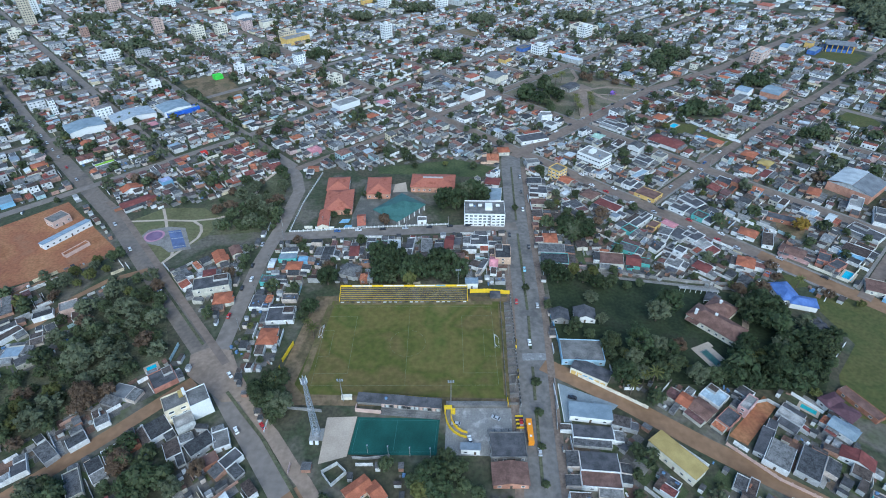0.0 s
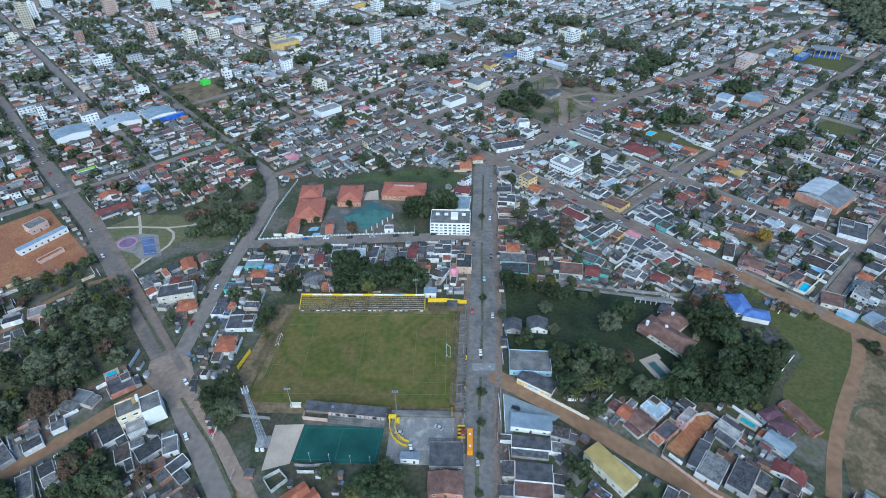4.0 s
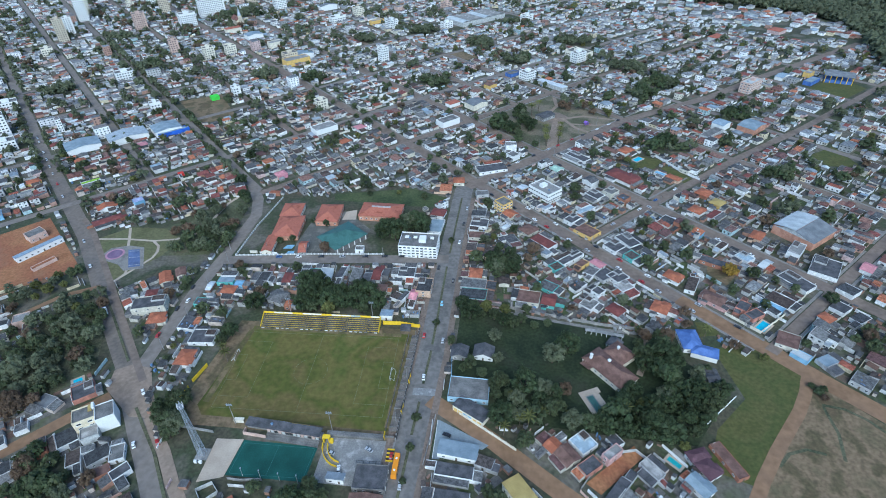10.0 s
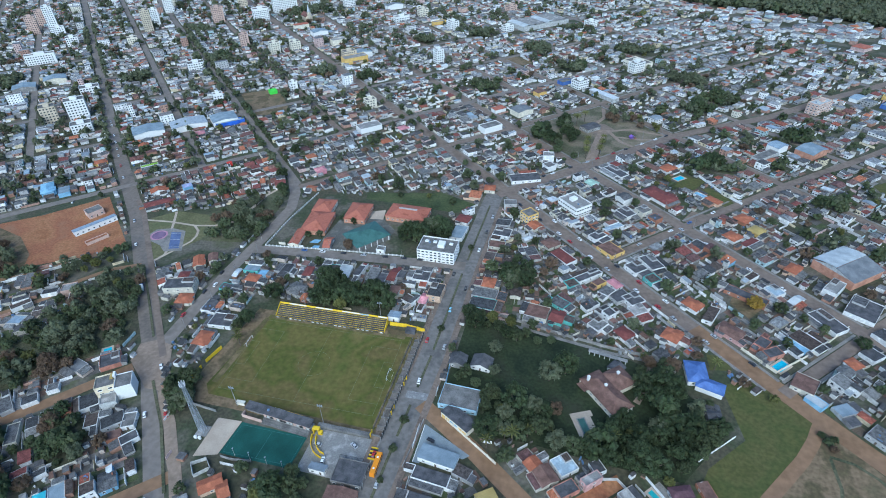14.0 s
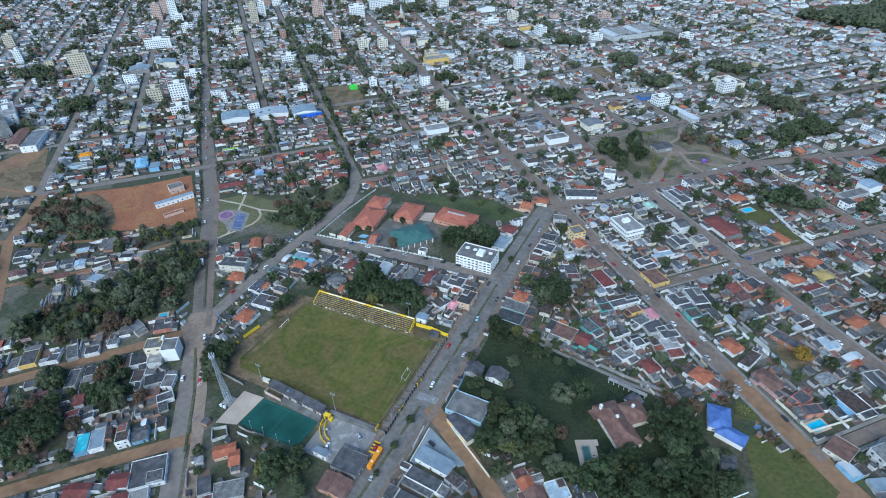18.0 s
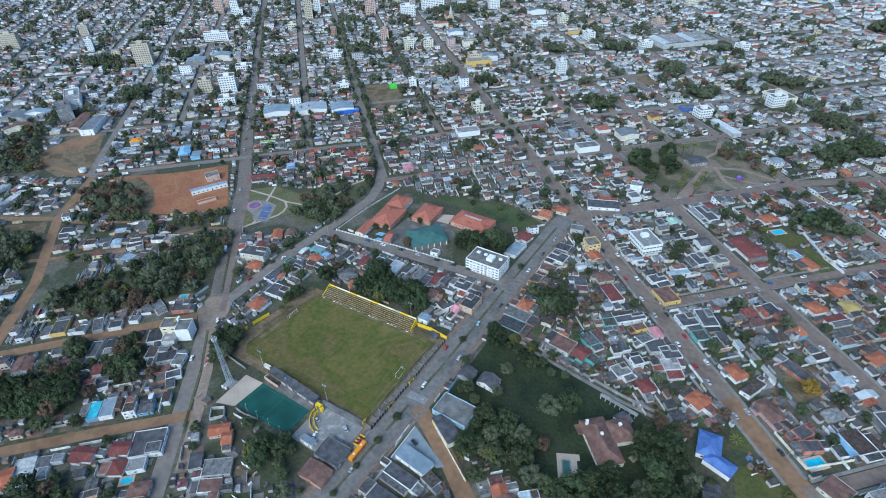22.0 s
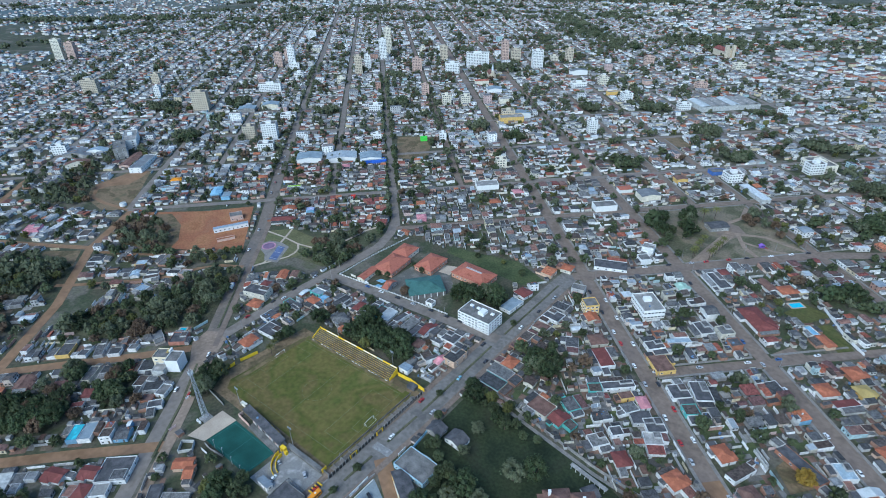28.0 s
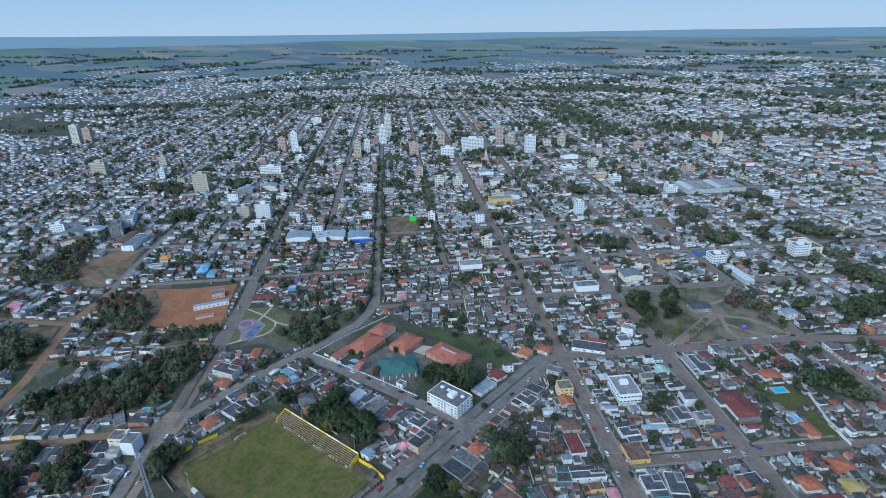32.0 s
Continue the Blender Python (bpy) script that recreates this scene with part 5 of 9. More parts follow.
obj("park_lawn", Mesh().slab([uv(49, 298), uv(49, 409), uv(143, 409), uv(143, 298)], -0.2, 0.06), "park_grass", "worn olive park lawn with sandy paths", "grass", kind="structure")
for k, (pts, wide) in enumerate((([(191, 243), (195, 269), (201, 303), (204, 318)], 9), ([(200, 310), (209, 316), (219, 295), (231, 284)], 4), ([(204, 316), (231, 325), (255, 318), (280, 315)], 4), ([(214, 304), (240, 302), (272, 309)], 3), ([(196, 334), (205, 352), (204, 378)], 4))):
    obj("footpath", strip(pts, wide, 0.1 + 0.012 * k), "dirt_pale", "pale sandy park path", "path", kind="structure")
obj("park_yard", Mesh().slab([(188, 312), (196, 334), (206, 334), (216, 320), (206, 306), (198, 304)], -0.2, 0.09), "dusty_road", "beaten earth yard before the park hall", "ground", kind="structure")
obj("wood_floor", Mesh().slab(WOODS["park_wood"][::-1], -0.2, 0.05), "shade_lawn", "grass under the park trees, its colour darkened for shade", "grass", kind="structure")
obj("wood_floor", Mesh().slab(WOODS["west_wood"][::-1], -0.2, 0.045), "scrub", "scrub under the western wood", "grass", kind="structure")
obj("creek_floor", Mesh().slab([(-116, 88), (-72, 148), (-60, 134), (-56, 72), (-62, 62), (-98, 58), (-108, 78)], -0.2, 0.055), "dry_lawn", "worn grass and scrub sloping to the creek", "grass", kind="structure")
obj("footpath", strip([(-97, 78.6), (-86, 86), (-81, 108), (-79, 130), (-73, 144)], 2.4, 0.16), "sand_court", "pale sandy footpath along the creek", "path", kind="structure")
for pts in ([(272, -80), (279, -73), (288, -70), (296, -72)], [(307, -44), (307, -60), (303, -75)], [(307, -43), (317, -45), (325, -51), (333, -62)]):
    obj("ditch", strip(pts, 1.6, 0.12), "scrub", "grassy dark ditch across the brown field", "ground", kind="structure")
obj("bare_lot", Mesh().slab(BARE_LOTS[0], -0.2, 0.07), "dusty_road", "bare brown earth lot between the houses", "ground", kind="structure")
obj("bare_lot", Mesh().slab(BARE_LOTS[1], -0.2, 0.07), "rough_field", "brown unkempt yard with a yellowing tree", "ground", kind="structure")
obj("bare_lot", Mesh().slab(BARE_LOTS[2], -0.2, 0.07), "red_earth", "orange-brown cleared building plot", "ground", kind="structure")
wall_run("garden_wall", [(118, 26), (170, 14), (205, 7), (232, 4)], 2.2, "concrete", "long weathered grey boundary wall of the wooded garden")
wall_run("garden_wall", [(117, -20), (118, -40)], 2.2, "sky_blue_paint", "pale blue street wall of the wooded garden")
house(121.5, -22, radians(-4), 9, 8, 3.2, "gable", "concrete", "fibre_dark", "grey flat-roofed garden house", name="garden_house")
house(135, -21, radians(-6), 11, 8.5, 3.0, "gable", "white_paint", "fibre_dark", "white garden house with dark roof", name="garden_house")

wall_run("garden_wall", [(246.3, -58.8), (265.6, -40.9)], 0.9, "white_paint", "low broken white wall along the meadow", pillar=3)
wall_run("garden_wall", [(272.4, -9.2), (280.5, -0.4)], 0.9, "white_paint", "low broken white wall along the meadow", pillar=3)
house(255.9, -31.8, radians(-80), 9, 6, 2.6, "gable", "concrete", "fibre_dark", "small grey garden shed under the trees", name="garden_shed")

# ---- park hall and play frame ----
house(190, 318, GRID + math.pi / 2, 12, 18, 4, "gable", "concrete", "fibre_dark", "low park hall under a dark sheet roof", name="park_hall", per=4, pitch=0.2)
mark(ring(190, 318, 18, 26, GRID + math.pi / 2))
play = thing("climbing_frame", pose(231, 302, 0, 0, 0, 30), "violet and red climbing frame on the park lawn", "playground")
material("violet_paint", [(0.2, 0.1, 0.4), (0.25, 0.13, 0.45)], spread=0.1)
material("red_paint", [(0.5, 0.04, 0.03), (0.55, 0.06, 0.05)], spread=0.1)
for x in (-1.8, 1.8):
    for y in (-1.2, 1.2):
        part("post", Mesh().tube((x, y, 0), (x, y, 3.0), 0.14, 0.14, 6), "violet_paint", play)
part("platform", Mesh().box(0, 0, 1.3, 3.9, 2.7, 0.15), "violet_paint", play)
part("roof", gable(4.2, 3.0, 3.0, 0.5)[1], "violet_paint", play)
part("slide", Mesh().hexa([(1.9, -0.5, 1.2), (5.2, -0.5, 0.1), (5.2, 0.5, 0.1), (1.9, 0.5, 1.2)], [(1.9, -0.5, 1.4), (5.2, -0.5, 0.3), (5.2, 0.5, 0.3), (1.9, 0.5, 1.4)]), "red_paint", play)

# ---- western corner: cleared earth, college wings, sheds ----
obj("corner_field", Mesh().slab([(-326, 14), (-345, 4), (-384, 8), (-416, 28), (-420, 70), (-407, 95), (-357, 54), (-331, 30)][::-1], -0.2, 0.06), "rough_field", "thin brown grass on a disturbed slope", "ground", kind="structure")
obj("bare_lot", Mesh().slab([(-400, 26), (-416, 32), (-418, 70), (-407, 94), (-392, 74), (-384, 54), (-398, 40)][::-1], -0.2, 0.085), "dirt_road", "cleared orange-brown earth with wheel tracks", "ground", kind="structure")
obj("earth_track", strip([(-404, 28), (-384, 14), (-360, 14), (-334, 18), (-318, 20)], 4, 0.1), "dirt_road", "orange-brown track to the storage tank", "path", kind="structure")
obj("far_earth", Mesh().slab(OPEN["far_earth"][::-1], -0.2, 0.1), "rough_field", "ploughed reddish field at the edge of town", "ground", kind="structure")
obj("brown_field", Mesh().slab([(-297, -67), (-271, -47), (-248, -64), (-270, -72), (-290, -78)][::-1], -0.2, 0.06), "rough_field", "brown overgrown field beside the dirt road", "ground", kind="structure")
tank = thing("storage_tank", pose(-333, 23, 0), "round white storage tank beside the earth track", "tank")
part("shell", Mesh().tube((0, 0, 0), (0, 0, 3.2), 3.4, 3.4, 20), "white_paint", tank)
part("lid", Mesh().tube((0, 0, 3.2), (0, 0, 3.9), 3.5, 0.6, 20), "white_worn", tank)
for k, (x, y, w, d, h, turn, shape, wall_mat, roof_mat, words) in enumerate((
        (-424, 94, 15, 44, 6.5, 38, "flat", "white_paint", "grey_sheet", "white two-storey college wing with grey roof"),
        (-452, 94, 13, 44, 3.5, 38, "gable", "pink_wall", "villa_tile", "low hall with dull red roof beside the college"),
        (-520, 84, 28, 11, 5, 31, "gable", "white_paint", "roof_sheet", "long white workshop with pale roof"),
        (-541, 69, 20, 10, 5, 38, "gable", "clay_wall", "grey_sheet", "orange-walled workshop with grey roof"),
        (-530, 61, 38, 8, 4, 31, "gable", "concrete", "grey_sheet", "long grey shed with weathered roof"),
        (-499, 49, 28, 9, 4, 60, "gable", "cream_paint", "villa_tile", "long pale shed with dull red roof"),
        (-452, 3, 14, 36, 5, 15, "gable", "white_worn", "fibre_dark", "long dark-roofed hall beside the wood"))):
    house(x, y, radians(turn), w, d, h, shape, wall_mat, roof_mat, words, name="hall", detail=2, pitch=0.2, per=6, floors=2 if h > 6 else 1)
    mark(ring(x, y, w + 1, d + 1, radians(turn)))
block(-487, 98, 34, 15, radians(155), "pale five-storey college building with bands of windows", "concrete", "dark_concrete", 5, name="college_building", per=5.6, fh=2.9)
block(-520, 128, 48, 17, radians(150), "white four-storey college wing with flat roof", "white_paint", "concrete", 4, name="college_building", per=7, fh=2.9)

# ---- far distance: hazy land and evening sky beyond the fields ----


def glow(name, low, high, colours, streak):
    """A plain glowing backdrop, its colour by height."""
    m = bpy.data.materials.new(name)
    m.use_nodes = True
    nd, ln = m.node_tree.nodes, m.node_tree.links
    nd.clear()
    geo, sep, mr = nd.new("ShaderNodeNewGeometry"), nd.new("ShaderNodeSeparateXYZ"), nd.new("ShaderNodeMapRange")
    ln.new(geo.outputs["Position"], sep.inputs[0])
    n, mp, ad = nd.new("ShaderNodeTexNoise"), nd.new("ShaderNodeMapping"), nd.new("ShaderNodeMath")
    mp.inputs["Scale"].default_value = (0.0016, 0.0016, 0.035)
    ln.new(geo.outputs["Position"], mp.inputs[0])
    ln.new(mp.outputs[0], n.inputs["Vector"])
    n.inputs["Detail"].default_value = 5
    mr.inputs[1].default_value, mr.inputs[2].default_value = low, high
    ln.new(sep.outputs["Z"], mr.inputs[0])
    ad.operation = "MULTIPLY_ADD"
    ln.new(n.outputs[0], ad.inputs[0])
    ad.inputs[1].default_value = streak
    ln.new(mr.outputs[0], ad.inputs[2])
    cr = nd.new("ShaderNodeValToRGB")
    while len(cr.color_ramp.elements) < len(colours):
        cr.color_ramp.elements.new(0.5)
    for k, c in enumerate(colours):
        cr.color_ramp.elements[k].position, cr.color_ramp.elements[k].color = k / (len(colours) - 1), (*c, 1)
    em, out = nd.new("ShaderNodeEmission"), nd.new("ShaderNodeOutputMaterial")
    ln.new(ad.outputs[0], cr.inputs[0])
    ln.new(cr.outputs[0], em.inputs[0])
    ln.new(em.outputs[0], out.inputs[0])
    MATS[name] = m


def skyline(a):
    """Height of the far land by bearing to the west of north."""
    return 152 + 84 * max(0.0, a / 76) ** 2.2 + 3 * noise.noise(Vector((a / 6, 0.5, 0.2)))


# Both backdrops emit; the haze is painted into their colours.
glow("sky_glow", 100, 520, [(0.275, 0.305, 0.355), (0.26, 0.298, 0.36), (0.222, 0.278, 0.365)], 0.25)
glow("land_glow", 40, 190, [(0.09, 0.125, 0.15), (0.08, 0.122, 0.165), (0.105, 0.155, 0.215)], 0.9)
for name, mat, r, top, words in (("backdrop_sky", "sky_glow", 4640, None, "pale blue hazy evening sky"), ("backdrop_land", "land_glow", 4631, 1, "glowing backdrop of far farmland with blue haze in its colours")):
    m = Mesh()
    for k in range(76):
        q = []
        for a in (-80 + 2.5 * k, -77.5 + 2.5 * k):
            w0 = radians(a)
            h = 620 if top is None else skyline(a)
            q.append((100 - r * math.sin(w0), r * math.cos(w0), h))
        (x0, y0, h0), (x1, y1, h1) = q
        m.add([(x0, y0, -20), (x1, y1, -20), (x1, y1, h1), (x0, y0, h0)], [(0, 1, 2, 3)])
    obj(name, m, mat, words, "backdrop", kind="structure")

# ---- far landmarks ----
TOWERS = [(-695, 557, 14, 14, 42, 0), (-616, 766, 16, 16, 54, 1), (-590, 720, 16, 16, 40, 0), (-581, 275, 24, 16, 30, 2), (-371, 760, 44, 14, 27, 0), (-264, 812, 20, 14, 33, 0),
          (-345, 823, 14, 12, 42, 3), (-237, 899, 14, 12, 24, 2), (-855, 226, 26, 14, 24, 2), (-397, 233, 16, 14, 18, 2), (-375, 250, 20, 14, 21, 0), (-455, 670, 18, 14, 24, 3),
          (-381, 687, 26, 14, 20, 0), (-1245, 331, 18, 16, 44, 1), (-1225, 350, 18, 16, 36, 3), (-539, 592, 14, 12, 33, 2), (-729, 549, 16, 14, 27, 3), (-16, 507, 11, 11, 18, 0),
          (245, 512, 18, 12, 12, 0), (-820, 330, 14, 12, 18, 2), (-560, 640, 12, 12, 24, 0), (-330, 840, 20, 12, 24, 2), (-760, 600, 16, 14, 24, 3), (-470, 780, 16, 12, 27, 2)]
TOWER_PAINT = ["white_paint", "cream_paint", "beige_paint", "pink_wall"]
material("beige_paint", [(0.5, 0.42, 0.32), (0.56, 0.48, 0.36)], scale=0.3, spread=0.12)
TOWER_WORDS = ["white", "cream", "beige", "pinkish-brown"]


def far_tower(x, y, w, d, h, paint, words="%s high-rise apartment block over the town centre", name="tower_block"):
    """A tall block with a window band for every storey on each side."""
    top = thing(name, pose(x, y, 0, 0, 0, math.degrees(GRID)), words % TOWER_WORDS[paint], "building", "larger buildings of the town centre")
    walls, roof = flat(w, d, h, 0.9)
    part("wall", walls, TOWER_PAINT[paint], top)
    part("roof", roof, "dark_concrete", top)
    part("lift_house", Mesh().box(0, 0, h, w * 0.35, d * 0.4, 3), TOWER_PAINT[paint], top)
    m = Mesh()
    for k in range(int(h / 3)):
        for s in range(int(w / 3.2)):
            m.box(-w / 2 + 1.8 + 3.2 * s, -d / 2, 3 * k + 1, 1.7, 0.1, 1.3).box(-w / 2 + 1.8 + 3.2 * s, d / 2, 3 * k + 1, 1.7, 0.1, 1.3)
        for s in range(int(d / 3.2)):
            m.box(-w / 2, -d / 2 + 1.8 + 3.2 * s, 3 * k + 1, 0.1, 1.7, 1.3).box(w / 2, -d / 2 + 1.8 + 3.2 * s, 3 * k + 1, 0.1, 1.7, 1.3)
    tagged(part("glazing", m, "glass_dark", top), kind="stuff")
    mark(ring(x, y, w + 4, d + 4, GRID))


for row in TOWERS:
    far_tower(*row)
BLOCKS = [(-343, 218, 20, 14, 9, 0), (-583, 412, 38, 11, 13, 0), (-609, 501, 17, 14, 12, 0), (-515, 521, 15, 12, 10, 1), (-243, 533, 14, 12, 12, 1), (-57, 339, 12, 10, 9, 1), (-170, 374, 9, 8, 10, 0),
          (-246, 327, 11, 8, 8, 0), (-133, 720, 26, 12, 8, 0), (-105, 759, 16, 14, 12, 1), (-34, 682, 15, 16, 12, 0), (185, 727, 18, 12, 9, 0), (176, 442, 16, 14, 9, 0), (44, 818, 18, 12, 9, 3), (67, 994, 20, 14, 10, 1), (248, 530, 22, 30, 8, 1)]
mixed = random.Random(21)
for k in range(14):
    x, y = -430 + mixed.gauss(0, 210), 640 + mixed.gauss(0, 190)
    BLOCKS.append((round(x), round(y), mixed.choice((10, 12, 14, 18, 22)), mixed.choice((10, 12, 14)), mixed.choice((9, 9, 12, 12, 15, 18)), mixed.choice((0, 0, 0, 1, 2, 3))))
for row in BLOCKS:
    far_tower(*row, words="%s mid-rise building among the town houses", name="mid_rise")


def hall(x, y, w, d, h, shape, wall_mat, roof_mat, label, name="hall"):
    """A larger far building set to the street grid."""
    house(x, y, GRID, w, d, h, shape, wall_mat, roof_mat, label, name=name, detail=1, pitch=0.16)
    mark(ring(x, y, w + 1, d + 1, GRID))


hall(-498, 346, 26, 20, 6, "gable", "cream_paint", "roof_blue_grey", "cream-walled hall with blue-grey sheet roof")
hall(-512, 311, 26, 20, 6, "gable", "concrete", "roof_blue_grey", "grey hall with blue-grey sheet roof")
hall(-239, 613, 24, 18, 7, "gable", "white_paint", "roof_blue_grey", "hall with pale blue roof near the church")
hall(-188, 568, 22, 12, 8, "flat", "cream_paint", "concrete", "cream public building with grey flat roof", "public_building")
hall(-287, 648, 24, 12, 7, "hip", "cream_paint", "school_tile", "cream building with orange tile roof", "public_building")
hall(-37, 277, 24, 14, 5, "flat", "white_paint", "concrete", "white low building with grey flat roofs", "shop_building")
hall(-171, 801, 32, 12, 8, "gable", "white_paint", "grey_sheet", "long white building with grey roof", "public_building")
hall(-62, 702, 24, 8, 6, "flat", "ochre_paint", "concrete", "orange-yellow shop front with flat roof", "shop_building")
material("dull_blue", [(0.06, 0.12, 0.33), (0.08, 0.15, 0.37)], scale=0.3, spread=0.2)
hall(158, 452, 16, 10, 3.8, "flat", "dull_blue", "dark_concrete", "deep blue painted shop hall", "shop_building")
hall(131, 407, 12, 10, 5, "gable", "ochre_paint", "villa_tile", "orange painted house with brown roof", "house")
hall(204, 413, 9, 40, 4, "lean", "white_worn", "roof_sheet", "long row of white sheds along the street", "shed")
hall(116, 347, 20, 16, 6, "gable", "cream_paint", "grey_sheet", "beige hall with dark sheet roof")
hall(90, 350, 14, 9, 4, "hip", "white_paint", "school_tile", "house with orange-red tile roof", "house")
hall(89, 298, 22, 12, 6, "flat", "white_paint", "dark_concrete", "white two-storey building with dark flat roof", "shop_building")
hall(116, 916, 24, 14, 6, "hip", "white_paint", "school_tile", "large house with red tile roof", "house")
hall(-39, 799, 16, 12, 6, "flat", "pink_wall", "concrete", "peach-coloured building with flat roof", "shop_building")
for row in ((508, 436, 24, 9, 4, "flat", "dull_blue", "roof_blue_grey", "low blue clubhouse beside a sports field"), (515, 460, 12, 8, 5, "flat", "ochre_paint", "concrete", "yellow clubhouse with flat roof"),
            (481, 451, 19, 9, 4, "gable", "white_paint", "roof_sheet", "long white house near the sports field"), (391, 297, 24, 17, 6, "gable", "clay_wall", "roof_blue_grey", "orange-walled hall with blue-grey sheet roof"),
            (363, 301, 15, 12, 6, "gable", "white_paint", "roof_sheet", "white workshop hall with pale roof"), (348, 281, 28, 9, 4, "flat", "white_worn", "dark_concrete", "low pale building with dark flat roof"), (553, 655, 22, 18, 5, "hip", "paint_red", "red_roof", "large house with red roof"), (455, 618, 24, 14, 5, "hip", "paint_red", "red_roof", "long building with red roof")):
    if row[6] == "paint_red":
        row = row[:6] + ("wall_paint", "school_tile") + row[8:]
    hall(*row, name="hall")
block(428, 408, 26, 12, GRID, "pale pink four-storey apartment block", "pink_wall", "white_worn", 4, per=4, fh=2.9)
obj("sports_field", Mesh().slab([(494, 414), (525, 387), (563, 420), (552, 440), (520, 436)], -0.2, 0.09), "meadow", "green grass of a fenced sports field", "grass", kind="structure")
mark([(490, 414), (525, 383), (568, 420), (560, 462), (520, 440)])
sport = thing("sports_hall", pose(541, 444, 0, 0, 0, math.degrees(GRID) - 65), "open-sided sports hall with grey roof, blue walls and yellow posts", "hall")
part("low_wall", Mesh().box(0, 0, 0, 28, 20, 3.2), "dull_blue", sport)
part("roof", gable(22, 31, 8.6, 0.22)[1], "grey_sheet", sport, m=pose(0, 0, 0, 0, 0, 90))
for k in range(6):
    for s0 in (-10.4, 10.4):
        part("post", Mesh().box(-14 + 5.6 * k, s0, 0, 0.6, 0.6, 8.6), "yellow_paint", sport)
minster = thing("church", pose(12, 1104, 0, 0, 0, math.degrees(GRID)), "tan stone church with two square towers", "church")
mw, mr = gable(18, 44, 12, 0.6)
part("wall", mw, "beige_paint", minster)
part("roof", mr, "clay_tile", minster)
for s0 in (-7, 7):
    part("bell_tower", Mesh().box(s0, -24, 0, 6, 6, 24).box(s0, -24, 24, 6.6, 6.6, 0.6), "beige_paint", minster)
mark(ring(12, 1104, 22, 56, GRID))
for poly, words in (([(-229, 349), (-176, 287), (-144, 308), (-189, 374)], "bare brown lot with thin grass"), ([(62, 532), (88, 504), (112, 526), (86, 552)], "brown unbuilt field between houses")):
    obj("bare_lot", Mesh().slab(poly, -0.2, 0.09), "rough_field", words, "ground", kind="structure")
    mark(poly, 1)
for poly in ([(260, 2), (272, 4), (270, 14), (260, 14)], [(262, 212), (276, 205), (290, 226), (272, 233)], [(283, 208), (299, 183), (308, 191), (291, 215)], [(430, 222), (458, 222), (453, 263), (425, 243)]):
    obj("lawn_patch", Mesh().slab(poly, -0.2, 0.09), "meadow", "green lawn in a walled yard", "grass", kind="structure")
    mark(poly, 1)
pool(268, 227, 43, 9, 5, "bright blue pool behind a house with orange roof")
wall_run("garden_wall", [(124, -62), (144, -75.5), (152, -81)], 1.8, "cream_paint", "pale street wall along the earth road", pillar=4)
wall_run("garden_wall", [(180, -99.5), (195, -116), (207, -124)], 1.6, "pink_wall", "pinkish street wall along the earth road", pillar=4)
wall_run("garden_wall", [(193.5, -80), (180.5, -98)], 2.0, "concrete", "grey block wall beside the cleared plot")
wall_run("garden_wall", [(193.5, -80), (208, -77), (215, -84)], 2.0, "white_worn", "stained white wall behind the cleared plot")
wall_run("garden_wall", [(112, -64), (108.7, -92)], 1.5, "concrete", "grey wall beside the paved yard")
wall_run("garden_wall", [(221, -73), (230, -84)], 1.8, "white_paint", "white garden wall beside the pool")
wall_run("garden_wall", [(280, 22), (295, 7), (323, 30), (346, 54)], 1.8, "cream_paint", "pale boundary wall of a corner yard", pillar=4)
wall_run("garden_wall", [(277, 248), (300, 205)], 2.2, "white_paint", "long white boundary wall of a yard")
wall_run("garden_wall", [(299, 206), (312, 190)], 2.2, "white_paint", "long white boundary wall of a yard")
fac = thing("factory", pose(100, 728, 0, 0, 0, math.degrees(GRID)), "large white factory hall with ribbed vaulted roofs", "factory")
part("wall", Mesh().box(0, 0, 0, 92, 46, 7), "white_worn", fac)
for k in range(6):
    part("roof_vault", gable(14, 44, 7, 0.25)[1], "concrete" if k % 3 else "pale_sheet", fac, m=pose(-37.5 + 15 * k, 0, 0.1))
mark(ring(100, 728, 126, 66, GRID))
house(-133, 491, GRID, 34, 16, 8, "flat", "ochre_paint", "concrete", "yellow two-storey public building with grey roof", name="public_building", detail=1)
house(-133, 515, GRID, 30, 16, 7, "gable", "white_paint", "roof_blue_grey", "hall with pale blue roof", name="hall", detail=1, pitch=0.15)
for v, u0, w in ((-40, 345, 30), (0, 340, 36), (36, 334, 26)):
    x, y = uv(u0, v)
    house(x, y, GRID, w, 22, 5.5, "gable", "white_paint", "roof_blue_grey" if v else "roof_sheet", "long workshop hall with pale blue sheet roof", name="hall", detail=1, pitch=0.12)
    mark(ring(x, y, w + 2, 24, GRID))
x, y = uv(322, 40)
house(x, y, GRID, 30, 7, 4, "flat", "blue_paint", "roof_blue_grey", "deep blue painted shed front", name="shed", detail=1)
mark(ring(x, y, 32, 9, GRID))
x, y = uv(398, 118)
material("green_paint", [(0.1, 0.55, 0.05), (0.13, 0.6, 0.08)], spread=0.1)
house(-190, 358, GRID, 9, 8, 4, "flat", "green_paint", "green_paint", "small bright green painted house", detail=1)
mark(ring(-190, 358, 12, 11, GRID))
church = thing("church", pose(-300, 700, 0, 0, 0, math.degrees(GRID)), "pale church with a pointed spire", "church")
cw, crf = gable(12, 26, 8, 0.8)
part("wall", cw, "beige_paint", church)
part("roof", crf, "clay_tile", church)
part("bell_tower", Mesh().box(0, -14, 0, 5, 5, 16), "beige_paint", church)
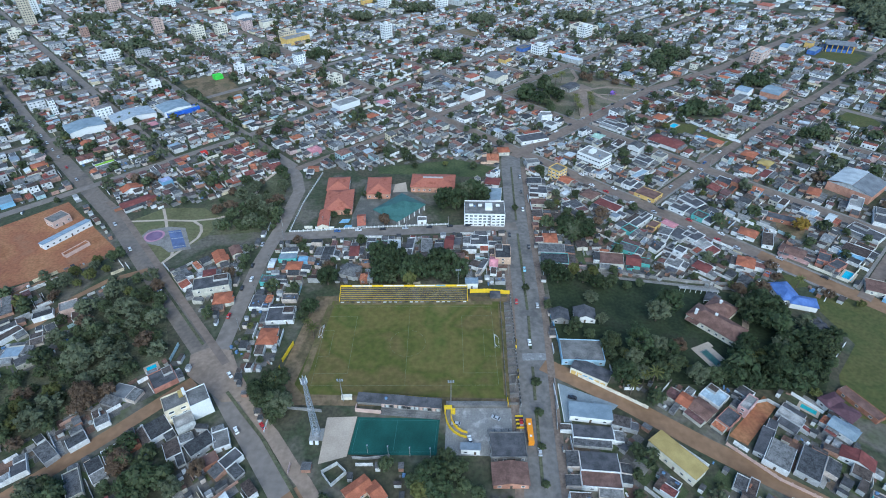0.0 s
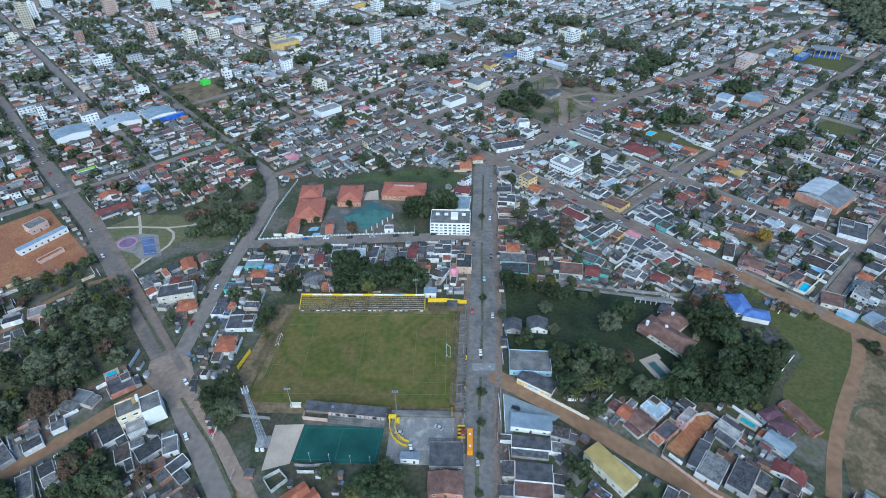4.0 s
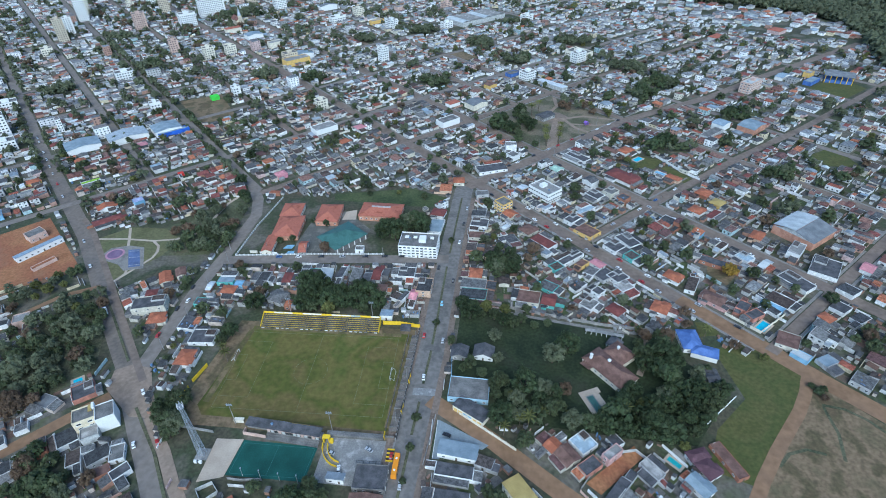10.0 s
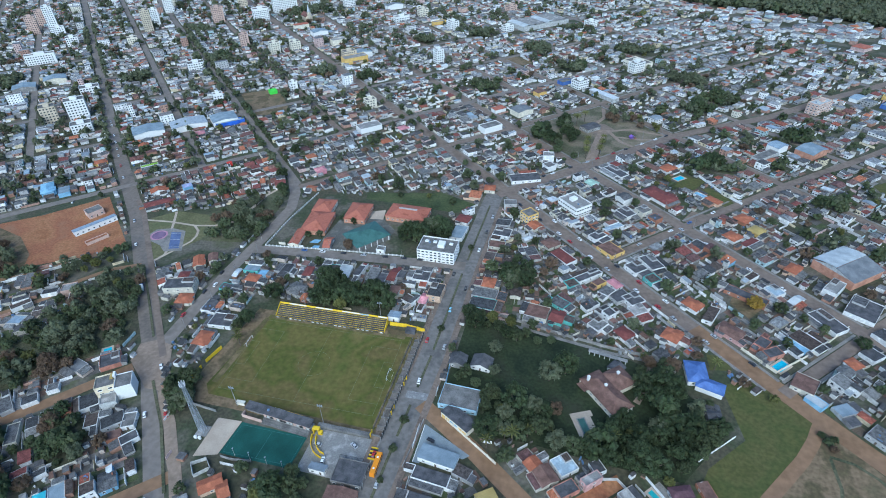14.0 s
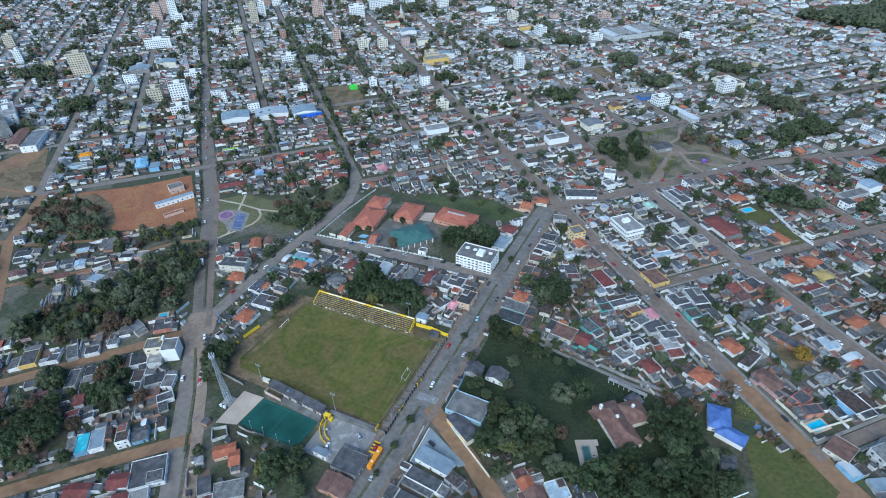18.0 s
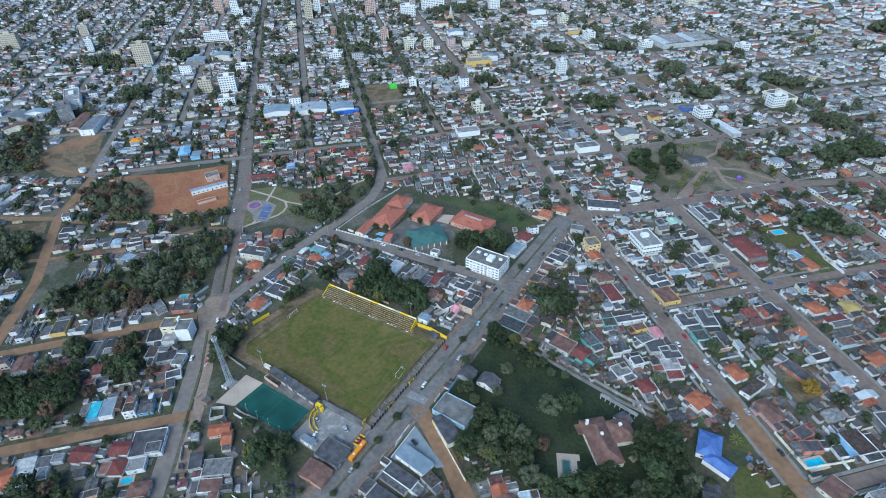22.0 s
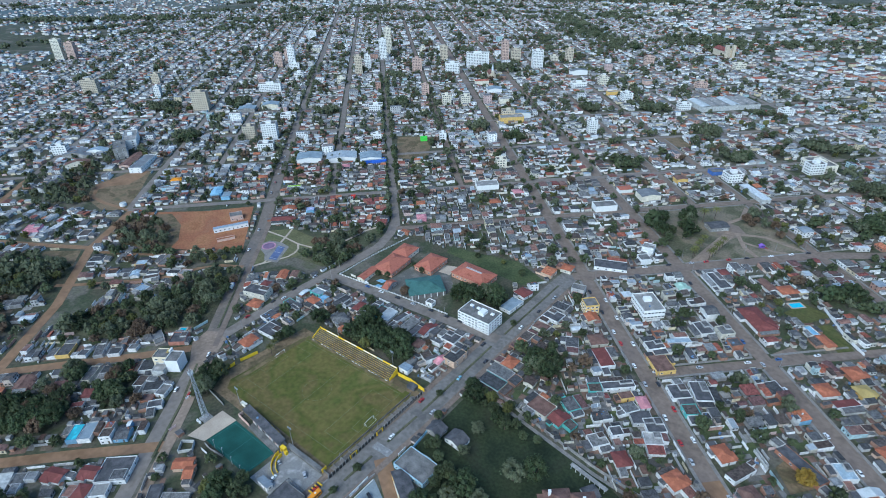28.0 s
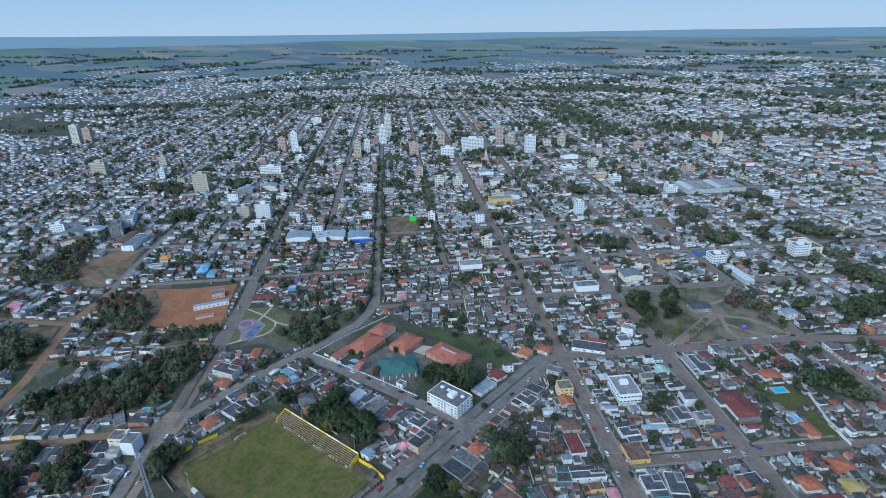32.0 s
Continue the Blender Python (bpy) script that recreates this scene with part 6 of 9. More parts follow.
part("spire", Mesh().tube((0, -14, 16), (0, -14, 28), 3.2, 0.1, 8), "steel", church)
mark(ring(-300, 700, 16, 36, GRID))

# ---- houses along the streets ----
rng = random.Random(7)
NEAR_WALLS = [("white", 10), ("cream", 3), ("grey", 5), ("peach", 1), ("teal", 1), ("brick", 2), ("pink", 1), ("blue", 1)]
PAINTS = {"white": WALLS[2], "cream": WALLS[5], "grey": WALLS[10], "peach": (0.6, 0.42, 0.3), "teal": (0.16, 0.46, 0.42), "brick": (0.36, 0.16, 0.1), "ochre": (0.64, 0.46, 0.18), "pink": (0.56, 0.34, 0.31), "blue": (0.2, 0.36, 0.5)}
for k, c in PAINTS.items():
    material("paint_" + k, [c, tuple(0.78 * i for i in c), c], scale=0.35, spread=0.2, fine=3)
material("clutter", [(0.5, 0.5, 0.48), (0.1, 0.1, 0.1), (0.25, 0.16, 0.12), (0.62, 0.62, 0.6), (0.12, 0.2, 0.34), (0.3, 0.3, 0.29), (0.2, 0.18, 0.16), (0.14, 0.12, 0.1)], "island", 0.85, 0.4, 0.25, 3, ramp="CONSTANT")
WALL_BAG = [k for k, n in NEAR_WALLS for _ in range(n)]
ROOF_BAG = ["fibre_cement"] * 12 + ["clay_tile"] * 5 + ["roof_sheet"] * 2
ROOF_WORDS = {"fibre_cement": "grey fibre-cement roof", "clay_tile": "red-brown clay-tile roof", "roof_sheet": "pale metal sheet roof", "fibre_dark": "dark roof behind parapets"}
FAR = {}


def far_house(cx, cy, turn, w, d, h, shape, roof_mat, pitch, floors=1, wall="wall_paint_far"):
    """A house too far off to pick apart: its walls and roof join the crowd."""
    args = (w, d, h, pitch) if shape in ("gable", "hip") else (w, d, h)
    c, s = math.cos(turn), math.sin(turn)
    x, y = w / 2, d / 2
    wl = FAR.setdefault(wall, Mesh())
    if shape == "tray":
        low = [(-x, -y), (x, -y), (x, y), (-x, y)]
        wl.hexa([(cx + c * a - s * b, cy + s * a + c * b, 0) for a, b in low], [(cx + c * a - s * b, cy + s * a + c * b, h + (0.5 if b < 0 else -0.2)) for a, b in low])
    else:
        wl.box(cx, cy, 0, w, d, h + (0.5 if shape == "flat" else 0), turn)
    dist = math.hypot(cx - 100, cy)
    if (dist < 600 and h > 2.6) or (floors > 1 and dist < 1300):
        gl = FAR.setdefault("glass_dark", Mesh())
        for fl in range(floors):
            for length, off, along in ((w, y + 0.04, 0), (d, x + 0.04, 1)):
                if along and floors == 1:
                    continue
                n = max(2, int(length / 3))
                for k in range(n):
                    s0, z0 = (k + 0.5) / n * length - length / 2, fl * 2.7 + 1.0
                    for o in (-off, off):
                        q4 = [(s0 - 0.6, o, z0), (s0 + 0.6, o, z0), (s0 + 0.6, o, z0 + 1.1), (s0 - 0.6, o, z0 + 1.1)]
                        if along:
                            q4 = [(b2, a2, z) for a2, b2, z in q4]
                        gl.add([(cx + c * a2 - s * b2, cy + s * a2 + c * b2, z) for a2, b2, z in q4], [(0, 1, 2, 3)])
    # Beyond 430 m fibre-cement roofs switch to the haze-lightened palette.
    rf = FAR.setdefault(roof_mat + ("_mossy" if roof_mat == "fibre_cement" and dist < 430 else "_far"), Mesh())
    o = 0.25
    x, y = x + o, y + o
    r = pitch * x
    if shape == "flat":
        a, b, e, g = [q - rng.choice((0.22, 0.3, 0.6)) for q in (x, x, y, y)]
        h += 0.4
        pts, faces = [(-a, -e, h), (b, -e, h), (b, g, h), (-a, g, h), (-a, -e, h + 0.16), (b, -e, h + 0.16), (b, g, h + 0.16), (-a, g, h + 0.16)], BOX
    elif shape == "tray":
        a, e = x - 0.5, y - 0.52
        pts, faces = [(-a, -e, h + 0.3), (a, -e, h + 0.3), (a, y, h - 0.5), (-a, y, h - 0.5), (-a, -e, h + 0.56), (a, -e, h + 0.56), (a, y, h - 0.16), (-a, y, h - 0.16)], BOX
    elif shape == "lean":
        pts, faces = [(-x, -y, h), (x, -y, h), (x, y, h), (-x, y, h), (-x, -y, h + 1.2), (x, -y, h + 1.2), (x, y, h + 0.2), (-x, y, h + 0.2)], BOX
    else:
        e = y if shape == "gable" else max(0.2, y - x)
        pts, faces = [(-x, -y, h), (x, -y, h), (x, y, h), (-x, y, h), (0, -e, h + r), (0, e, h + r)], [(3, 2, 1, 0), (0, 1, 4), (1, 2, 5, 4), (2, 3, 5), (3, 0, 4, 5)]
    rf.add([(cx + c * a - s * b, cy + s * a + c * b, z) for a, b, z in pts], faces)


def green(x, y):
    """Back yards that are left to trees."""
    return noise.noise(Vector((x / 48, y / 48, 5.0)))


BAG = [ROOF_BAG]
RED_BAG = ["clay_tile"] * 9 + ["fibre_cement"] * 5 + ["roof_sheet"]


def one_roof(w, d, role):
    """Shape, roof, turn and pitch of one building volume."""
    shape = rng.choice(("gable", "gable", "lean", "hip", "flat", "flat", "tray", "tray", "tray", "tray", "tray")) if role == "main" else rng.choice(("lean", "lean", "tray", "tray", "flat", "gable"))
    if BAG[0] is RED_BAG and rng.random() < 0.5:
        shape = rng.choice(("gable", "hip", "gable", "lean"))
    roof = "fibre_dark" if shape == "flat" else rng.choice(("fibre_cement", "fibre_cement", "fibre_cement", "roof_sheet" if rng.random() < 0.3 else "clay_tile")) if shape == "tray" else rng.choice(BAG[0])
    if shape == "hip" and roof == "fibre_cement" and rng.random() < 0.6:
        roof = "clay_tile"
    quarter = rng.choice((0, 1, 1)) if shape in ("gable", "lean") else 0
    return shape, roof, quarter, rng.uniform(0.13, 0.32)


def volumes(w, d, h, role, floors):
    """A lot's building as one front volume with lower ones grown behind it."""
    if role != "main" or d < 7 or floors > 2:
        return [(0, 0, w, d, h, *one_roof(w, d, role))]
    d1 = d * rng.uniform(0.48, 0.68)
    if w > 6 and floors == 1 and rng.random() < 0.6:
        # Two rooms side by side under roofs of their own.
        w1 = w * rng.uniform(0.38, 0.62)
        e1 = d1 * rng.uniform(0.75, 1.0)
        out = [(-w / 2 + w1 / 2, -d / 2 + d1 / 2, w1 - 0.04, d1, h, *one_roof(w1, d1, "main")),
               (w / 2 - (w - w1) / 2, -d / 2 + d1 - e1 / 2, w - w1 - 0.04, e1, h - rng.choice((0.0, 0.3, 0.5)), *one_roof(w - w1, e1, "main"))]
    else:
        out = [(0, -d / 2 + d1 / 2, w, d1, h, *one_roof(w, d1, "main"))]
    left, y = w, -d / 2 + d1 + 0.05
    x0 = -w / 2
    while left > 1.8:
        pw = min(left, w * rng.uniform(0.35, 0.75))
        pd = (d - d1) * rng.uniform(0.45, 1.0)
        if rng.random() < 0.82:
            out.append((x0 + pw / 2, y + pd / 2, pw - 0.06, pd, rng.uniform(2.1, 2.9) + (2.4 if rng.random() < 0.12 else 0), *one_roof(pw, pd, "shed")))
        x0 += pw
        left -= pw
    return out


def roof_clutter(w, d, h, fall):
    """Loose sheets, tanks, boxes and patches lying on a flat or shallow roof."""
    m = Mesh()
    for _ in range(rng.choice((2, 3, 4, 6))):
        x, y = rng.uniform(-0.5, 0.5) * (w - 2.2), rng.uniform(-0.5, 0.5) * (d - 2.2)
        z = h + 0.06 - fall * (y + d / 2) / d
        a, b, c = rng.choice(((0.5, 1.6, 0.08), (1.5, 0.9, 0.08), (0.7, 0.7, 0.7), (0.4, 0.4, 0.9), (1.1, 2.0, 0.1), (0.25, 2.4, 0.25), (0.9, 0.5, 0.5)))
        m.box(x, y, z - 0.12, a, b, c + 0.12, rng.choice((0, 0, 1.57, 0.3)))
    return m


def place_house(cx, cy, turn, w, d, role="main"):
    dist = math.hypot(cx - 110, cy - 10)
    turn += rng.gauss(0, 0.012)
    u, v = cx * U[0] + cy * U[1], cx * N[0] + cy * N[1]
    BAG[0] = RED_BAG if (-75 < v < 58 and 150 < u < 430) or (v > 300 and u < 40 and cx < 420) else ROOF_BAG
    floors = 2 if role == "main" and rng.random() < 0.11 else 1
    centre = role == "main" and math.hypot(cx + 420, cy - 620) < 420 and rng.random() < 0.07
    if centre:
        floors = rng.choice((2, 2, 3, 4, 5))
    h = (2.6 if role == "main" else 2.2) * floors + rng.uniform(0, 0.8)
    vols = volumes(w, d, h, role, floors)
    if centre:
        vols[0] = vols[0][:5] + ("flat", "fibre_dark", 0, 0.3)
    limit = 200 if role == "main" else 150
    near = (dist < limit or (dist < limit + 65 and cy < -20)) and KEPT[role] < (250 if role == "main" else 190)
    if near:
        KEPT[role] += 1
        paint = rng.choice(WALL_BAG)
        words = ("two-storey" if floors == 2 else "single-storey") + " %s-walled %s with %s" % (paint, "house" if role == "main" else "outbuilding", ROOF_WORDS[vols[0][6]])
        kind = "house" if role == "main" else "outbuilding"
        own = thing(kind, pose(cx, cy, 0, 0, 0, math.degrees(turn)), words, kind, "houses of the town")
    c, s = math.cos(turn), math.sin(turn)
    for i, (ox, oy, pw, pd, ph, shape, roof, quarter, pitch) in enumerate(vols):
        bw, bd = (pd, pw) if quarter else (pw, pd)
        if near:
            args = (bw, bd, ph, pitch) if shape in ("gable", "hip") else (bw, bd, ph)
            low = rng.choice(((), (1,), (1, 2), (1, 3), (0, 1), (2, 3))) if shape == "flat" else ()
            walls, top = SHAPES[shape](*args, **({"low": low} if low else {"over": 0.2} if shape in ("gable", "lean", "hip") else {}))
            m = pose(ox, oy, 0, 0, 0, 90 * quarter)
            part("wall", walls, "shed_wall" if (i or role != "main") and rng.random() < 0.7 else "paint_" + paint, own, m=m)
            part("roof", top, roof, own, m=m)
            if shape in ("tray", "flat") and bw > 3.5 and bd > 3.5 and rng.random() < 0.55:
                tagged(part("roof_clutter", roof_clutter(bw, bd, ph, 0.55 if shape == "tray" else 0.0), "clutter", own, m=m), kind="stuff")
            elif rng.random() < 0.12:
                part("water_tank", TANK, "", own, m=pose(ox + pw * rng.uniform(-0.3, 0.3), oy + pd * rng.uniform(-0.3, 0.3), ph + (0.05 if shape == "flat" else 0.12)))
            elif rng.random() < 0.3:
                x, y = ox + pw * rng.uniform(-0.35, 0.35), oy + pd * rng.uniform(-0.35, 0.35)
                part("chimney", Mesh().box(x, y, ph - 0.3, 0.6, 0.6, 1.9).box(x, y, ph + 1.6, 0.75, 0.75, 0.12), "paint_" + rng.choice(("white", "brick")), own)
        else:
            far_house(cx + c * ox - s * oy, cy + s * ox + c * oy, turn + quarter * math.pi / 2, bw, bd, ph, shape, "fibre_cement" if roof == "fibre_dark" else roof, pitch, floors if i == 0 else 1, "shed_wall_far" if (i or role != "main") and rng.random() < 0.75 else "wall_paint_far")
    if near and role == "main":
        NEAR_HOUSES.append((cx, cy, turn, w, d, h, floors))
        n = max(2, int(w / 3))
        for fl in range(floors):
            for k in range(n):
                xx = (k + 0.5) / n * w - w / 2
                gate = k == n // 2 and fl == 0
                part("door" if gate else "window", DOOR if gate else WINDOW, "", own, m=pose(xx, -d / 2, 0.02 if gate else 1.0 + 2.6 * fl))


NEAR_HOUSES = []
KEPT = {"main": 0, "shed": 0}


LOTS = Mesh()


def row_of_houses(a, b, width, reach=36):
    """Lots on both sides of a street: a house near the street, smaller buildings behind it."""
    dx, dy = b[0] - a[0], b[1] - a[1]
    n = math.hypot(dx, dy)
    tx, ty = dx / n, dy / n
    for side in (-1, 1):
        nx, ny = -ty * side, tx * side
        turn = math.atan2(ny, nx) - math.pi / 2
        s = rng.uniform(1, 5)
        while s < n - 4:
            lot = rng.uniform(6.5, 11)
            w, d = lot - rng.choice((0.1, 0.1, 0.1, 0.2, 1.2)), rng.uniform(9, 17)
            off = width / 2 + 1.9 + rng.choice((0.1, 0.15, 0.2, 0.3, 0.3, 2.6)) + d / 2
            cx, cy = a[0] + tx * (s + lot / 2) + nx * off, a[1] + ty * (s + lot / 2) + ny * off
            if free(cx, cy, w - 0.4, d - 0.3, turn):
                place_house(cx, cy, turn, w, d)
                o2 = off + d / 2 + rng.uniform(0.2, 2.0)
                while o2 < reach and rng.random() < 0.9 and green(cx, cy) < 0.2:
                    w2, d2 = w * rng.uniform(0.5, 1.0), rng.uniform(3.5, 9.5)
                    sh = rng.choice((-1, 0, 1)) * (w - w2) / 2
                    x2, y2 = a[0] + tx * (s + lot / 2 + sh) + nx * (o2 + d2 / 2), a[1] + ty * (s + lot / 2 + sh) + ny * (o2 + d2 / 2)
                    if free(x2, y2, w2 - 0.4, d2 - 0.3, turn):
                        place_house(x2, y2, turn, w2, d2, "shed")
                    o2 += d2 + rng.uniform(0.2, 3)
                # The lot's side wall, where it runs through open yard.
                o3, high = off + d / 2, rng.uniform(1.8, 2.6)
                while o3 < reach + 4 and math.hypot(cx, cy - 100) < 900:
                    x2, y2 = a[0] + tx * s + nx * (o3 + 2.5), a[1] + ty * s + ny * (o3 + 2.5)
                    if free(x2, y2, 0.3, 4.9, turn):
                        LOTS.box(x2, y2, 0, 0.2, 5.0, high, turn)
                    o3 += 5
            s += lot



for n, c in {"orange_tile": (0.38, 0.13, 0.07), "maroon_tile": (0.19, 0.06, 0.052), "mint_roof": (0.4, 0.55, 0.45), "pale_blue_roof": (0.38, 0.46, 0.52), "cyan_roof": (0.1, 0.5, 0.58), "lime_paint": (0.3, 0.5, 0.05), "pink_roof": (0.55, 0.24, 0.26),
             "red_paint": (0.6, 0.04, 0.07), "pink_bright": (0.66, 0.28, 0.34), "pale_violet_roof": (0.4, 0.42, 0.6), "orange_bright": (0.75, 0.28, 0.02), "red_wall": (0.42, 0.19, 0.14), "plum_tile": (0.12, 0.062, 0.074)}.items():
    material(n, [c, tuple(0.8 * i for i in c), tuple(min(0.8, 1.12 * i) for i in c)], scale=0.3, spread=0.2, fine=3, bump=0.3)


def special(x, y, turn, w, d, h, shape, wall_mat, roof_mat, label, floors, sure=False):
    """A house known by its own colour, with low annexes built against it where the lot has room."""
    if not (sure or free(x, y, 0.55 * w, 0.55 * d, radians(turn))):
        return
    mark(ring(x, y, w + 0.2, d + 0.2, radians(turn)), 2)
    h = h * 0.84 if floors == 1 else h * 0.95
    if shape == "lean" or (shape == "gable" and roof_mat in ("fibre_cement", "fibre_dark", "roof_sheet")):
        shape = "tray"
    big = w * d > 85 and shape in ("hip", "gable", "flat")
    k = 0.78 if big and shape != "flat" else 1.0
    top = house(x, y, radians(turn), w * k, d, h, shape, wall_mat, roof_mat, label, floors, detail=2 if math.hypot(x - 110, y - 10) < 200 else 1, per=5.5, pitch=0.3)
    if big and shape == "flat":
        wl, rf = flat(w * 0.4, d * 0.45, h + 1.0, 0.25)
        at = pose(w * 0.26, d * 0.22, 0)
        part("upper_wall", wl, "paint_grey", top, m=at)
        part("upper_roof", rf, "fibre_cement", top, m=at)
    elif big:
        for s0, dy, dd in ((1, -0.2, 0.42), (-1, 0.24, 0.36)):
            wl, rf = hip(d * dd, w * 0.62, h - 0.25, 0.3, 0.35) if s0 > 0 else lean(w * 0.3, d * dd, h - 0.9, 0.5)
            at = pose(s0 * w * (0.2 if s0 > 0 else 0.42), d * dy, 0, 0, 0, 90 if s0 > 0 else 0)
            part("wing_wall", wl, wall_mat, top, m=at)
            part("wing_roof", rf, roof_mat if s0 > 0 else "fibre_cement", top, m=at)
    ANNEXES.append((top, x, y, radians(turn), w * k, d, wall_mat))


def annexes(most):
    """Low rooms, porches and stores built flush against the houses that stand out."""
    for top, x, y, turn, w, d, wall_mat in ANNEXES:
        near = math.hypot(x - 110, y - 10) < 230
        c, s = math.cos(turn), math.sin(turn)
        for side in rng.sample((0, 1, 2, 3), 4):
            length, off, q = ((w, d / 2, 0), (d, w / 2, 90), (w, d / 2, 180), (d, w / 2, 270))[side]
            a, b = length * rng.uniform(0.45, 1.0), rng.uniform(2.6, 6.0)
            slip = (length - a) / 2 * rng.choice((-1, 1))
            r = radians(q)
            lx, ly = slip * math.cos(r) + (off + 0.05 + b / 2) * math.sin(r), slip * math.sin(r) - (off + 0.05 + b / 2) * math.cos(r)
            gx, gy = x + c * lx - s * ly, y + s * lx + c * ly
            tx, ty = lx + 0.7 * math.sin(r), ly - 0.7 * math.cos(r)
            if not free(x + c * tx - s * ty, y + s * tx + c * ty, (a if q % 180 == 0 else b) - 1.3, (b if q % 180 == 0 else a) - 1.3, turn):
                continue
            h = rng.uniform(2.0, 2.6)
            if near and most > 0:
                wl, rf = tray(a, b, h, 0.3) if rng.random() < 0.5 else flat(a, b, h, 0.3, (0, 1))
                at = pose(lx, ly, 0, 0, 0, q + 180)
                part("annex_wall", wl, rng.choice((wall_mat, "shed_wall", "shed_wall")), top, m=at)
                part("annex_roof", rf, rng.choice(("fibre_cement", "fibre_cement", "fibre_dark", "clay_tile")), top, m=at)
                most -= 1
            else:
                far_house(gx, gy, turn + r + math.pi, a, b, h, "tray", "fibre_cement", 0.2, 1, "shed_wall_far")


ANNEXES = []
# ---- houses that stand out ----
special(-25.8, -165.2, -66, 9.8, 11.4, 3.2, 'gable', 'paint_white', 'maroon_tile', 'long house with dark red roof by the dirt street', 1, True)
special(-12.1, -153.5, -61, 9.3, 9.4, 3.2, 'gable', 'paint_white', 'maroon_tile', 'house with dark red roofs and white walls', 1, True)
special(-3.7, -161.4, -60, 7.8, 7.3, 3.0, 'hip', 'paint_white', 'maroon_tile', 'rear wing house with dark red roof', 1, True)
special(-2.6, -144.2, -50, 15.7, 16.7, 3.0, 'flat', 'paint_white', 'fibre_dark', 'white walled house with broad dark roofs at the corner', 1, True)
special(3.4, -155.4, -48, 7.4, 8.5, 3.2, 'flat', 'paint_white', 'concrete', 'white house with pale grey terrace', 1, True)
special(16.6, -163.3, -54, 9.0, 9.5, 3.4, 'hip', 'paint_cream', 'villa_tile', 'house with brown tile roof on the avenue', 1, True)
special(19.1, -172.3, -48, 6.4, 16.2, 4.6, 'lean', 'paint_peach', 'fibre_cement', 'peach-fronted two-storey house with grey roof', 2, True)
special(-47.0, -192.6, -39, 13.6, 6.5, 3.2, 'gable', 'paint_white', 'orange_tile', 'long house with red-orange roof', 1, True)
special(-42.5, -187.3, -42, 18.9, 9.1, 3.0, 'lean', 'paint_grey', 'white_worn', 'long shed with pale weathered roof', 1, True)
special(-39.4, -177.7, -47, 6.9, 6.3, 3.0, 'lean', 'paint_grey', 'fibre_cement', 'house with dark roof by the dirt street', 1, True)
special(24.4, -120.5, -50, 6.5, 10.5, 3.6, 'gable', 'paint_peach', 'orange_tile', 'peach gabled house with orange roof', 1, True)
special(31.7, -121.9, -50, 8.2, 4.8, 3.6, 'gable', 'paint_peach', 'orange_tile', 'small peach house with orange roof', 1, True)
special(40.4, -136.1, -53, 9.4, 13.9, 3.2, 'lean', 'paint_grey', 'fibre_cement', 'broad dark-roofed hall behind the sand court', 1, True)
special(44.8, -144.8, -54, 7.3, 10.7, 3.0, 'lean', 'paint_white', 'villa_tile', 'house with brown roof beside the side lane', 1, True)
special(108.4, 174.2, -86, 8.8, 8.8, 3.8, 'hip', 'paint_cream', 'orange_tile', 'corner house with orange roof where the avenue ends', 1, True)
special(135.4, 199.2, -69, 12.9, 26.3, 3.4, 'lean', 'paint_white', 'fibre_dark', 'row of white street fronts under dark roofs', 1, True)
special(153.1, 239.3, -86, 8.8, 9.9, 7.5, 'flat', 'paint_white', 'concrete', 'white three-storey building near the park', 3, True)
special(129.0, 150.5, -81, 7.3, 10.1, 5.4, 'flat', 'paint_grey', 'dark_concrete', 'grey two-storey corner building', 2, True)
special(151.5, 124.5, 46, 9.0, 8.8, 3.4, 'gable', 'paint_cream', 'orange_tile', 'cream house with orange roof beside the ochre building', 1, True)
special(174.7, 88.9, 44, 10.0, 18.1, 3.4, 'lean', 'paint_white', 'maroon_tile', 'long house with dark maroon roof and white walls', 1, True)
special(164.5, 103.0, 42, 13.4, 9.8, 3.6, 'hip', 'paint_cream', 'villa_tile', 'yellowish house with brown tile roof', 1, True)
special(151.7, 91.3, 24, 8.8, 10.7, 2.9, 'lean', 'paint_grey', 'fibre_cement', 'grey shed behind the brown-roofed house', 1, True)
special(192.1, 70.4, 41, 20.5, 5.9, 3.2, 'flat', 'paint_white', 'fibre_dark', 'white house with dark panels on its roof', 1, True)
special(181.6, 60.1, 37, 8.3, 7.2, 3.2, 'flat', 'paint_teal', 'fibre_cement', 'teal-walled house with grey roof', 1, True)
special(199.3, 64.9, 45, 8.5, 5.9, 3.2, 'lean', 'ochre_paint', 'villa_tile', 'ochre-walled house with brown roof', 1, True)
special(209.7, 65.2, 42, 5.8, 8.8, 3.2, 'hip', 'paint_white', 'pink_roof', 'house with pinkish-red roof', 1, True)
special(204.4, 56.9, 53, 9.4, 7.7, 3.2, 'gable', 'paint_white', 'fibre_cement', 'house with dark grey gabled roof', 1, True)
special(212.7, 53.6, 37, 12.2, 9.7, 3.2, 'lean', 'paint_grey', 'fibre_dark', 'broad dark-roofed house in the middle of the block', 1, True)
special(220.9, 52.0, 39, 10.8, 10.6, 3.2, 'flat', 'paint_white', 'fibre_dark', 'house with dark flat roof and pale parapet', 1, True)
special(223.1, 42.4, 33, 10.1, 8.6, 3.0, 'flat', 'paint_white', 'concrete', 'white house with pale terrace roof', 1, True)
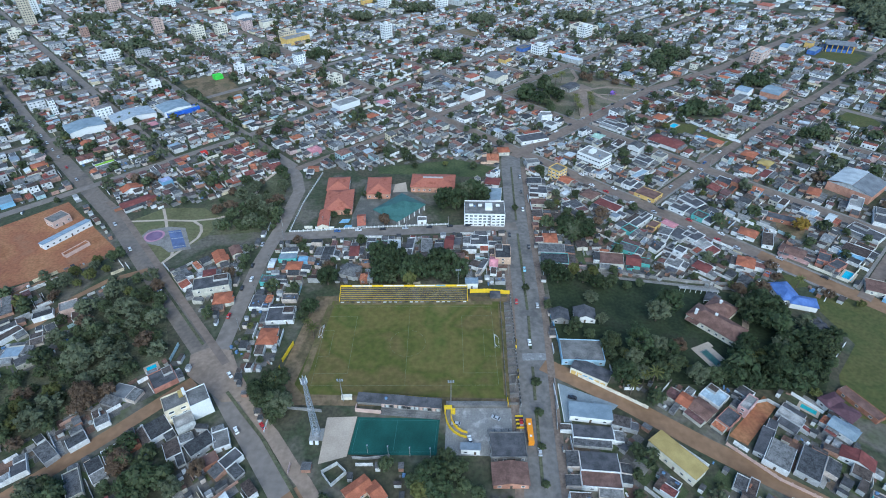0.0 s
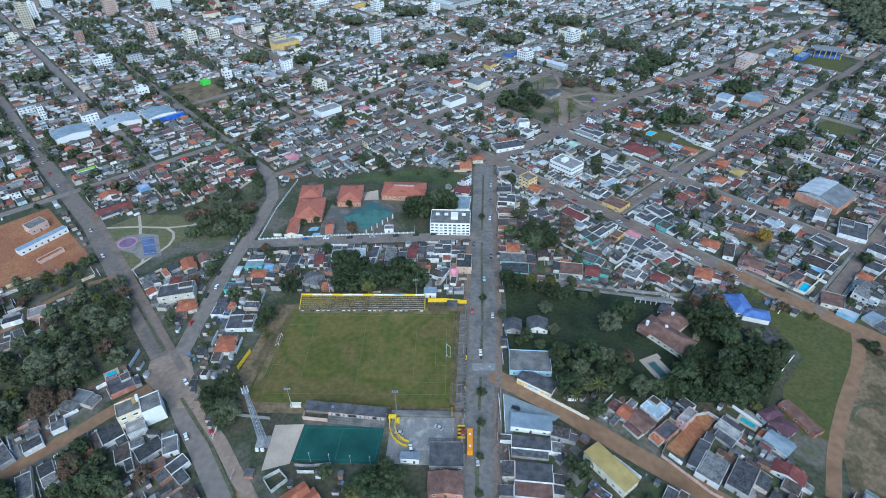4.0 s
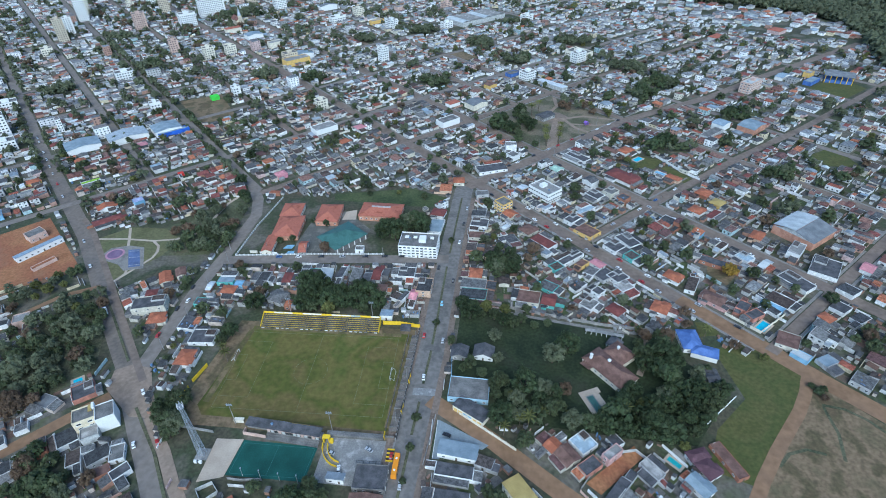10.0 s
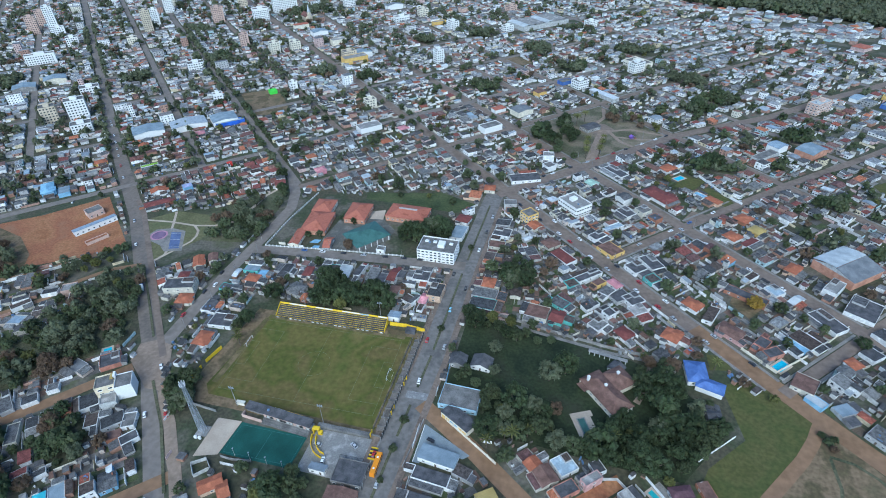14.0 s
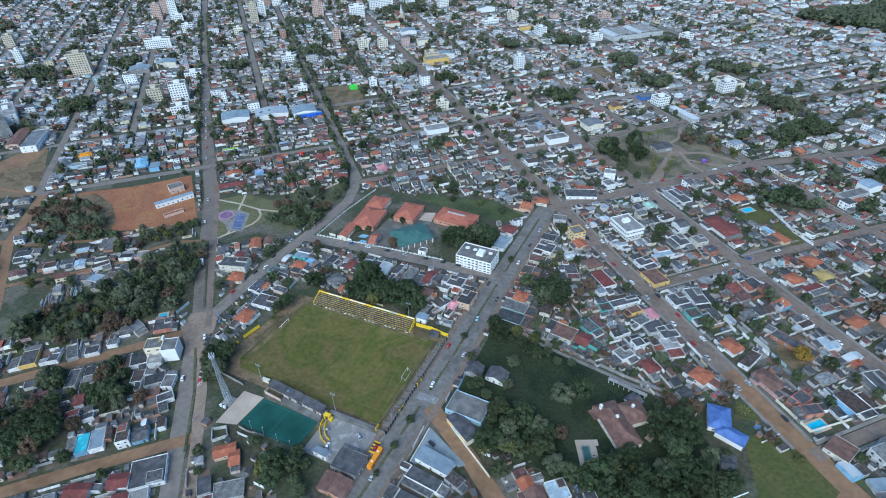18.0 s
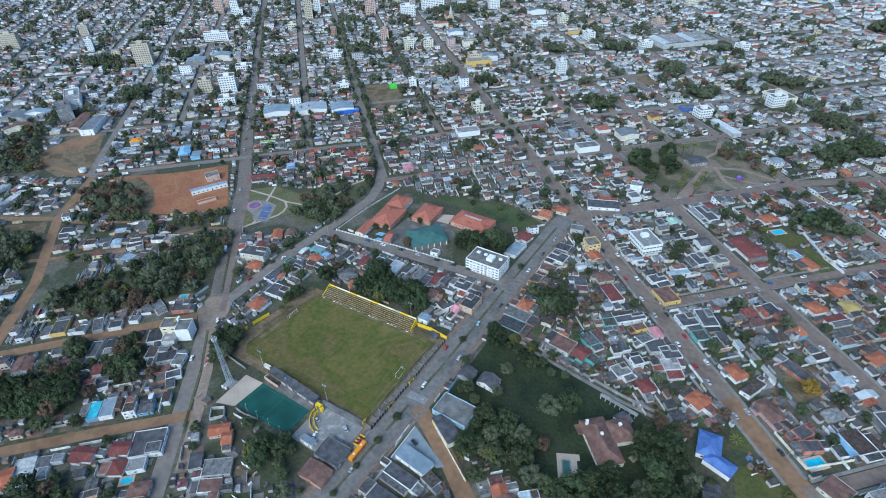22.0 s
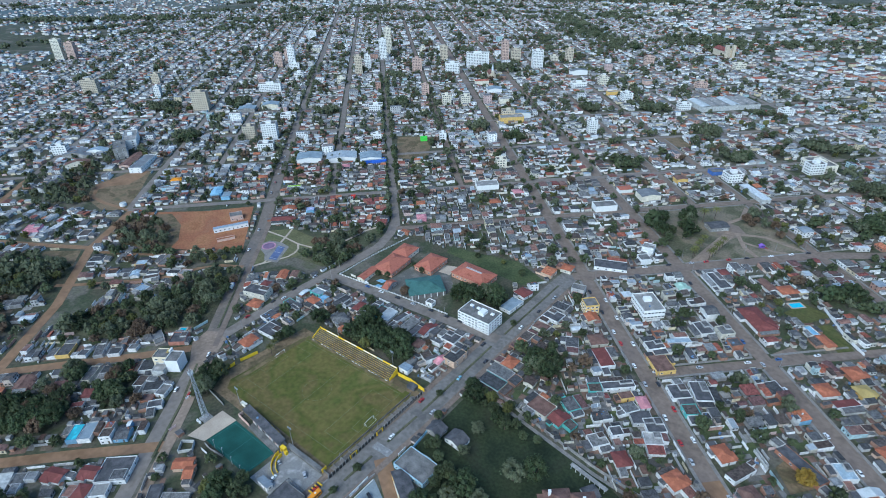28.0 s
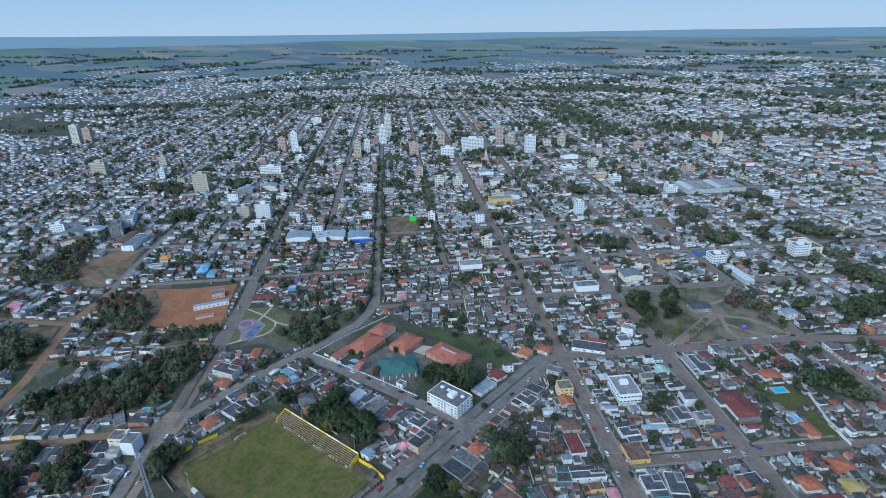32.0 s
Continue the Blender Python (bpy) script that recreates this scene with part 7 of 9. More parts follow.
special(198.8, 23.8, 51, 10.1, 8.5, 3.4, 'flat', 'paint_white', 'fibre_cement', 'white stepped house by the garden lane', 1, True)
special(205.3, 33.4, 45, 6.8, 6.2, 5.4, 'flat', 'paint_white', 'fibre_dark', 'white two-storey cube house', 2, True)
special(174.4, 25.3, 75, 12.5, 8.2, 3.4, 'gable', 'paint_teal', 'maroon_tile', 'teal house with dark red roof by the garden lane', 1, True)
special(161.9, 28.0, 79, 11.7, 14.2, 3.2, 'lean', 'paint_cream', 'villa_tile', 'row of low houses with brown-grey roofs', 1, True)
special(174.9, 39.5, 54, 8.7, 11.3, 3.0, 'lean', 'paint_teal', 'fibre_cement', 'dark-roofed house with teal wall', 1, True)
special(127.2, 28.7, 84, 10.1, 16.4, 3.0, 'lean', 'paint_teal', 'fibre_cement', 'turquoise-walled house with mossy grey roof on the avenue', 1, True)
special(126.8, 39.1, 83, 9.2, 16.4, 3.0, 'lean', 'paint_grey', 'fibre_cement', 'grey-roofed house on the avenue', 1, True)
special(127.5, 49.6, 87, 9.4, 8.4, 3.2, 'hip', 'paint_cream', 'orange_tile', 'small house with orange roof on the avenue', 1, True)
special(123.6, 79.3, 85, 9.5, 7.3, 3.2, 'gable', 'paint_cream', 'fibre_cement', 'pale green-walled house with dark gabled roof', 1, True)
special(128.2, 110.5, 83, 10.8, 13.0, 3.2, 'flat', 'paint_white', 'fibre_dark', 'avenue house with dark roof', 1, True)
special(126.8, 94.5, 84, 8.4, 11.0, 3.2, 'lean', 'paint_cream', 'villa_tile', 'avenue house with brown roof and cream wall', 1, True)
special(127.3, 124.2, 85, 8.6, 10.9, 3.2, 'lean', 'paint_grey', 'fibre_cement', 'avenue house with grey roof', 1, True)
special(207.6, 104.7, 43, 12.5, 15.5, 3.4, 'lean', 'ochre_paint', 'villa_tile', 'ochre-fronted corner house with brown roof', 1, True)
special(198.3, 119.7, 46, 11.9, 8.1, 3.6, 'flat', 'paint_white', 'fibre_dark', 'white house with dark roof near the corner', 1, True)
special(210.0, 134.2, 39, 16.1, 5.4, 3.0, 'lean', 'paint_white', 'pale_blue_roof', 'long shed with pale blue roof', 1, True)
special(224.2, 86.2, 41, 11.6, 11.2, 3.4, 'flat', 'paint_white', 'fibre_dark', 'white corner house with dark roof', 1, True)
special(234.1, 75.5, 39, 8.8, 7.9, 3.4, 'flat', 'paint_teal', 'fibre_cement', 'house with bright teal walls and dark roof', 1, True)
special(234.9, 94.0, 33, 10.4, 15.9, 3.2, 'flat', 'paint_white', 'fibre_dark', 'white L-shaped house with dark roofs', 1, True)
special(95.8, 122.9, 76, 11.9, 10.3, 3.4, 'hip', 'paint_white', 'maroon_tile', 'house with maroon roof beside the avenue', 1, True)
special(95.8, 104.8, 83, 17.3, 9.9, 3.2, 'lean', 'paint_white', 'roof_blue_grey', 'house with pale grey roof beside the avenue', 1, True)
special(62.4, 44.6, 84, 16.8, 5.1, 3.6, 'gable', 'paint_white', 'maroon_tile', 'narrow house with long dark red roof', 1, True)
special(81.5, 47.2, 89, 9.9, 11.3, 3.4, 'flat', 'paint_white', 'fibre_dark', 'white house with dark sunken roof on the school street', 1, True)
special(95.3, 32.4, 87, 13.6, 9.6, 5.2, 'flat', 'paint_peach', 'fibre_cement', 'pinkish two-storey corner house', 2, True)
special(68.3, 27.3, 88, 7.2, 5.8, 5.0, 'hip', 'paint_cream', 'villa_tile', 'cream two-storey house with brown roof', 2, True)
special(89.3, 24.6, 82, 9.0, 4.6, 3.6, 'gable', 'paint_white', 'pink_roof', 'white gabled house with half-red roof', 1, True)
special(82.9, 23.3, 63, 10.4, 3.8, 3.4, 'lean', 'paint_white', 'fibre_cement', 'white house with grey roof near the terrace', 1, True)
special(-13.4, 37.4, 87, 9.8, 7.1, 3.0, 'lean', 'paint_grey', 'fibre_cement', 'dark-roofed house on the school street', 1, True)
special(2.6, 36.6, -88, 9.7, 5.3, 3.2, 'hip', 'paint_white', 'maroon_tile', 'small house with maroon roof on the school street', 1, True)
special(12.9, 40.8, -85, 11.1, 6.0, 3.2, 'lean', 'paint_white', 'fibre_dark', 'white-walled house with dark roof on the school street', 1, True)
special(20.0, 41.0, -87, 12.6, 7.1, 3.2, 'gable', 'paint_teal', 'fibre_cement', 'house with dark roof and teal gable', 1, True)
special(27.3, 42.2, -86, 13.5, 8.2, 3.0, 'lean', 'paint_white', 'pale_sheet', 'white house with pale striped roof', 1, True)
special(37.5, 44.6, 84, 11.6, 4.9, 3.2, 'gable', 'paint_white', 'fibre_dark', 'white gabled house with dark roof', 1, True)
special(48.0, 42.7, -89, 14.5, 7.1, 3.2, 'lean', 'paint_grey', 'fibre_cement', 'grey-roofed house on the school street', 1, True)
special(55.6, 37.5, 89, 15.1, 5.7, 3.2, 'lean', 'paint_grey', 'fibre_dark', 'long dark-roofed house behind the school street', 1, True)
special(291.5, 70.2, 59, 7.7, 25.4, 3.4, 'lean', 'paint_brick', 'fibre_dark', 'long low hall with dark roof behind the bare yard', 1, True)
special(334.0, 54.4, 35, 11.3, 19.8, 3.2, 'flat', 'paint_white', 'fibre_dark', 'dark roofs inside white yard walls at the corner', 1, True)
special(347.0, 87.6, 52, 16.2, 8.1, 5.2, 'flat', 'paint_white', 'concrete', 'white two-storey house with pinkish terraces', 2, True)
special(359.1, 70.7, 57, 21.8, 16.8, 3.2, 'flat', 'paint_white', 'fibre_dark', 'white walled compound with dark roofs', 1, True)
special(327.9, 105.4, 51, 13.9, 7.8, 3.4, 'hip', 'paint_peach', 'orange_tile', 'house with weathered red roof', 1, True)
special(386.1, 71.1, 46, 10.6, 6.8, 3.6, 'gable', 'paint_white', 'pink_roof', 'white house with pink-red roof', 1, True)
special(362.5, 47.3, 35, 10.2, 10.2, 3.8, 'gable', 'paint_white', 'fibre_cement', 'white gabled house with grey-brown roof', 1, True)
special(337.1, 20.4, 33, 6.9, 7.0, 3.4, 'hip', 'paint_white', 'orange_tile', 'house with orange hipped roof', 1, True)
special(349.8, 30.5, 37, 10.0, 8.8, 3.2, 'lean', 'paint_white', 'fibre_dark', 'house with dark sheet roof', 1, True)
special(356.7, 21.5, 32, 10.4, 7.0, 3.2, 'lean', 'paint_white', 'fibre_cement', 'white house with dark grey roof', 1, True)
special(137.3, -89.3, -17, 8.3, 6.4, 2.9, 'lean', 'paint_grey', 'fibre_cement', 'small dark-roofed shed behind the hall', 1, True)
special(123.5, -94.9, -6, 17.6, 6.9, 3.3, 'lean', 'paint_white', 'fibre_dark', 'house with long dark roof on the avenue', 1, True)
special(169.0, -78.4, 44, 7.1, 5.2, 3.8, 'gable', 'paint_white', 'orange_tile', 'white house with small red-orange roof', 1, True)
special(175.4, -83.1, 37, 9.0, 9.1, 3.3, 'gable', 'paint_cream', 'villa_tile', 'house with weathered brown tile roof', 1, True)
special(183.7, -75.5, 39, 9.8, 9.8, 3.1, 'flat', 'paint_white', 'pale_blue_roof', 'white house with pale blue terrace roof', 1, True)
special(185.2, -87.7, 38, 10.3, 6.4, 3.4, 'flat', 'red_wall', 'fibre_dark', 'red-walled house with dark flat roof', 1, True)
special(196.0, -81.5, 40, 9.8, 4.3, 5.4, 'flat', 'paint_pink', 'concrete', 'pinkish two-storey house with white terrace', 2, True)
special(199.0, -73.2, 33, 5.9, 6.6, 2.8, 'lean', 'paint_white', 'fibre_dark', 'low outbuilding with dark roof in a walled yard', 1, True)
special(235.4, -78.7, 19, 9.7, 5.0, 3.8, 'hip', 'paint_white', 'plum_tile', 'white house with plum-coloured hipped roof', 1, True)
special(238.2, -85.2, 32, 10.1, 9.1, 3.6, 'hip', 'paint_white', 'plum_tile', 'white house with dark plum tile roofs', 1, True)
special(232.2, -94.1, 38, 8.7, 10.6, 4.3, 'gable', 'paint_white', 'roof_blue_grey', 'white house with pale grey gabled roof', 1, True)
special(249.2, -79.7, 23, 5.9, 19.4, 2.8, 'lean', 'paint_brick', 'villa_tile', 'long low brick outbuilding with dark roof', 1, True)
special(213.2, -87.1, 41, 5.4, 10.7, 2.8, 'flat', 'paint_grey', 'concrete', 'low house with pale concrete terrace roof', 1, True)
special(196.0, -99.2, 51, 16.1, 5.0, 3.0, 'lean', 'paint_grey', 'fibre_dark', 'house with dark sheet roof beside the cleared plot', 1, True)
special(292.0, 27.6, 53, 9.1, 6.7, 3.3, 'flat', 'red_wall', 'fibre_dark', 'coral-walled house with dark roof in a walled yard', 1, True)
special(296.0, 20.6, 31, 10.3, 6.4, 3.3, 'flat', 'red_wall', 'fibre_dark', 'coral-walled annex with dark roof in a walled yard', 1, True)
special(310.6, 30.3, 38, 4.4, 13.2, 2.8, 'lean', 'paint_blue', 'sky_blue_paint', 'narrow building with bright blue roof', 1, True)
special(316.5, 35.1, 42, 11.6, 14.1, 3.0, 'gable', 'paint_white', 'fibre_cement', 'house with dark grey roofs behind the blue strip', 1, True)
special(275.4, 33.6, 48, 11.4, 13.7, 3.9, 'hip', 'paint_pink', 'villa_tile', 'pink-walled house with dark brown roof', 1, True)
special(256.8, 53.7, 49, 10.8, 10.7, 3.8, 'hip', 'paint_white', 'orange_tile', 'white house with bright orange hipped roof', 1, True)
special(267.0, 47.2, 63, 15.9, 6.1, 3.3, 'gable', 'paint_white', 'fibre_cement', 'white house with dark gabled roof', 1, True)
special(309.8, 77.9, 36, 8.6, 9.9, 3.8, 'flat', 'paint_white', 'pale_blue_roof', 'white house with very pale blue roof', 1, True)
special(321.4, 71.7, 41, 11.3, 4.1, 2.8, 'gable', 'paint_white', 'pale_sheet', 'white shed with pale vaulted roof', 1, True)
special(307.3, 0.2, 60, 12.8, 11.4, 3.3, 'lean', 'paint_cream', 'villa_tile', 'cream street house with brown roof', 1, True)
special(309.5, -11.1, 42, 6.0, 9.4, 3.3, 'lean', 'sky_blue_paint', 'pale_sheet', 'shop with bright blue street front and pale roof', 1, True)
special(321.9, -14.2, 27, 9.9, 7.0, 2.9, 'lean', 'paint_grey', 'roof_blue_grey', 'house with pale blue-grey sheet roof', 1, True)
special(241.3, 22.2, 60, 13.0, 9.5, 4.3, 'hip', 'paint_white', 'orange_tile', 'white house with orange hipped roof and terrace', 1, True)
special(-94.2, -87.6, 37, 5.9, 6.3, 3.0, 'gable', 'paint_white', 'fibre_cement', 'small white house with dark roof at the wood edge', 1, True)
special(-100.1, -97.6, 44, 7.9, 6.8, 3.0, 'lean', 'paint_white', 'fibre_cement', 'white-fronted house with dark roof by the dirt road', 1, True)
special(-110.2, -103.3, 53, 6.0, 12.2, 2.9, 'lean', 'paint_grey', 'fibre_cement', 'dark-roofed house by the dirt road', 1, True)
special(-116.7, -111.1, 37, 6.1, 6.7, 3.0, 'gable', 'paint_white', 'fibre_dark', 'dark-roofed house with white front wall', 1, True)
special(-93.0, -71.1, 74, 7.4, 10.1, 2.7, 'lean', 'paint_grey', 'grey_sheet', 'low shanty with rusty corrugated roof', 1, True)
special(-76.6, -63.7, 38, 11.0, 11.0, 3.2, 'flat', 'red_wall', 'fibre_dark', 'reddish house with dark flat roof and pool', 1, True)
special(-67.3, -91.5, 43, 9.4, 10.7, 3.1, 'lean', 'paint_white', 'fibre_cement', 'house with broad dark grey roof and white front', 1, True)
special(-80.9, -104.3, 41, 7.7, 8.1, 3.0, 'flat', 'paint_white', 'fibre_dark', 'dark-roofed house with pale parapet', 1, True)
special(-75.6, -98.7, 41, 5.4, 7.3, 3.0, 'lean', 'paint_brick', 'maroon_tile', 'small house with dark maroon roof', 1, True)
special(-86.3, -109.7, 43, 6.0, 8.1, 3.0, 'lean', 'paint_grey', 'fibre_cement', 'grey house with dark sheet roof', 1, True)
special(-90.6, -117.8, 36, 5.9, 13.3, 3.2, 'flat', 'paint_cream', 'fibre_cement', 'cream-edged house with long grey roof', 1, True)
special(-57.0, -101.9, 34, 6.6, 9.1, 2.9, 'lean', 'paint_white', 'fibre_cement', 'small house with mossy grey roof', 1, True)
special(-46.0, -99.6, 45, 11.2, 8.4, 3.2, 'lean', 'paint_grey', 'fibre_cement', 'grey-roofed house on the avenue', 1, True)
special(-37.4, -97.5, 25, 6.7, 8.9, 3.0, 'flat', 'paint_white', 'dark_concrete', 'flat-roofed house on the avenue', 1, True)
special(-30.3, -106.9, 51, 8.5, 5.9, 3.2, 'flat', 'paint_white', 'fibre_dark', 'white-walled house with dark sunken roof on the avenue', 1, True)
special(-39.4, -107.0, 38, 6.8, 6.4, 2.8, 'lean', 'paint_brick', 'villa_tile', 'house with brown roof behind the avenue', 1, True)
special(246, 239, 43.2, 9, 15, 3.6, 'gable', 'paint_white', 'villa_tile', 'white house with brown tile roof', 1)
special(268, 172, 43.2, 12, 9, 4.0, 'gable', 'paint_cream', 'villa_tile', 'cream gabled house beside a bare lot', 1)
special(290, 189, 43.2, 8, 12, 3.6, 'hip', 'paint_peach', 'orange_tile', 'peach house with orange tile roof', 1)
special(233, 160, 43.2, 10, 9, 5.4, 'flat', 'paint_cream', 'dark_concrete', 'cream two-storey corner house with dark roof', 2)
special(220, 157, 43.2, 10, 13, 3.6, 'flat', 'paint_white', 'fibre_dark', 'white house with dark flat roof', 1)
special(308, 165, 43.2, 14, 10, 3.4, 'hip', 'paint_brick', 'orange_tile', 'brick house with orange-brown roof', 1)
special(214, 239, 43.2, 7, 7, 3.6, 'hip', 'paint_white', 'maroon_tile', 'small house with red hipped roof', 1)
special(214, 225, 43.2, 10, 22, 3.4, 'flat', 'paint_white', 'fibre_dark', 'long white street front with dark roof', 1)
special(281, 197, 43.2, 5, 10, 2.8, 'lean', 'paint_white', 'sky_blue_paint', 'narrow shed with sky-blue roof', 1)
special(-240, 262, 43.2, 7, 7, 5.0, 'flat', 'red_wall', 'clay_tile', 'red painted two-storey house in the town', 2)
special(-208, 230, 43.2, 9, 8, 4.0, 'hip', 'pink_bright', 'pink_roof', 'pink house with pink tile roof', 1)
special(-1, 281, 43.2, 12, 9, 3.6, 'hip', 'paint_white', 'pink_roof', 'house with pinkish-red tile roof', 1)
special(-9, 247, 43.2, 13, 9, 3.6, 'hip', 'paint_cream', 'orange_tile', 'cream house with orange tile roof', 1)
special(-75, 3, 15, 20, 11, 6.4, 'flat', 'paint_cream', 'fibre_dark', 'cream two-storey house with two dark flat roofs', 2)
special(-66, -7, 10, 12, 9, 3.4, 'hip', 'paint_cream', 'orange_tile', 'house with orange hipped roof in the road fork', 1)
special(-59, -22, 30, 10, 14, 3.4, 'hip', 'paint_cream', 'plum_tile', 'house with dark plum-red tile roof in the road fork', 1)
special(-80, 31, 30, 9, 12, 3.8, 'gable', 'paint_cream', 'orange_tile', 'house with red-orange gabled roof by the square', 1)
special(-72, 37, 30, 6, 9, 4.2, 'gable', 'paint_cream', 'villa_tile', 'cream gabled house by the square', 1)
special(-60, 18, 5, 9, 14, 3.2, 'flat', 'paint_white', 'fibre_dark', 'white house with dark flat roof and terraces', 1)
special(-59, 8, 5, 9, 6, 3.2, 'hip', 'paint_pink', 'pink_roof', 'small pink house with pinkish roof', 1)
special(-81, 15, 15, 7, 7, 3.2, 'hip', 'paint_white', 'maroon_tile', 'small house with red roof', 1)
special(-38, 32, 3, 11, 7, 3.0, 'lean', 'paint_teal', 'roof_blue_grey', 'house with pale blue-grey roof', 1)
special(-28, 29, 3, 6, 6, 3.0, 'lean', 'sky_blue_paint', 'sky_blue_paint', 'small house with bright blue roof', 1)
special(-30, -20, 3, 15, 11, 3.0, 'flat', 'paint_white', 'fibre_dark', 'white L-shaped house with dark sunken roof', 1)
special(3, 17, -20, 13, 10, 4.0, 'hip', 'paint_grey', 'fibre_cement', 'grey house with stepped weathered roofs', 1)
special(-77, -63, 40, 11, 10, 3.0, 'flat', 'paint_pink', 'fibre_dark', 'pinkish-red house with dark roof by the avenue', 1)
special(-90, -71, 40, 9, 9, 2.8, 'lean', 'paint_grey', 'fibre_cement', 'low grey shanty roof at the wood edge', 1)
special(-130, -117, 43.2, 9, 13, 3.2, 'gable', 'ochre_paint', 'fibre_cement', 'house with yellow front and grey gabled roof', 1)
special(-100, -128, 43.2, 11, 14, 6.0, 'flat', 'paint_white', 'concrete', 'white two-storey cube house with grey terrace', 2)
special(-118, -147, 43.2, 12, 11, 3.0, 'gable', 'paint_pink', 'villa_tile', 'half-ruined reddish house beside the dirt road', 1)
special(-238, -47, 43.2, 12, 9, 3.0, 'gable', 'paint_white', 'fibre_cement', 'white-fronted house with dark roof on the lane', 1)
special(-205, -49, 43.2, 9, 8, 3.0, 'lean', 'paint_white', 'fibre_cement', 'white-fronted house with dark roof on the lane', 1)
special(-197, -41, 43.2, 9, 9, 3.0, 'lean', 'paint_grey', 'fibre_dark', 'dark-roofed house on the lane', 1)
special(-186, -39, 43.2, 7, 8, 3.0, 'gable', 'paint_white', 'pale_blue_roof', 'small white house with pale sheet roof on the lane', 1)
special(-199, -27, 43.2, 9, 8, 3.0, 'lean', 'ochre_paint', 'pale_blue_roof', 'house with pale blue sheet roof', 1)
special(-175, -29, 43.2, 10, 6, 2.8, 'lean', 'paint_white', 'fibre_cement', 'low white-fronted house on the lane', 1)
special(-163, -17, 43.2, 9, 6, 2.8, 'gable', 'paint_white', 'mint_roof', 'small house with pale green roof', 1)
special(-151, -10, 43.2, 6, 9, 4.0, 'lean', 'pink_wall', 'villa_tile', 'narrow brick house with brown roof', 2)
special(-348, -57, 43.2, 14, 12, 5.0, 'flat', 'pink_bright', 'pink_roof', 'pink two-storey house with flat roof', 2)
special(-297, -31, 43.2, 10, 13, 3.6, 'gable', 'paint_white', 'fibre_cement', 'white gabled house at the dirt crossing', 1)
special(257, 55, 43.2, 11, 10, 3.4, 'hip', 'paint_white', 'orange_tile', 'white house with bright orange tile roof', 1)
special(241, 25, 43.2, 13, 12, 3.4, 'hip', 'paint_white', 'orange_tile', 'white corner house with bright orange tile roof', 1)
special(214, 19, 43.2, 10, 9, 3.4, 'hip', 'paint_white', 'maroon_tile', 'white house with maroon tile roof', 1)
special(172, 27, 43.2, 10, 8, 3.4, 'gable', 'paint_teal', 'maroon_tile', 'teal house with maroon roof by the garden wall', 1)
special(248, 189, 43.2, 19, 26, 3.6, 'hip', 'paint_white', 'maroon_tile', 'large house with spreading maroon tile roofs', 1)
special(259, 240, 43.2, 16, 10, 3.4, 'hip', 'paint_white', 'orange_tile', 'house with red-orange tile roof', 1)
special(295, 138, 43.2, 13, 10, 3.4, 'hip', 'paint_white', 'orange_tile', 'house with faded orange roof', 1)
special(314, 150, 43.2, 12, 9, 3.4, 'hip', 'ochre_paint', 'yellow_roof_sheet', 'ochre house with ochre roof', 1)
special(306, 133, 43.2, 16, 6, 2.9, 'lean', 'paint_white', 'maroon_tile', 'low house with long red roof', 1)
special(290, 184, 43.2, 10, 8, 3.4, 'gable', 'paint_white', 'orange_tile', 'house with orange roof', 1)
special(193, 200, 43.2, 11, 8, 3.4, 'gable', 'paint_white', 'mint_roof', 'house with pale mint-green roof', 1)
special(209, 102, 43.2, 13, 11, 2.9, 'flat', 'ochre_paint', 'clay_wall', 'yellow-walled corner house with open terrace', 1)
special(175, 91, 43.2, 9, 17, 3.4, 'gable', 'paint_cream', 'maroon_tile', 'long house with dark maroon roof', 1)
special(126, 50, 0.0, 8, 7, 3.4, 'hip', 'paint_cream', 'orange_tile', 'small house with orange roof', 1)
special(208, 136, 43.2, 14, 7, 2.9, 'lean', 'paint_white', 'roof_blue_grey', 'house with pale blue sheet roof', 1)
special(310, 80, 43.2, 12, 9, 3.4, 'gable', 'paint_white', 'pale_blue_roof', 'house with very pale blue roof', 1)
special(121, 27, 0.0, 11, 7, 2.9, 'lean', 'paint_teal', 'fibre_cement', 'house with turquoise walls and grey roof', 1)
special(168, 225, 43.2, 11, 9, 5.0, 'hip', 'paint_white', 'orange_tile', 'white corner building with orange tile roof', 2)
special(155, 223, 43.2, 9, 9, 5.0, 'flat', 'paint_white', 'dark_concrete', 'white cube-like corner house', 2)
special(109, 174, 43.2, 8, 7, 3.4, 'gable', 'paint_white', 'orange_tile', 'small corner house with orange roof', 1)
special(93, 158, 0.0, 24, 9, 3.4, 'lean', 'paint_white', 'sky_blue_paint', 'long building with sky-blue roof behind the school', 1)
special(-24, -166, 43.2, 8, 18, 3.4, 'gable', 'paint_white', 'maroon_tile', 'long house with red roof beside the dirt street', 1)
special(-9, -154, 43.2, 8, 18, 3.4, 'gable', 'paint_white', 'maroon_tile', 'long house with red roof and white yard walls', 1)
special(-47, -146, 43.2, 6, 12, 3.4, 'lean', 'paint_blue', 'cyan_roof', 'house with bright cyan roof', 1)
special(-42, -141, 43.2, 7, 13, 3.4, 'lean', 'paint_white', 'roof_blue_grey', 'house with blue-grey roof', 1)
special(-97, -131, 43.2, 11, 9, 5.0, 'flat', 'paint_white', 'concrete', 'white flat-roofed house with terrace', 2)
special(-88, -125, 43.2, 8, 12, 3.4, 'lean', 'paint_white', 'pale_blue_roof', 'house with pale sheet roof', 1)
special(-121, -124, 43.2, 7, 12, 3.4, 'gable', 'ochre_paint', 'roof_sheet', 'ochre house with grey roof', 1)
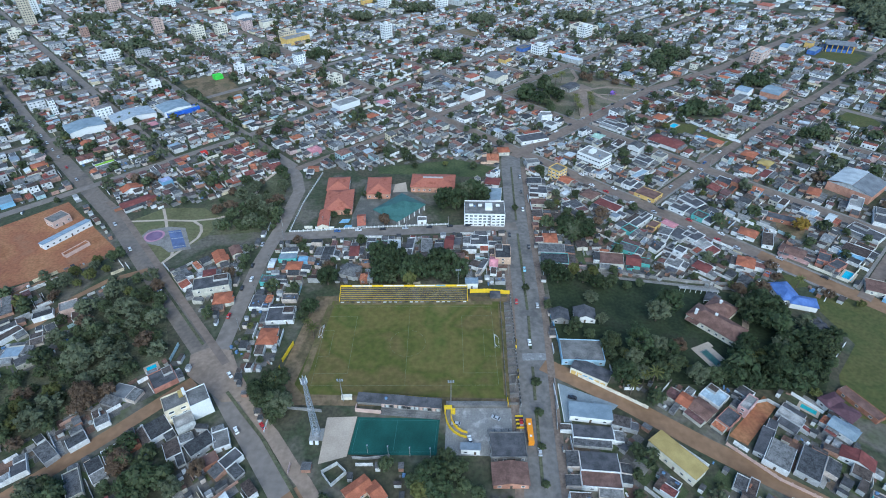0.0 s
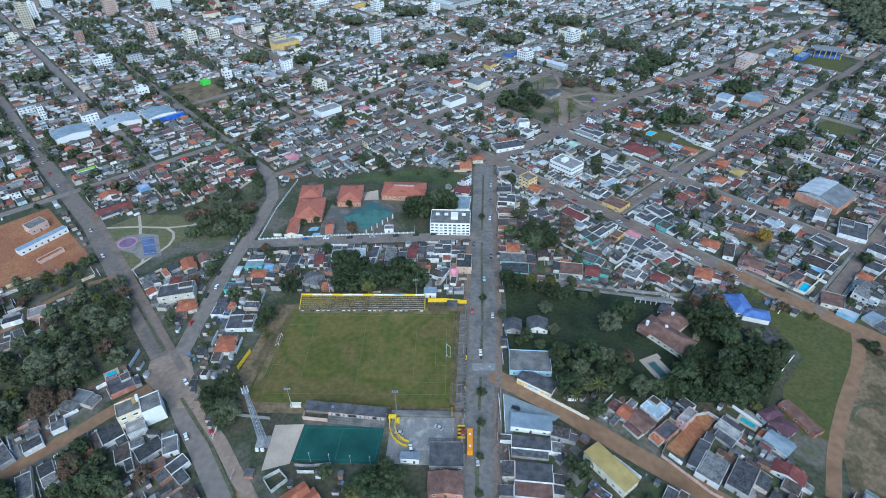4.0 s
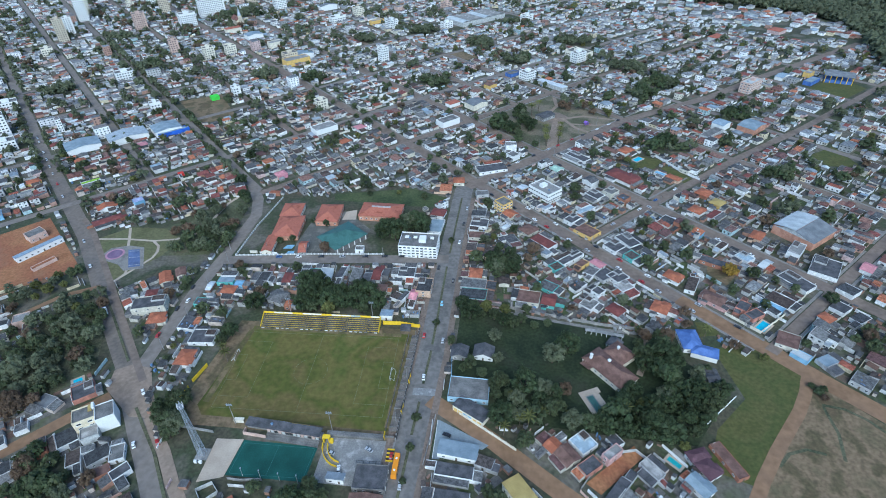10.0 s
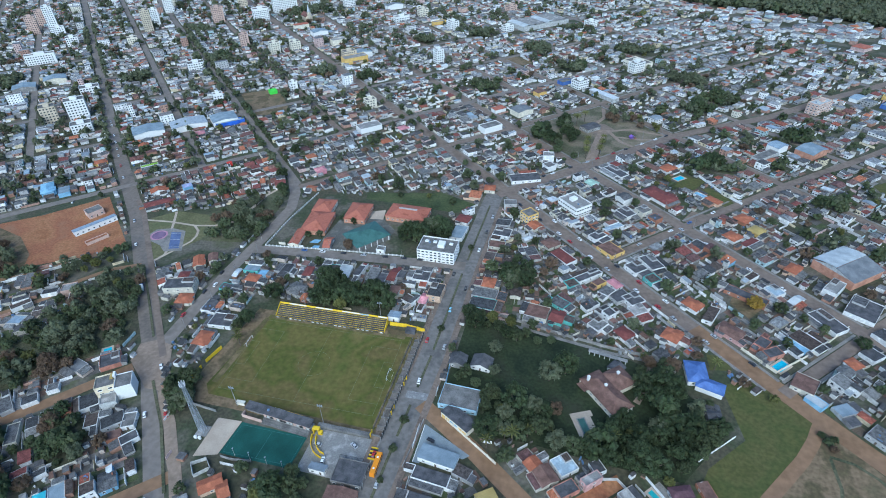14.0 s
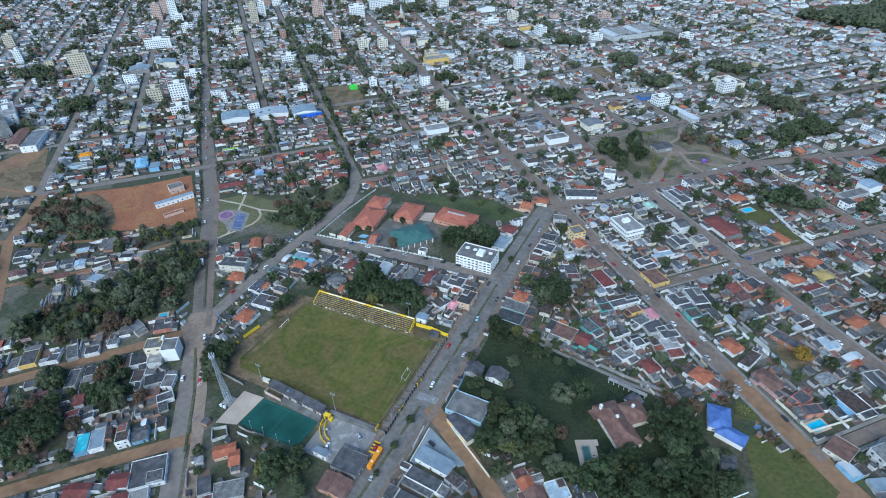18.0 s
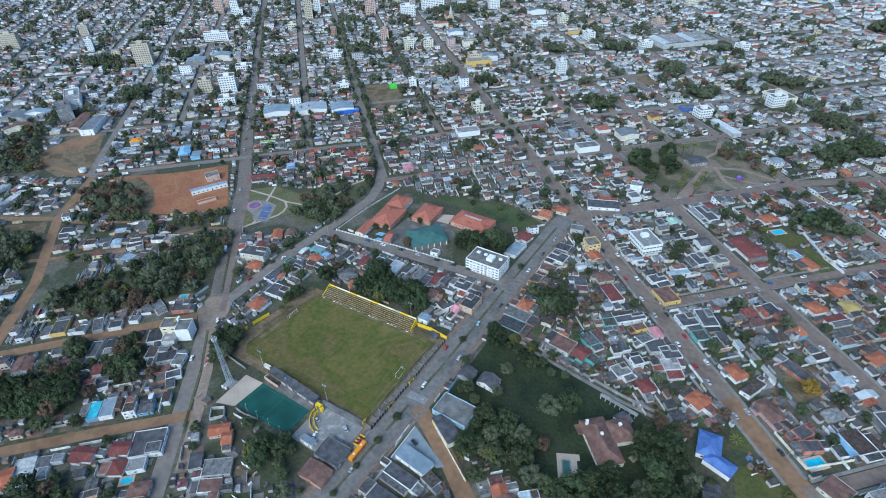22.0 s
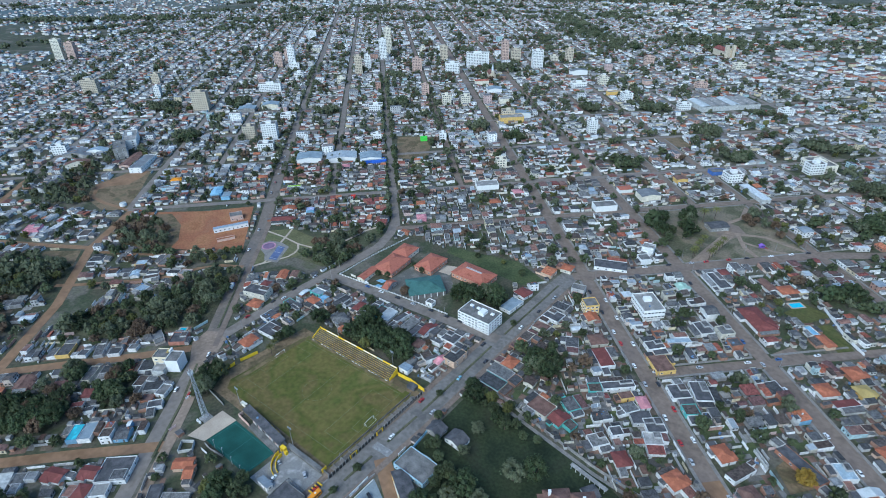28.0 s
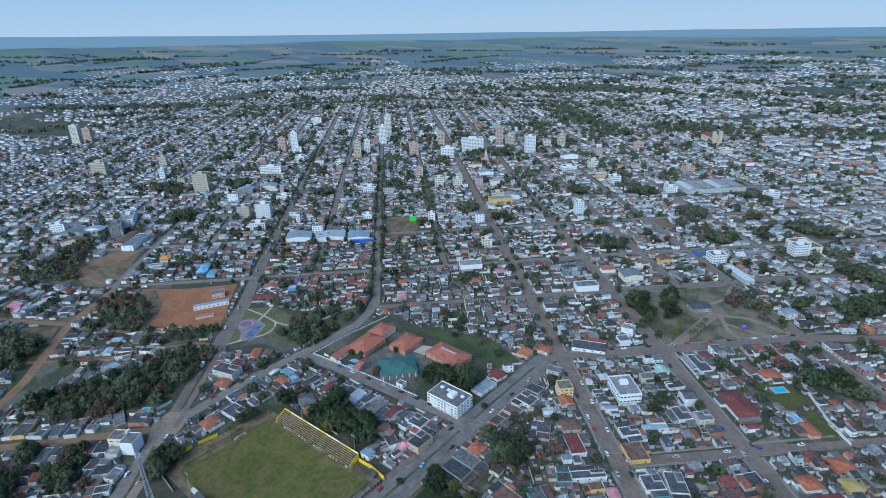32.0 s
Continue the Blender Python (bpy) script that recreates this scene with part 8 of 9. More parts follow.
special(-33, -37, 0.0, 11, 11, 3.4, 'hip', 'paint_white', 'orange_tile', 'house with orange tile roof by the fork road', 1)
special(-59, -25, 0.0, 10, 10, 3.4, 'hip', 'paint_cream', 'maroon_tile', 'house with dark red roof in the road fork', 1)
special(-62, -10, 0.0, 10, 8, 3.4, 'hip', 'paint_cream', 'orange_tile', 'house with orange roof in the road fork', 1)
special(-69, -1, 0.0, 16, 10, 6.0, 'flat', 'paint_white', 'dark_concrete', 'white two-storey house with flat terraces', 2)
special(-32, 22, 0.0, 9, 7, 3.4, 'hip', 'paint_white', 'orange_tile', 'house with red-orange roof', 1)
special(-162, 97, 43.2, 26, 8, 3.4, 'hip', 'paint_brick', 'maroon_tile', 'long house with dark red roof beside the avenue', 1)
special(-175, 116, 43.2, 16, 8, 3.4, 'gable', 'paint_white', 'orange_tile', 'house with orange roof', 1)
special(-214, 156, 43.2, 15, 6, 3.4, 'lean', 'paint_white', 'lime_paint', 'shed with lime-green roof', 1)
special(-248, 193, 43.2, 9, 8, 3.4, 'gable', 'paint_peach', 'orange_tile', 'house with peach front and orange roof', 1)
special(-201, 233, 43.2, 10, 9, 3.4, 'gable', 'paint_pink', 'pink_roof', 'house with pink roof', 1)
special(-141, 175, 43.2, 5, 4, 2.9, 'flat', 'red_paint', 'red_paint', 'small bright red painted house', 1)
special(-49, 177, 43.2, 9, 8, 4.0, 'hip', 'pink_bright', 'pink_roof', 'pink two-storey house with pinkish roof', 2)
special(-44, 147, 0.0, 9, 5, 3.4, 'lean', 'paint_brick', 'orange_tile', 'low house with orange roof', 1)
special(-152, 125, 43.2, 8, 9, 5.0, 'lean', 'paint_blue', 'pale_violet_roof', 'house with pale violet roof', 2)
special(-170, -34, 56, 12, 6, 3.2, 'gable', 'paint_white', 'fibre_cement', 'long white house with grey roof above the wood', 1, True)
special(-160, -47, 10, 9, 8, 3.2, 'lean', 'paint_grey', 'roof_sheet', 'grey house with pale sheet roof beside the wood', 1, True)
special(-161, -19, 30, 10, 6, 3.2, 'gable', 'paint_white', 'fibre_cement', 'white house with grey roof on the earth lane', 1, True)
special(-148, -15, 30, 9, 8, 5.4, 'flat', 'pink_wall', 'concrete', 'unfinished pinkish two-storey house on the earth lane', 2, True)
special(-155, -35, 30, 6, 5, 2.8, 'lean', 'paint_grey', 'fibre_cement', 'small dark shed beside the earth lane', 1, True)
special(-266, 153, 43.2, 12, 8, 3.4, 'hip', 'ochre_paint', 'orange_tile', 'ochre house with tile roof', 1)
special(-345, 91, 43.2, 13, 9, 3.4, 'hip', 'ochre_paint', 'orange_bright', 'house with vivid orange roof and green yard walls', 1)
special(-274, 98, 43.2, 12, 20, 4.4, 'hip', 'sky_blue_paint', 'sky_blue_paint', 'sky-blue painted two-storey house', 2, True)
special(-258, 99, 43.2, 9, 15, 4.0, 'lean', 'sky_blue_paint', 'roof_blue_grey', 'sky-blue shed with pale blue roof', 1, True)
special(-331, 74, 43.2, 14, 7, 3.4, 'flat', 'pale_blue_wall', 'concrete', 'pale blue-green house at the earth crossing', 1)
special(170, -78, -35.0, 10, 8, 3.4, 'hip', 'paint_white', 'orange_tile', 'house with weathered orange roof', 1)
special(177, -82, -35.0, 11, 9, 3.4, 'gable', 'paint_white', 'villa_tile', 'house with brown roof', 1)
special(176, -73, -35.0, 9, 8, 3.4, 'flat', 'paint_blue', 'pale_blue_roof', 'house with pale blue flat roof', 1)
special(179, -92, -35.0, 8, 8, 3.4, 'gable', 'paint_white', 'orange_tile', 'house with red roof', 1)
special(190, -81, -35.0, 10, 11, 3.4, 'flat', 'paint_white', 'concrete', 'white house with grey terrace roof', 1)
special(184, -87, -35.0, 9, 14, 3.4, 'lean', 'paint_grey', 'fibre_cement', 'house with dark grey roof', 1)
special(236, -83, -40.0, 14, 11, 4.4, 'hip', 'paint_white', 'plum_tile', 'house with plum-coloured roof', 1)
special(231, -95, -40.0, 12, 9, 4.4, 'gable', 'paint_white', 'roof_blue_grey', 'white house with pale grey gabled roof', 1)
special(230, -108, -40.0, 12, 6, 3.4, 'gable', 'paint_white', 'maroon_tile', 'house with red roof', 1)
special(210, -110, -40.0, 9, 16, 3.4, 'lean', 'paint_grey', 'fibre_cement', 'house with long dark roof', 1)
special(199, -106, -40.0, 10, 14, 3.4, 'lean', 'paint_white', 'fibre_cement', 'house with dark sheet roof', 1)
special(123, -109, -5.0, 16, 9, 3.4, 'gable', 'paint_white', 'fibre_dark', 'hall with dark roof beside the avenue', 1)
special(122, -117, -5.0, 16, 7, 3.4, 'lean', 'paint_white', 'villa_tile', 'house with brown and white striped roof', 1)
special(86, -118, 0.0, 14, 10, 3.4, 'gable', 'paint_brick', 'villa_tile', 'old house with brown tile roof on the avenue', 1)
special(160, -117, -40.0, 14, 10, 3.4, 'lean', 'paint_grey', 'fibre_dark', 'house with dark roof and blue tank', 1)
special(307, -14, -42.0, 18, 6, 3.4, 'lean', 'sky_blue_paint', 'fibre_cement', 'street front painted bright sky blue', 1)
special(312, -20, -42.0, 12, 9, 3.4, 'lean', 'paint_cream', 'roof_sheet', 'house with pale roof', 1)
annexes(150)
for name, mat, width, pts in STREETS:
    if name in ("road_field_track",):
        continue
    for a, b in zip(pts, pts[1:]):
        row_of_houses(a, b, width)
for a, b in (((-428, -52), (-392, -34)), ((-392, -34), (-330, -14)), ((-220, -104), (-188, -134)), ((-240, -36), (-172, 8))):
    row_of_houses(a, b, 1.0, 20)
# Spots kept for yard trees.
SPOTS = []
for k in range(7000):
    x, y = uv(rng.uniform(-300, 1100), rng.uniform(-330, 640)) if k > 420 else (rng.uniform(-200, 330), rng.uniform(-170, 170))
    if free(x, y, 3.0, 3.0, 0.0):
        SPOTS.append((x, y))
    if len(SPOTS) > 1500:
        break
# Second line of buildings where the blocks are deep, set to the grid.
for k in range(70000):
    if k < 14000:
        x, y = rng.uniform(-320, 420), rng.uniform(-190, 300)
    else:
        x, y = uv(rng.uniform(-330, 1850), rng.uniform(-680, 830))
    w, d = (rng.uniform(6, 11), rng.uniform(7, 13)) if k % 5 < 2 else (rng.uniform(3, 8.5), rng.uniform(3.5, 10.5))
    turn = GRID + rng.choice((0, 1, 2, 3)) * math.pi / 2 if math.hypot(x - 40, y) > 130 else rng.choice((0, 1, 2, 3)) * math.pi / 2
    if (x < -110 and y < 20 and rng.random() < 0.75) or (x > 200 and y < -60 and rng.random() < 0.4):
        continue
    if green(x, y) < 0.24 and free(x, y, w + 0.2, d + 0.2, turn):
        place_house(x, y, turn, w, d, "main" if w > 6.5 else "shed")
# Low lean-to roofs that crowd the yards.
YARD_ROOFS, YARD_SIDES = Mesh(), Mesh()
for k in range(52000):
    x, y = uv(rng.uniform(-300, 620), rng.uniform(-330, 520)) if k > 36000 else (rng.uniform(-200, 400), rng.uniform(-200, 250))
    w, d = (rng.uniform(2.2, 6.5), rng.uniform(2.2, 6.5)) if k % 3 else (rng.uniform(1.8, 3.4), rng.uniform(1.8, 4.0))
    turn = GRID if math.hypot(x - 40, y) > 130 else 0.0
    if (x < -110 and y < 20) or green(x, y) > 0.3 or not free(x, y, w + 0.1, d + 0.1, turn):
        continue
    h = rng.uniform(1.9, 2.6)
    YARD_SIDES.box(x, y, 0, w - 0.3, d - 0.3, h, turn)
    c, s = math.cos(turn), math.sin(turn)
    fall = rng.choice((-0.4, 0.4, 0.25, -0.25))
    low = [(x + c * a - s * b, y + s * a + c * b, h + 0.02 + fall * (b / d) + 0.2) for a, b in ((-w / 2, -d / 2), (w / 2, -d / 2), (w / 2, d / 2), (-w / 2, d / 2))]
    YARD_ROOFS.hexa(low, [(a, b, z + 0.08) for a, b, z in low])
material("lean_to_roof", [(0.065, 0.064, 0.066), (0.095, 0.093, 0.096), (0.086, 0.071, 0.064), (0.129, 0.124, 0.124), (0.056, 0.056, 0.058), (0.138, 0.083, 0.064), (0.112, 0.108, 0.108), (0.077, 0.075, 0.076), (0.258, 0.257, 0.256)], "island", 0.95, 0.4, 0.4, 4, ramp="CONSTANT", spec=0.1)
obj("yard_roofs", YARD_ROOFS, "lean_to_roof", "dark lean-to roofs of sheds crowding the yards", "sheds", kind="stuff")
obj("yard_shed_walls", YARD_SIDES, "shed_wall_far", "weathered board and brick sides of yard sheds", "sheds", kind="stuff")
# The outskirts, past the street grid, thin out towards the fields.
EDGE = ((-330, -69, 0, 55, 100, 184, 259, 350, 420), (700, 783, 898, 966, 982, 982, 953, 908, 880))
for k in range(38000):
    r = rng.uniform(900, 3900)
    w0 = rng.uniform(-0.85, 1.95)
    x, y = 250 - r * math.sin(w0), -180 + r * math.cos(w0)
    u, v = x * U[0] + y * U[1], x * N[0] + y * N[1]
    if u < 420 and v > 700 and v > np.interp(u, *EDGE):
        continue
    if w0 < -0.35 and (v < 700 or v > 1000):
        continue
    if (-330 < u < 1850 and -680 < v < 830) or r > 2500 + 1500 * (0.5 + 0.8 * noise.noise(Vector((x / 500, y / 500, 2.0)))) or (r > 1500 and noise.noise(Vector((x / 260, y / 260, 7.0))) > 0.24):
        continue
    w, d = rng.uniform(6, 11), rng.uniform(7, 13)
    n0 = {k2: len(m.v) for k2, m in FAR.items()}
    far_house(x, y, GRID + rng.choice((0, 1)) * math.pi / 2, w, d, rng.uniform(3, 6), rng.choice(("gable", "hip", "lean")), rng.choice(ROOF_BAG), 0.35)
    lift = rise(math.hypot(x - 100, y)) * ridge(x, y)
    if lift:
        for k2, m in FAR.items():
            for i in range(n0.get(k2, 0), len(m.v)):
                m.v[i] = (m.v[i][0], m.v[i][1], m.v[i][2] + lift * 0.97)
PATCH = Mesh()
for k in range(16000):
    x, y = uv(rng.uniform(-300, 900), rng.uniform(-330, 600)) if k > 5000 else (rng.uniform(-200, 330), rng.uniform(-170, 170))
    i, j = int((x - OX) / CELL), int((y - OY) / CELL)
    if TAKEN[i, j] == 1:
        continue
    turn = GRID if math.hypot(x - 40, y) > 130 else 0.0
    poly = ring(x, y, rng.uniform(2.5, 9), rng.uniform(2.5, 8), turn)
    if all(TAKEN[int((a - OX) / CELL), int((b - OY) / CELL)] != 1 for a, b in poly):
        z = 0.02 + 0.02 * rng.random()
        PATCH.add([(a, b, z) for a, b in poly], [(0, 1, 2, 3)])
obj("yard_ground", PATCH, "yard_patch", "patches of concrete, earth and grass in the yards", "yards", kind="stuff")
# More yard walls between the lots.
for k in range(20000):
    x, y = uv(rng.uniform(-300, 700), rng.uniform(-300, 560)) if k > 8000 else (rng.uniform(-200, 330), rng.uniform(-170, 170))
    turn = (GRID if math.hypot(x - 40, y) > 130 else 0.0) + rng.choice((0, 1)) * math.pi / 2
    n = rng.uniform(4, 14)
    if free(x, y, n, 0.3, turn):
        LOTS.box(x, y, 0, n, 0.18, rng.uniform(1.6, 2.4), turn)
obj("yard_walls", LOTS, "wall_paint_far", "plain rendered yard walls between the houses", "walls", kind="stuff")
CLUTTER = Mesh()
for k in range(9000):
    x, y = uv(rng.uniform(-300, 500), rng.uniform(-330, 430)) if k > 4000 else (rng.uniform(-200, 330), rng.uniform(-170, 170))
    i, j = int((x - OX) / CELL), int((y - OY) / CELL)
    if TAKEN[i - 1:i + 2, j - 1:j + 2].any():
        continue
    for _ in range(rng.choice((1, 2, 3))):
        CLUTTER.box(x + rng.gauss(0, 0.9), y + rng.gauss(0, 0.9), 0, rng.uniform(0.4, 2.2), rng.uniform(0.4, 1.8), rng.uniform(0.3, 1.8), rng.uniform(0, 3))
obj("yard_clutter", CLUTTER, "clutter", "crates, stacked boards, tarpaulins and tanks lying in the yards", "clutter", kind="stuff")
FAR_WORDS = {"glass_dark": ("town_windows", "small dark windows of the farther houses"), "wall_paint_far": ("town_walls", "painted house walls of the far town"), "shed_wall_far": ("town_shed_walls", "weathered grey and brick walls of sheds across the town"), "clay_tile_far": ("town_tile_roofs", "red clay-tile roofs of the far town"),
             "fibre_cement_mossy": ("town_mossy_roofs", "dark weathered fibre-cement roofs of the nearer streets"), "fibre_cement_far": ("town_grey_roofs", "grey fibre-cement roofs of the far town, paled for haze"), "roof_sheet_far": ("town_sheet_roofs", "pale metal roofs of the far town")}
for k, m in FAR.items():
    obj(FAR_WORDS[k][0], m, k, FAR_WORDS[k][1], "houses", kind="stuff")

# ---- trees ----


def crown_mesh(name, seed, r, h, base, leaves, size, mats, lobes=26, rough=0.28):
    """Leaf clumps gathered in uneven lobes round limbs, each lobe filled by a knot of shaded twigs and leaves."""
    g = random.Random(seed)
    v, f, cent = [], [], []
    for k in range(lobes):
        z = g.uniform(-0.8, 1)
        w = k * 2.4 + g.uniform(-0.5, 0.5)
        q = math.sqrt(max(0, 1 - z * z)) * g.uniform(0.5, 0.95)
        cent.append((q * math.cos(w) * r, q * math.sin(w) * r, base + h / 2 + z * h / 2 * g.uniform(0.7, 0.95), g.uniform(0.75, 1.3) * r * 1.5 / math.sqrt(lobes)))
    for cx, cy, cz, cr in cent:
        n = len(v)
        for a, b, c in ((1, 0, 0), (0, 1, 0), (-1, 0, 0), (0, -1, 0), (0, 0, 1), (0, 0, -1)):
            e = cr * g.uniform(0.75, 1.05)
            v.append((cx + a * e + g.gauss(0, 0.1) * cr, cy + b * e + g.gauss(0, 0.1) * cr, cz + c * e))
        f += [(n + a, n + b, n + c) for a, b, c in ((0, 1, 4), (1, 2, 4), (2, 3, 4), (3, 0, 4), (1, 0, 5), (2, 1, 5), (3, 2, 5), (0, 3, 5))]
    for k in range(leaves):
        cx, cy, cz, cr = cent[k % lobes]
        d = Vector((g.gauss(0, 1), g.gauss(0, 1), g.gauss(0.25, 1))).normalized() * cr * g.uniform(0.8, 1.3)
        p = Vector((cx, cy, cz)) + d
        nrm = (d.normalized() * 0.8 + Vector((g.gauss(0, 0.4), g.gauss(0, 0.4), g.gauss(0.9, 0.4)))).normalized()
        a = nrm.orthogonal().normalized()
        a = a * math.cos(k) + nrm.cross(a) * math.sin(k)
        b = nrm.cross(a)
        s = size * g.uniform(0.6, 1.3)
        n = len(v)
        v += [tuple(p + a * s - nrm * s * 0.3), tuple(p + (b * 0.8 - a * 0.5) * s), tuple(p - (b * 0.8 + a * 0.5) * s - nrm * s * 0.15)]
        f += [(n, n + 1, n + 2)]
    return Mesh().add(v, f)


def trunk_mesh(seed, r, base, h):
    g = random.Random(seed)
    m = Mesh()
    top = base + h * 0.35
    m.tube((0, 0, 0), (0.1, 0, top * 0.6), 0.06 * r + 0.12, 0.045 * r + 0.08, 7)
    for k in range(5):
        w = 2 * math.pi * k / 5 + g.uniform(-0.4, 0.4)
        m.tube((0.1, 0, top * g.uniform(0.35, 0.6)), (math.cos(w) * r * 0.6, math.sin(w) * r * 0.6, base + h * g.uniform(0.4, 0.75)), 0.03 * r + 0.05, 0.02, 5)
    return m


KINDS = []
SPEC = [(4.2, 6.5, 2.0, "leaf"), (5.5, 7.5, 2.5, "leaf_deep"), (3.2, 5.0, 1.6, "leaf"), (3.6, 9.0, 2.5, "leaf_deep"), (6.5, 8.5, 3.0, "leaf_deep"), (4.0, 5.5, 1.8, "leaf_dry"), (3.0, 4.5, 1.6, "leaf_light"), (4.5, 7.0, 2.2, "leaf_grey"), (2.4, 3.4, 1.0, "leaf"), (5.0, 7.0, 2.0, "leaf_yellow")]
TREE_WORDS = {"leaf_deep": "tall deep green tree with a dense rounded crown", "leaf": "dark green broadleaf tree with a rounded uneven crown", "leaf_dry": "broadleaf tree with russet winter foliage", "leaf_yellow": "broad tree with yellow autumn foliage", "leaf_light": "small yellow-green leafy tree", "leaf_grey": "sparse grey-green winter tree"}
for k, (r, h, base, mat) in enumerate(SPEC):
    KINDS.append((trunk_mesh(k, r, base, h).data("trunk", ["bark"]), crown_mesh("crown", 50 + k, r, h, base, 1500, 0.25 + 0.022 * r, mat, 46).data("crown", [mat]), mat,
                  [crown_mesh("crown", 80 + k, r, h, base, n, s0 + s1 * r, mat, lobes) for n, s0, s1, lobes in ((300, 0.45, 0.045, 22), (84, 0.8, 0.08, 10), (24, 1.25, 0.13, 5), (8, 1.9, 0.21, 2))]))
TREES = [0]


def tree(x, y, k, s=1.0):
    tr, cr, mat, _ = KINDS[k]
    top = thing("tree", pose(x, y, 0, 0, 0, rng.uniform(0, 360)), TREE_WORDS[mat], "tree", "trees of the town")
    sc = Matrix.Diagonal((s, s, s * rng.uniform(0.9, 1.15), 1))
    part("trunk", tr, "", top, m=sc)
    part("crown", cr, "", top, m=sc)
    TREES[0] += 1


CROWD = {}


def crowd_tree(x, y, k, s=1.0, z=0.0):
    """A tree of the joined woods."""
    dist = math.hypot(x - 110, y - 10)
    # Most far green trees get the pale grey leaf in place of haze.
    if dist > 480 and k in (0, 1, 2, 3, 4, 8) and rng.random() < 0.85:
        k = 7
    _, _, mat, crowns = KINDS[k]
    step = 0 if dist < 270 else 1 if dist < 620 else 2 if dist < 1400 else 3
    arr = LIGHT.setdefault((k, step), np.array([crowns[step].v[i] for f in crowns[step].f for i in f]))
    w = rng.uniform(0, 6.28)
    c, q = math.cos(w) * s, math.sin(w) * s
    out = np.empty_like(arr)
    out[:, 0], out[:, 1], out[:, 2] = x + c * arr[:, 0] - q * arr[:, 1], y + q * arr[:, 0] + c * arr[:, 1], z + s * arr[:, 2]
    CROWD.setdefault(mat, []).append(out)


LIGHT = {}


def inside(poly, x, y):
    hit = False
    for (x0, y0), (x1, y1) in zip(poly, poly[1:] + poly[:1]):
        if (y0 > y) != (y1 > y) and x < (x1 - x0) * (y - y0) / (y1 - y0) + x0:
            hit = not hit
    return hit


BARE = [(193, -50, 9), (255.9, -31.8, 8), (202, -26, 17), (251, -8, 15), (122, -22, 8), (135, -21, 8), (-79, -61, 13), (-92, -70, 8), (128, -50, 13), (224, -80, 8), (200, -48, 8), (180, -35, 12), (214, -46, 9), (193, -50, 12)]


def fill_wood(poly, gap, tries, bag, singles, most=999):
    """Trees at random with a least gap; the first ones are things of their own, the rest a joined wood."""
    xs, ys = [p[0] for p in poly], [p[1] for p in poly]
    put = []
    for _ in range(tries):
        x, y = rng.uniform(min(xs), max(xs)), rng.uniform(min(ys), max(ys))
        if not inside(poly, x, y) or any((x - a) ** 2 + (y - b) ** 2 < gap * gap for a, b in put) or any((x - a) ** 2 + (y - b) ** 2 < r * r for a, b, r in BARE):
            continue
        i, j = int((x - OX) / CELL), int((y - OY) / CELL)
        if (TAKEN[i - 2:i + 3, j - 2:j + 3] == 2).any():
            continue
        if len(put) >= most:
            break
        put.append((x, y))
        k, s = rng.choice(bag), rng.uniform(0.75, 1.3)
        if len(put) <= singles:
            tree(x, y, k, s)
        else:
            crowd_tree(x, y, k, s)


GREEN = [0, 1, 2, 3, 4, 4, 1, 0, 7]
fill_wood([(142, -66), (165, -66), (204, -70), (238, -72), (262, -42), (252, -26), (228, -46), (196, -56), (160, -44), (141, -42)], 5.9, 700, [0, 1, 1, 3, 4, 4, 2, 7, 0, 2], 32)
fill_wood([(220, -16), (234, -8), (246, -26), (232, -44), (222, -34)], 5.5, 120, [0, 1, 4, 2], 10)
fill_wood([(119, 21), (160, 12), (160, 6), (119, 8)], 5.2, 80, [0, 2, 2, 1, 6], 12)
for x, y, k, s in PARK_TREES:
    tree(x, y, k, s)
fill_wood(WOODS["west_wood"], 4.9, 900, [8, 2, 7, 8, 0, 6, 5, 7, 7, 2, 8, 7], 12, 104)
for x, y, k, s in ((-106, -78, 5, 1.3), (-99, -72, 5, 1.0), (-76, -108, 5, 1.2), (-61, -117, 6, 0.9), (-131, -90, 6, 1.2), (-128, -86, 8, 1.3)):
    tree(x, y, k, s)
fill_wood(WOODS["corner_wood"], 6.2, 260, [7, 2, 7, 0, 5, 6, 7], 0)
fill_wood(WOODS["lot_wood"], 6.6, 200, [7, 5, 7, 5, 8, 7], 12)
fill_wood(WOODS["track_bushes"], 6.0, 60, [7, 8, 2, 6], 3)
fill_wood(WOODS["far_west_wood"], 5.6, 300, [7, 2, 0, 7, 6, 7, 0, 8], 0)
fill_wood(WOODS["bare_grove"], 6.5, 90, [5, 7, 5, 7], 0)
for x, y, k, s in ((39, 6.5, 6, 1.4), (347, 37, 1, 0.8), (353, 5, 5, 1.0), (-76, -112, 5, 0.9), (-42, -112, 5, 0.9), (-108, -82, 5, 1.0), (-104, -76, 5, 1.0), (-49, -121, 7, 0.9), (216, -63, 3, 1.3), (219, -65, 3, 1.2), (-93, -140, 5, 1.1), (-85, -150, 1, 1.1), (-76, -163, 4, 1.0), (-68, -158, 5, 1.2), (-62, -140, 5, 1.0), (-70, -147, 7, 1.0), (-78, -141, 0, 1.1), (-87, -160, 0, 1.1), (19, 69.5, 5, 0.8), (1, 104, 3, 0.6), (12, 101, 3, 0.65), (18.5, 72, 5, 0.9), (-17, 79, 8, 1.0), (-8, 81, 2, 0.8), (-78, 160, 4, 0.9), (-88, 208, 4, 0.9), (-80, 224, 7, 0.9), (82, 145, 2, 1.0), (60, 152, 6, 0.8), (36, 149, 8, 1.0)):
    tree(x, y, k, s)
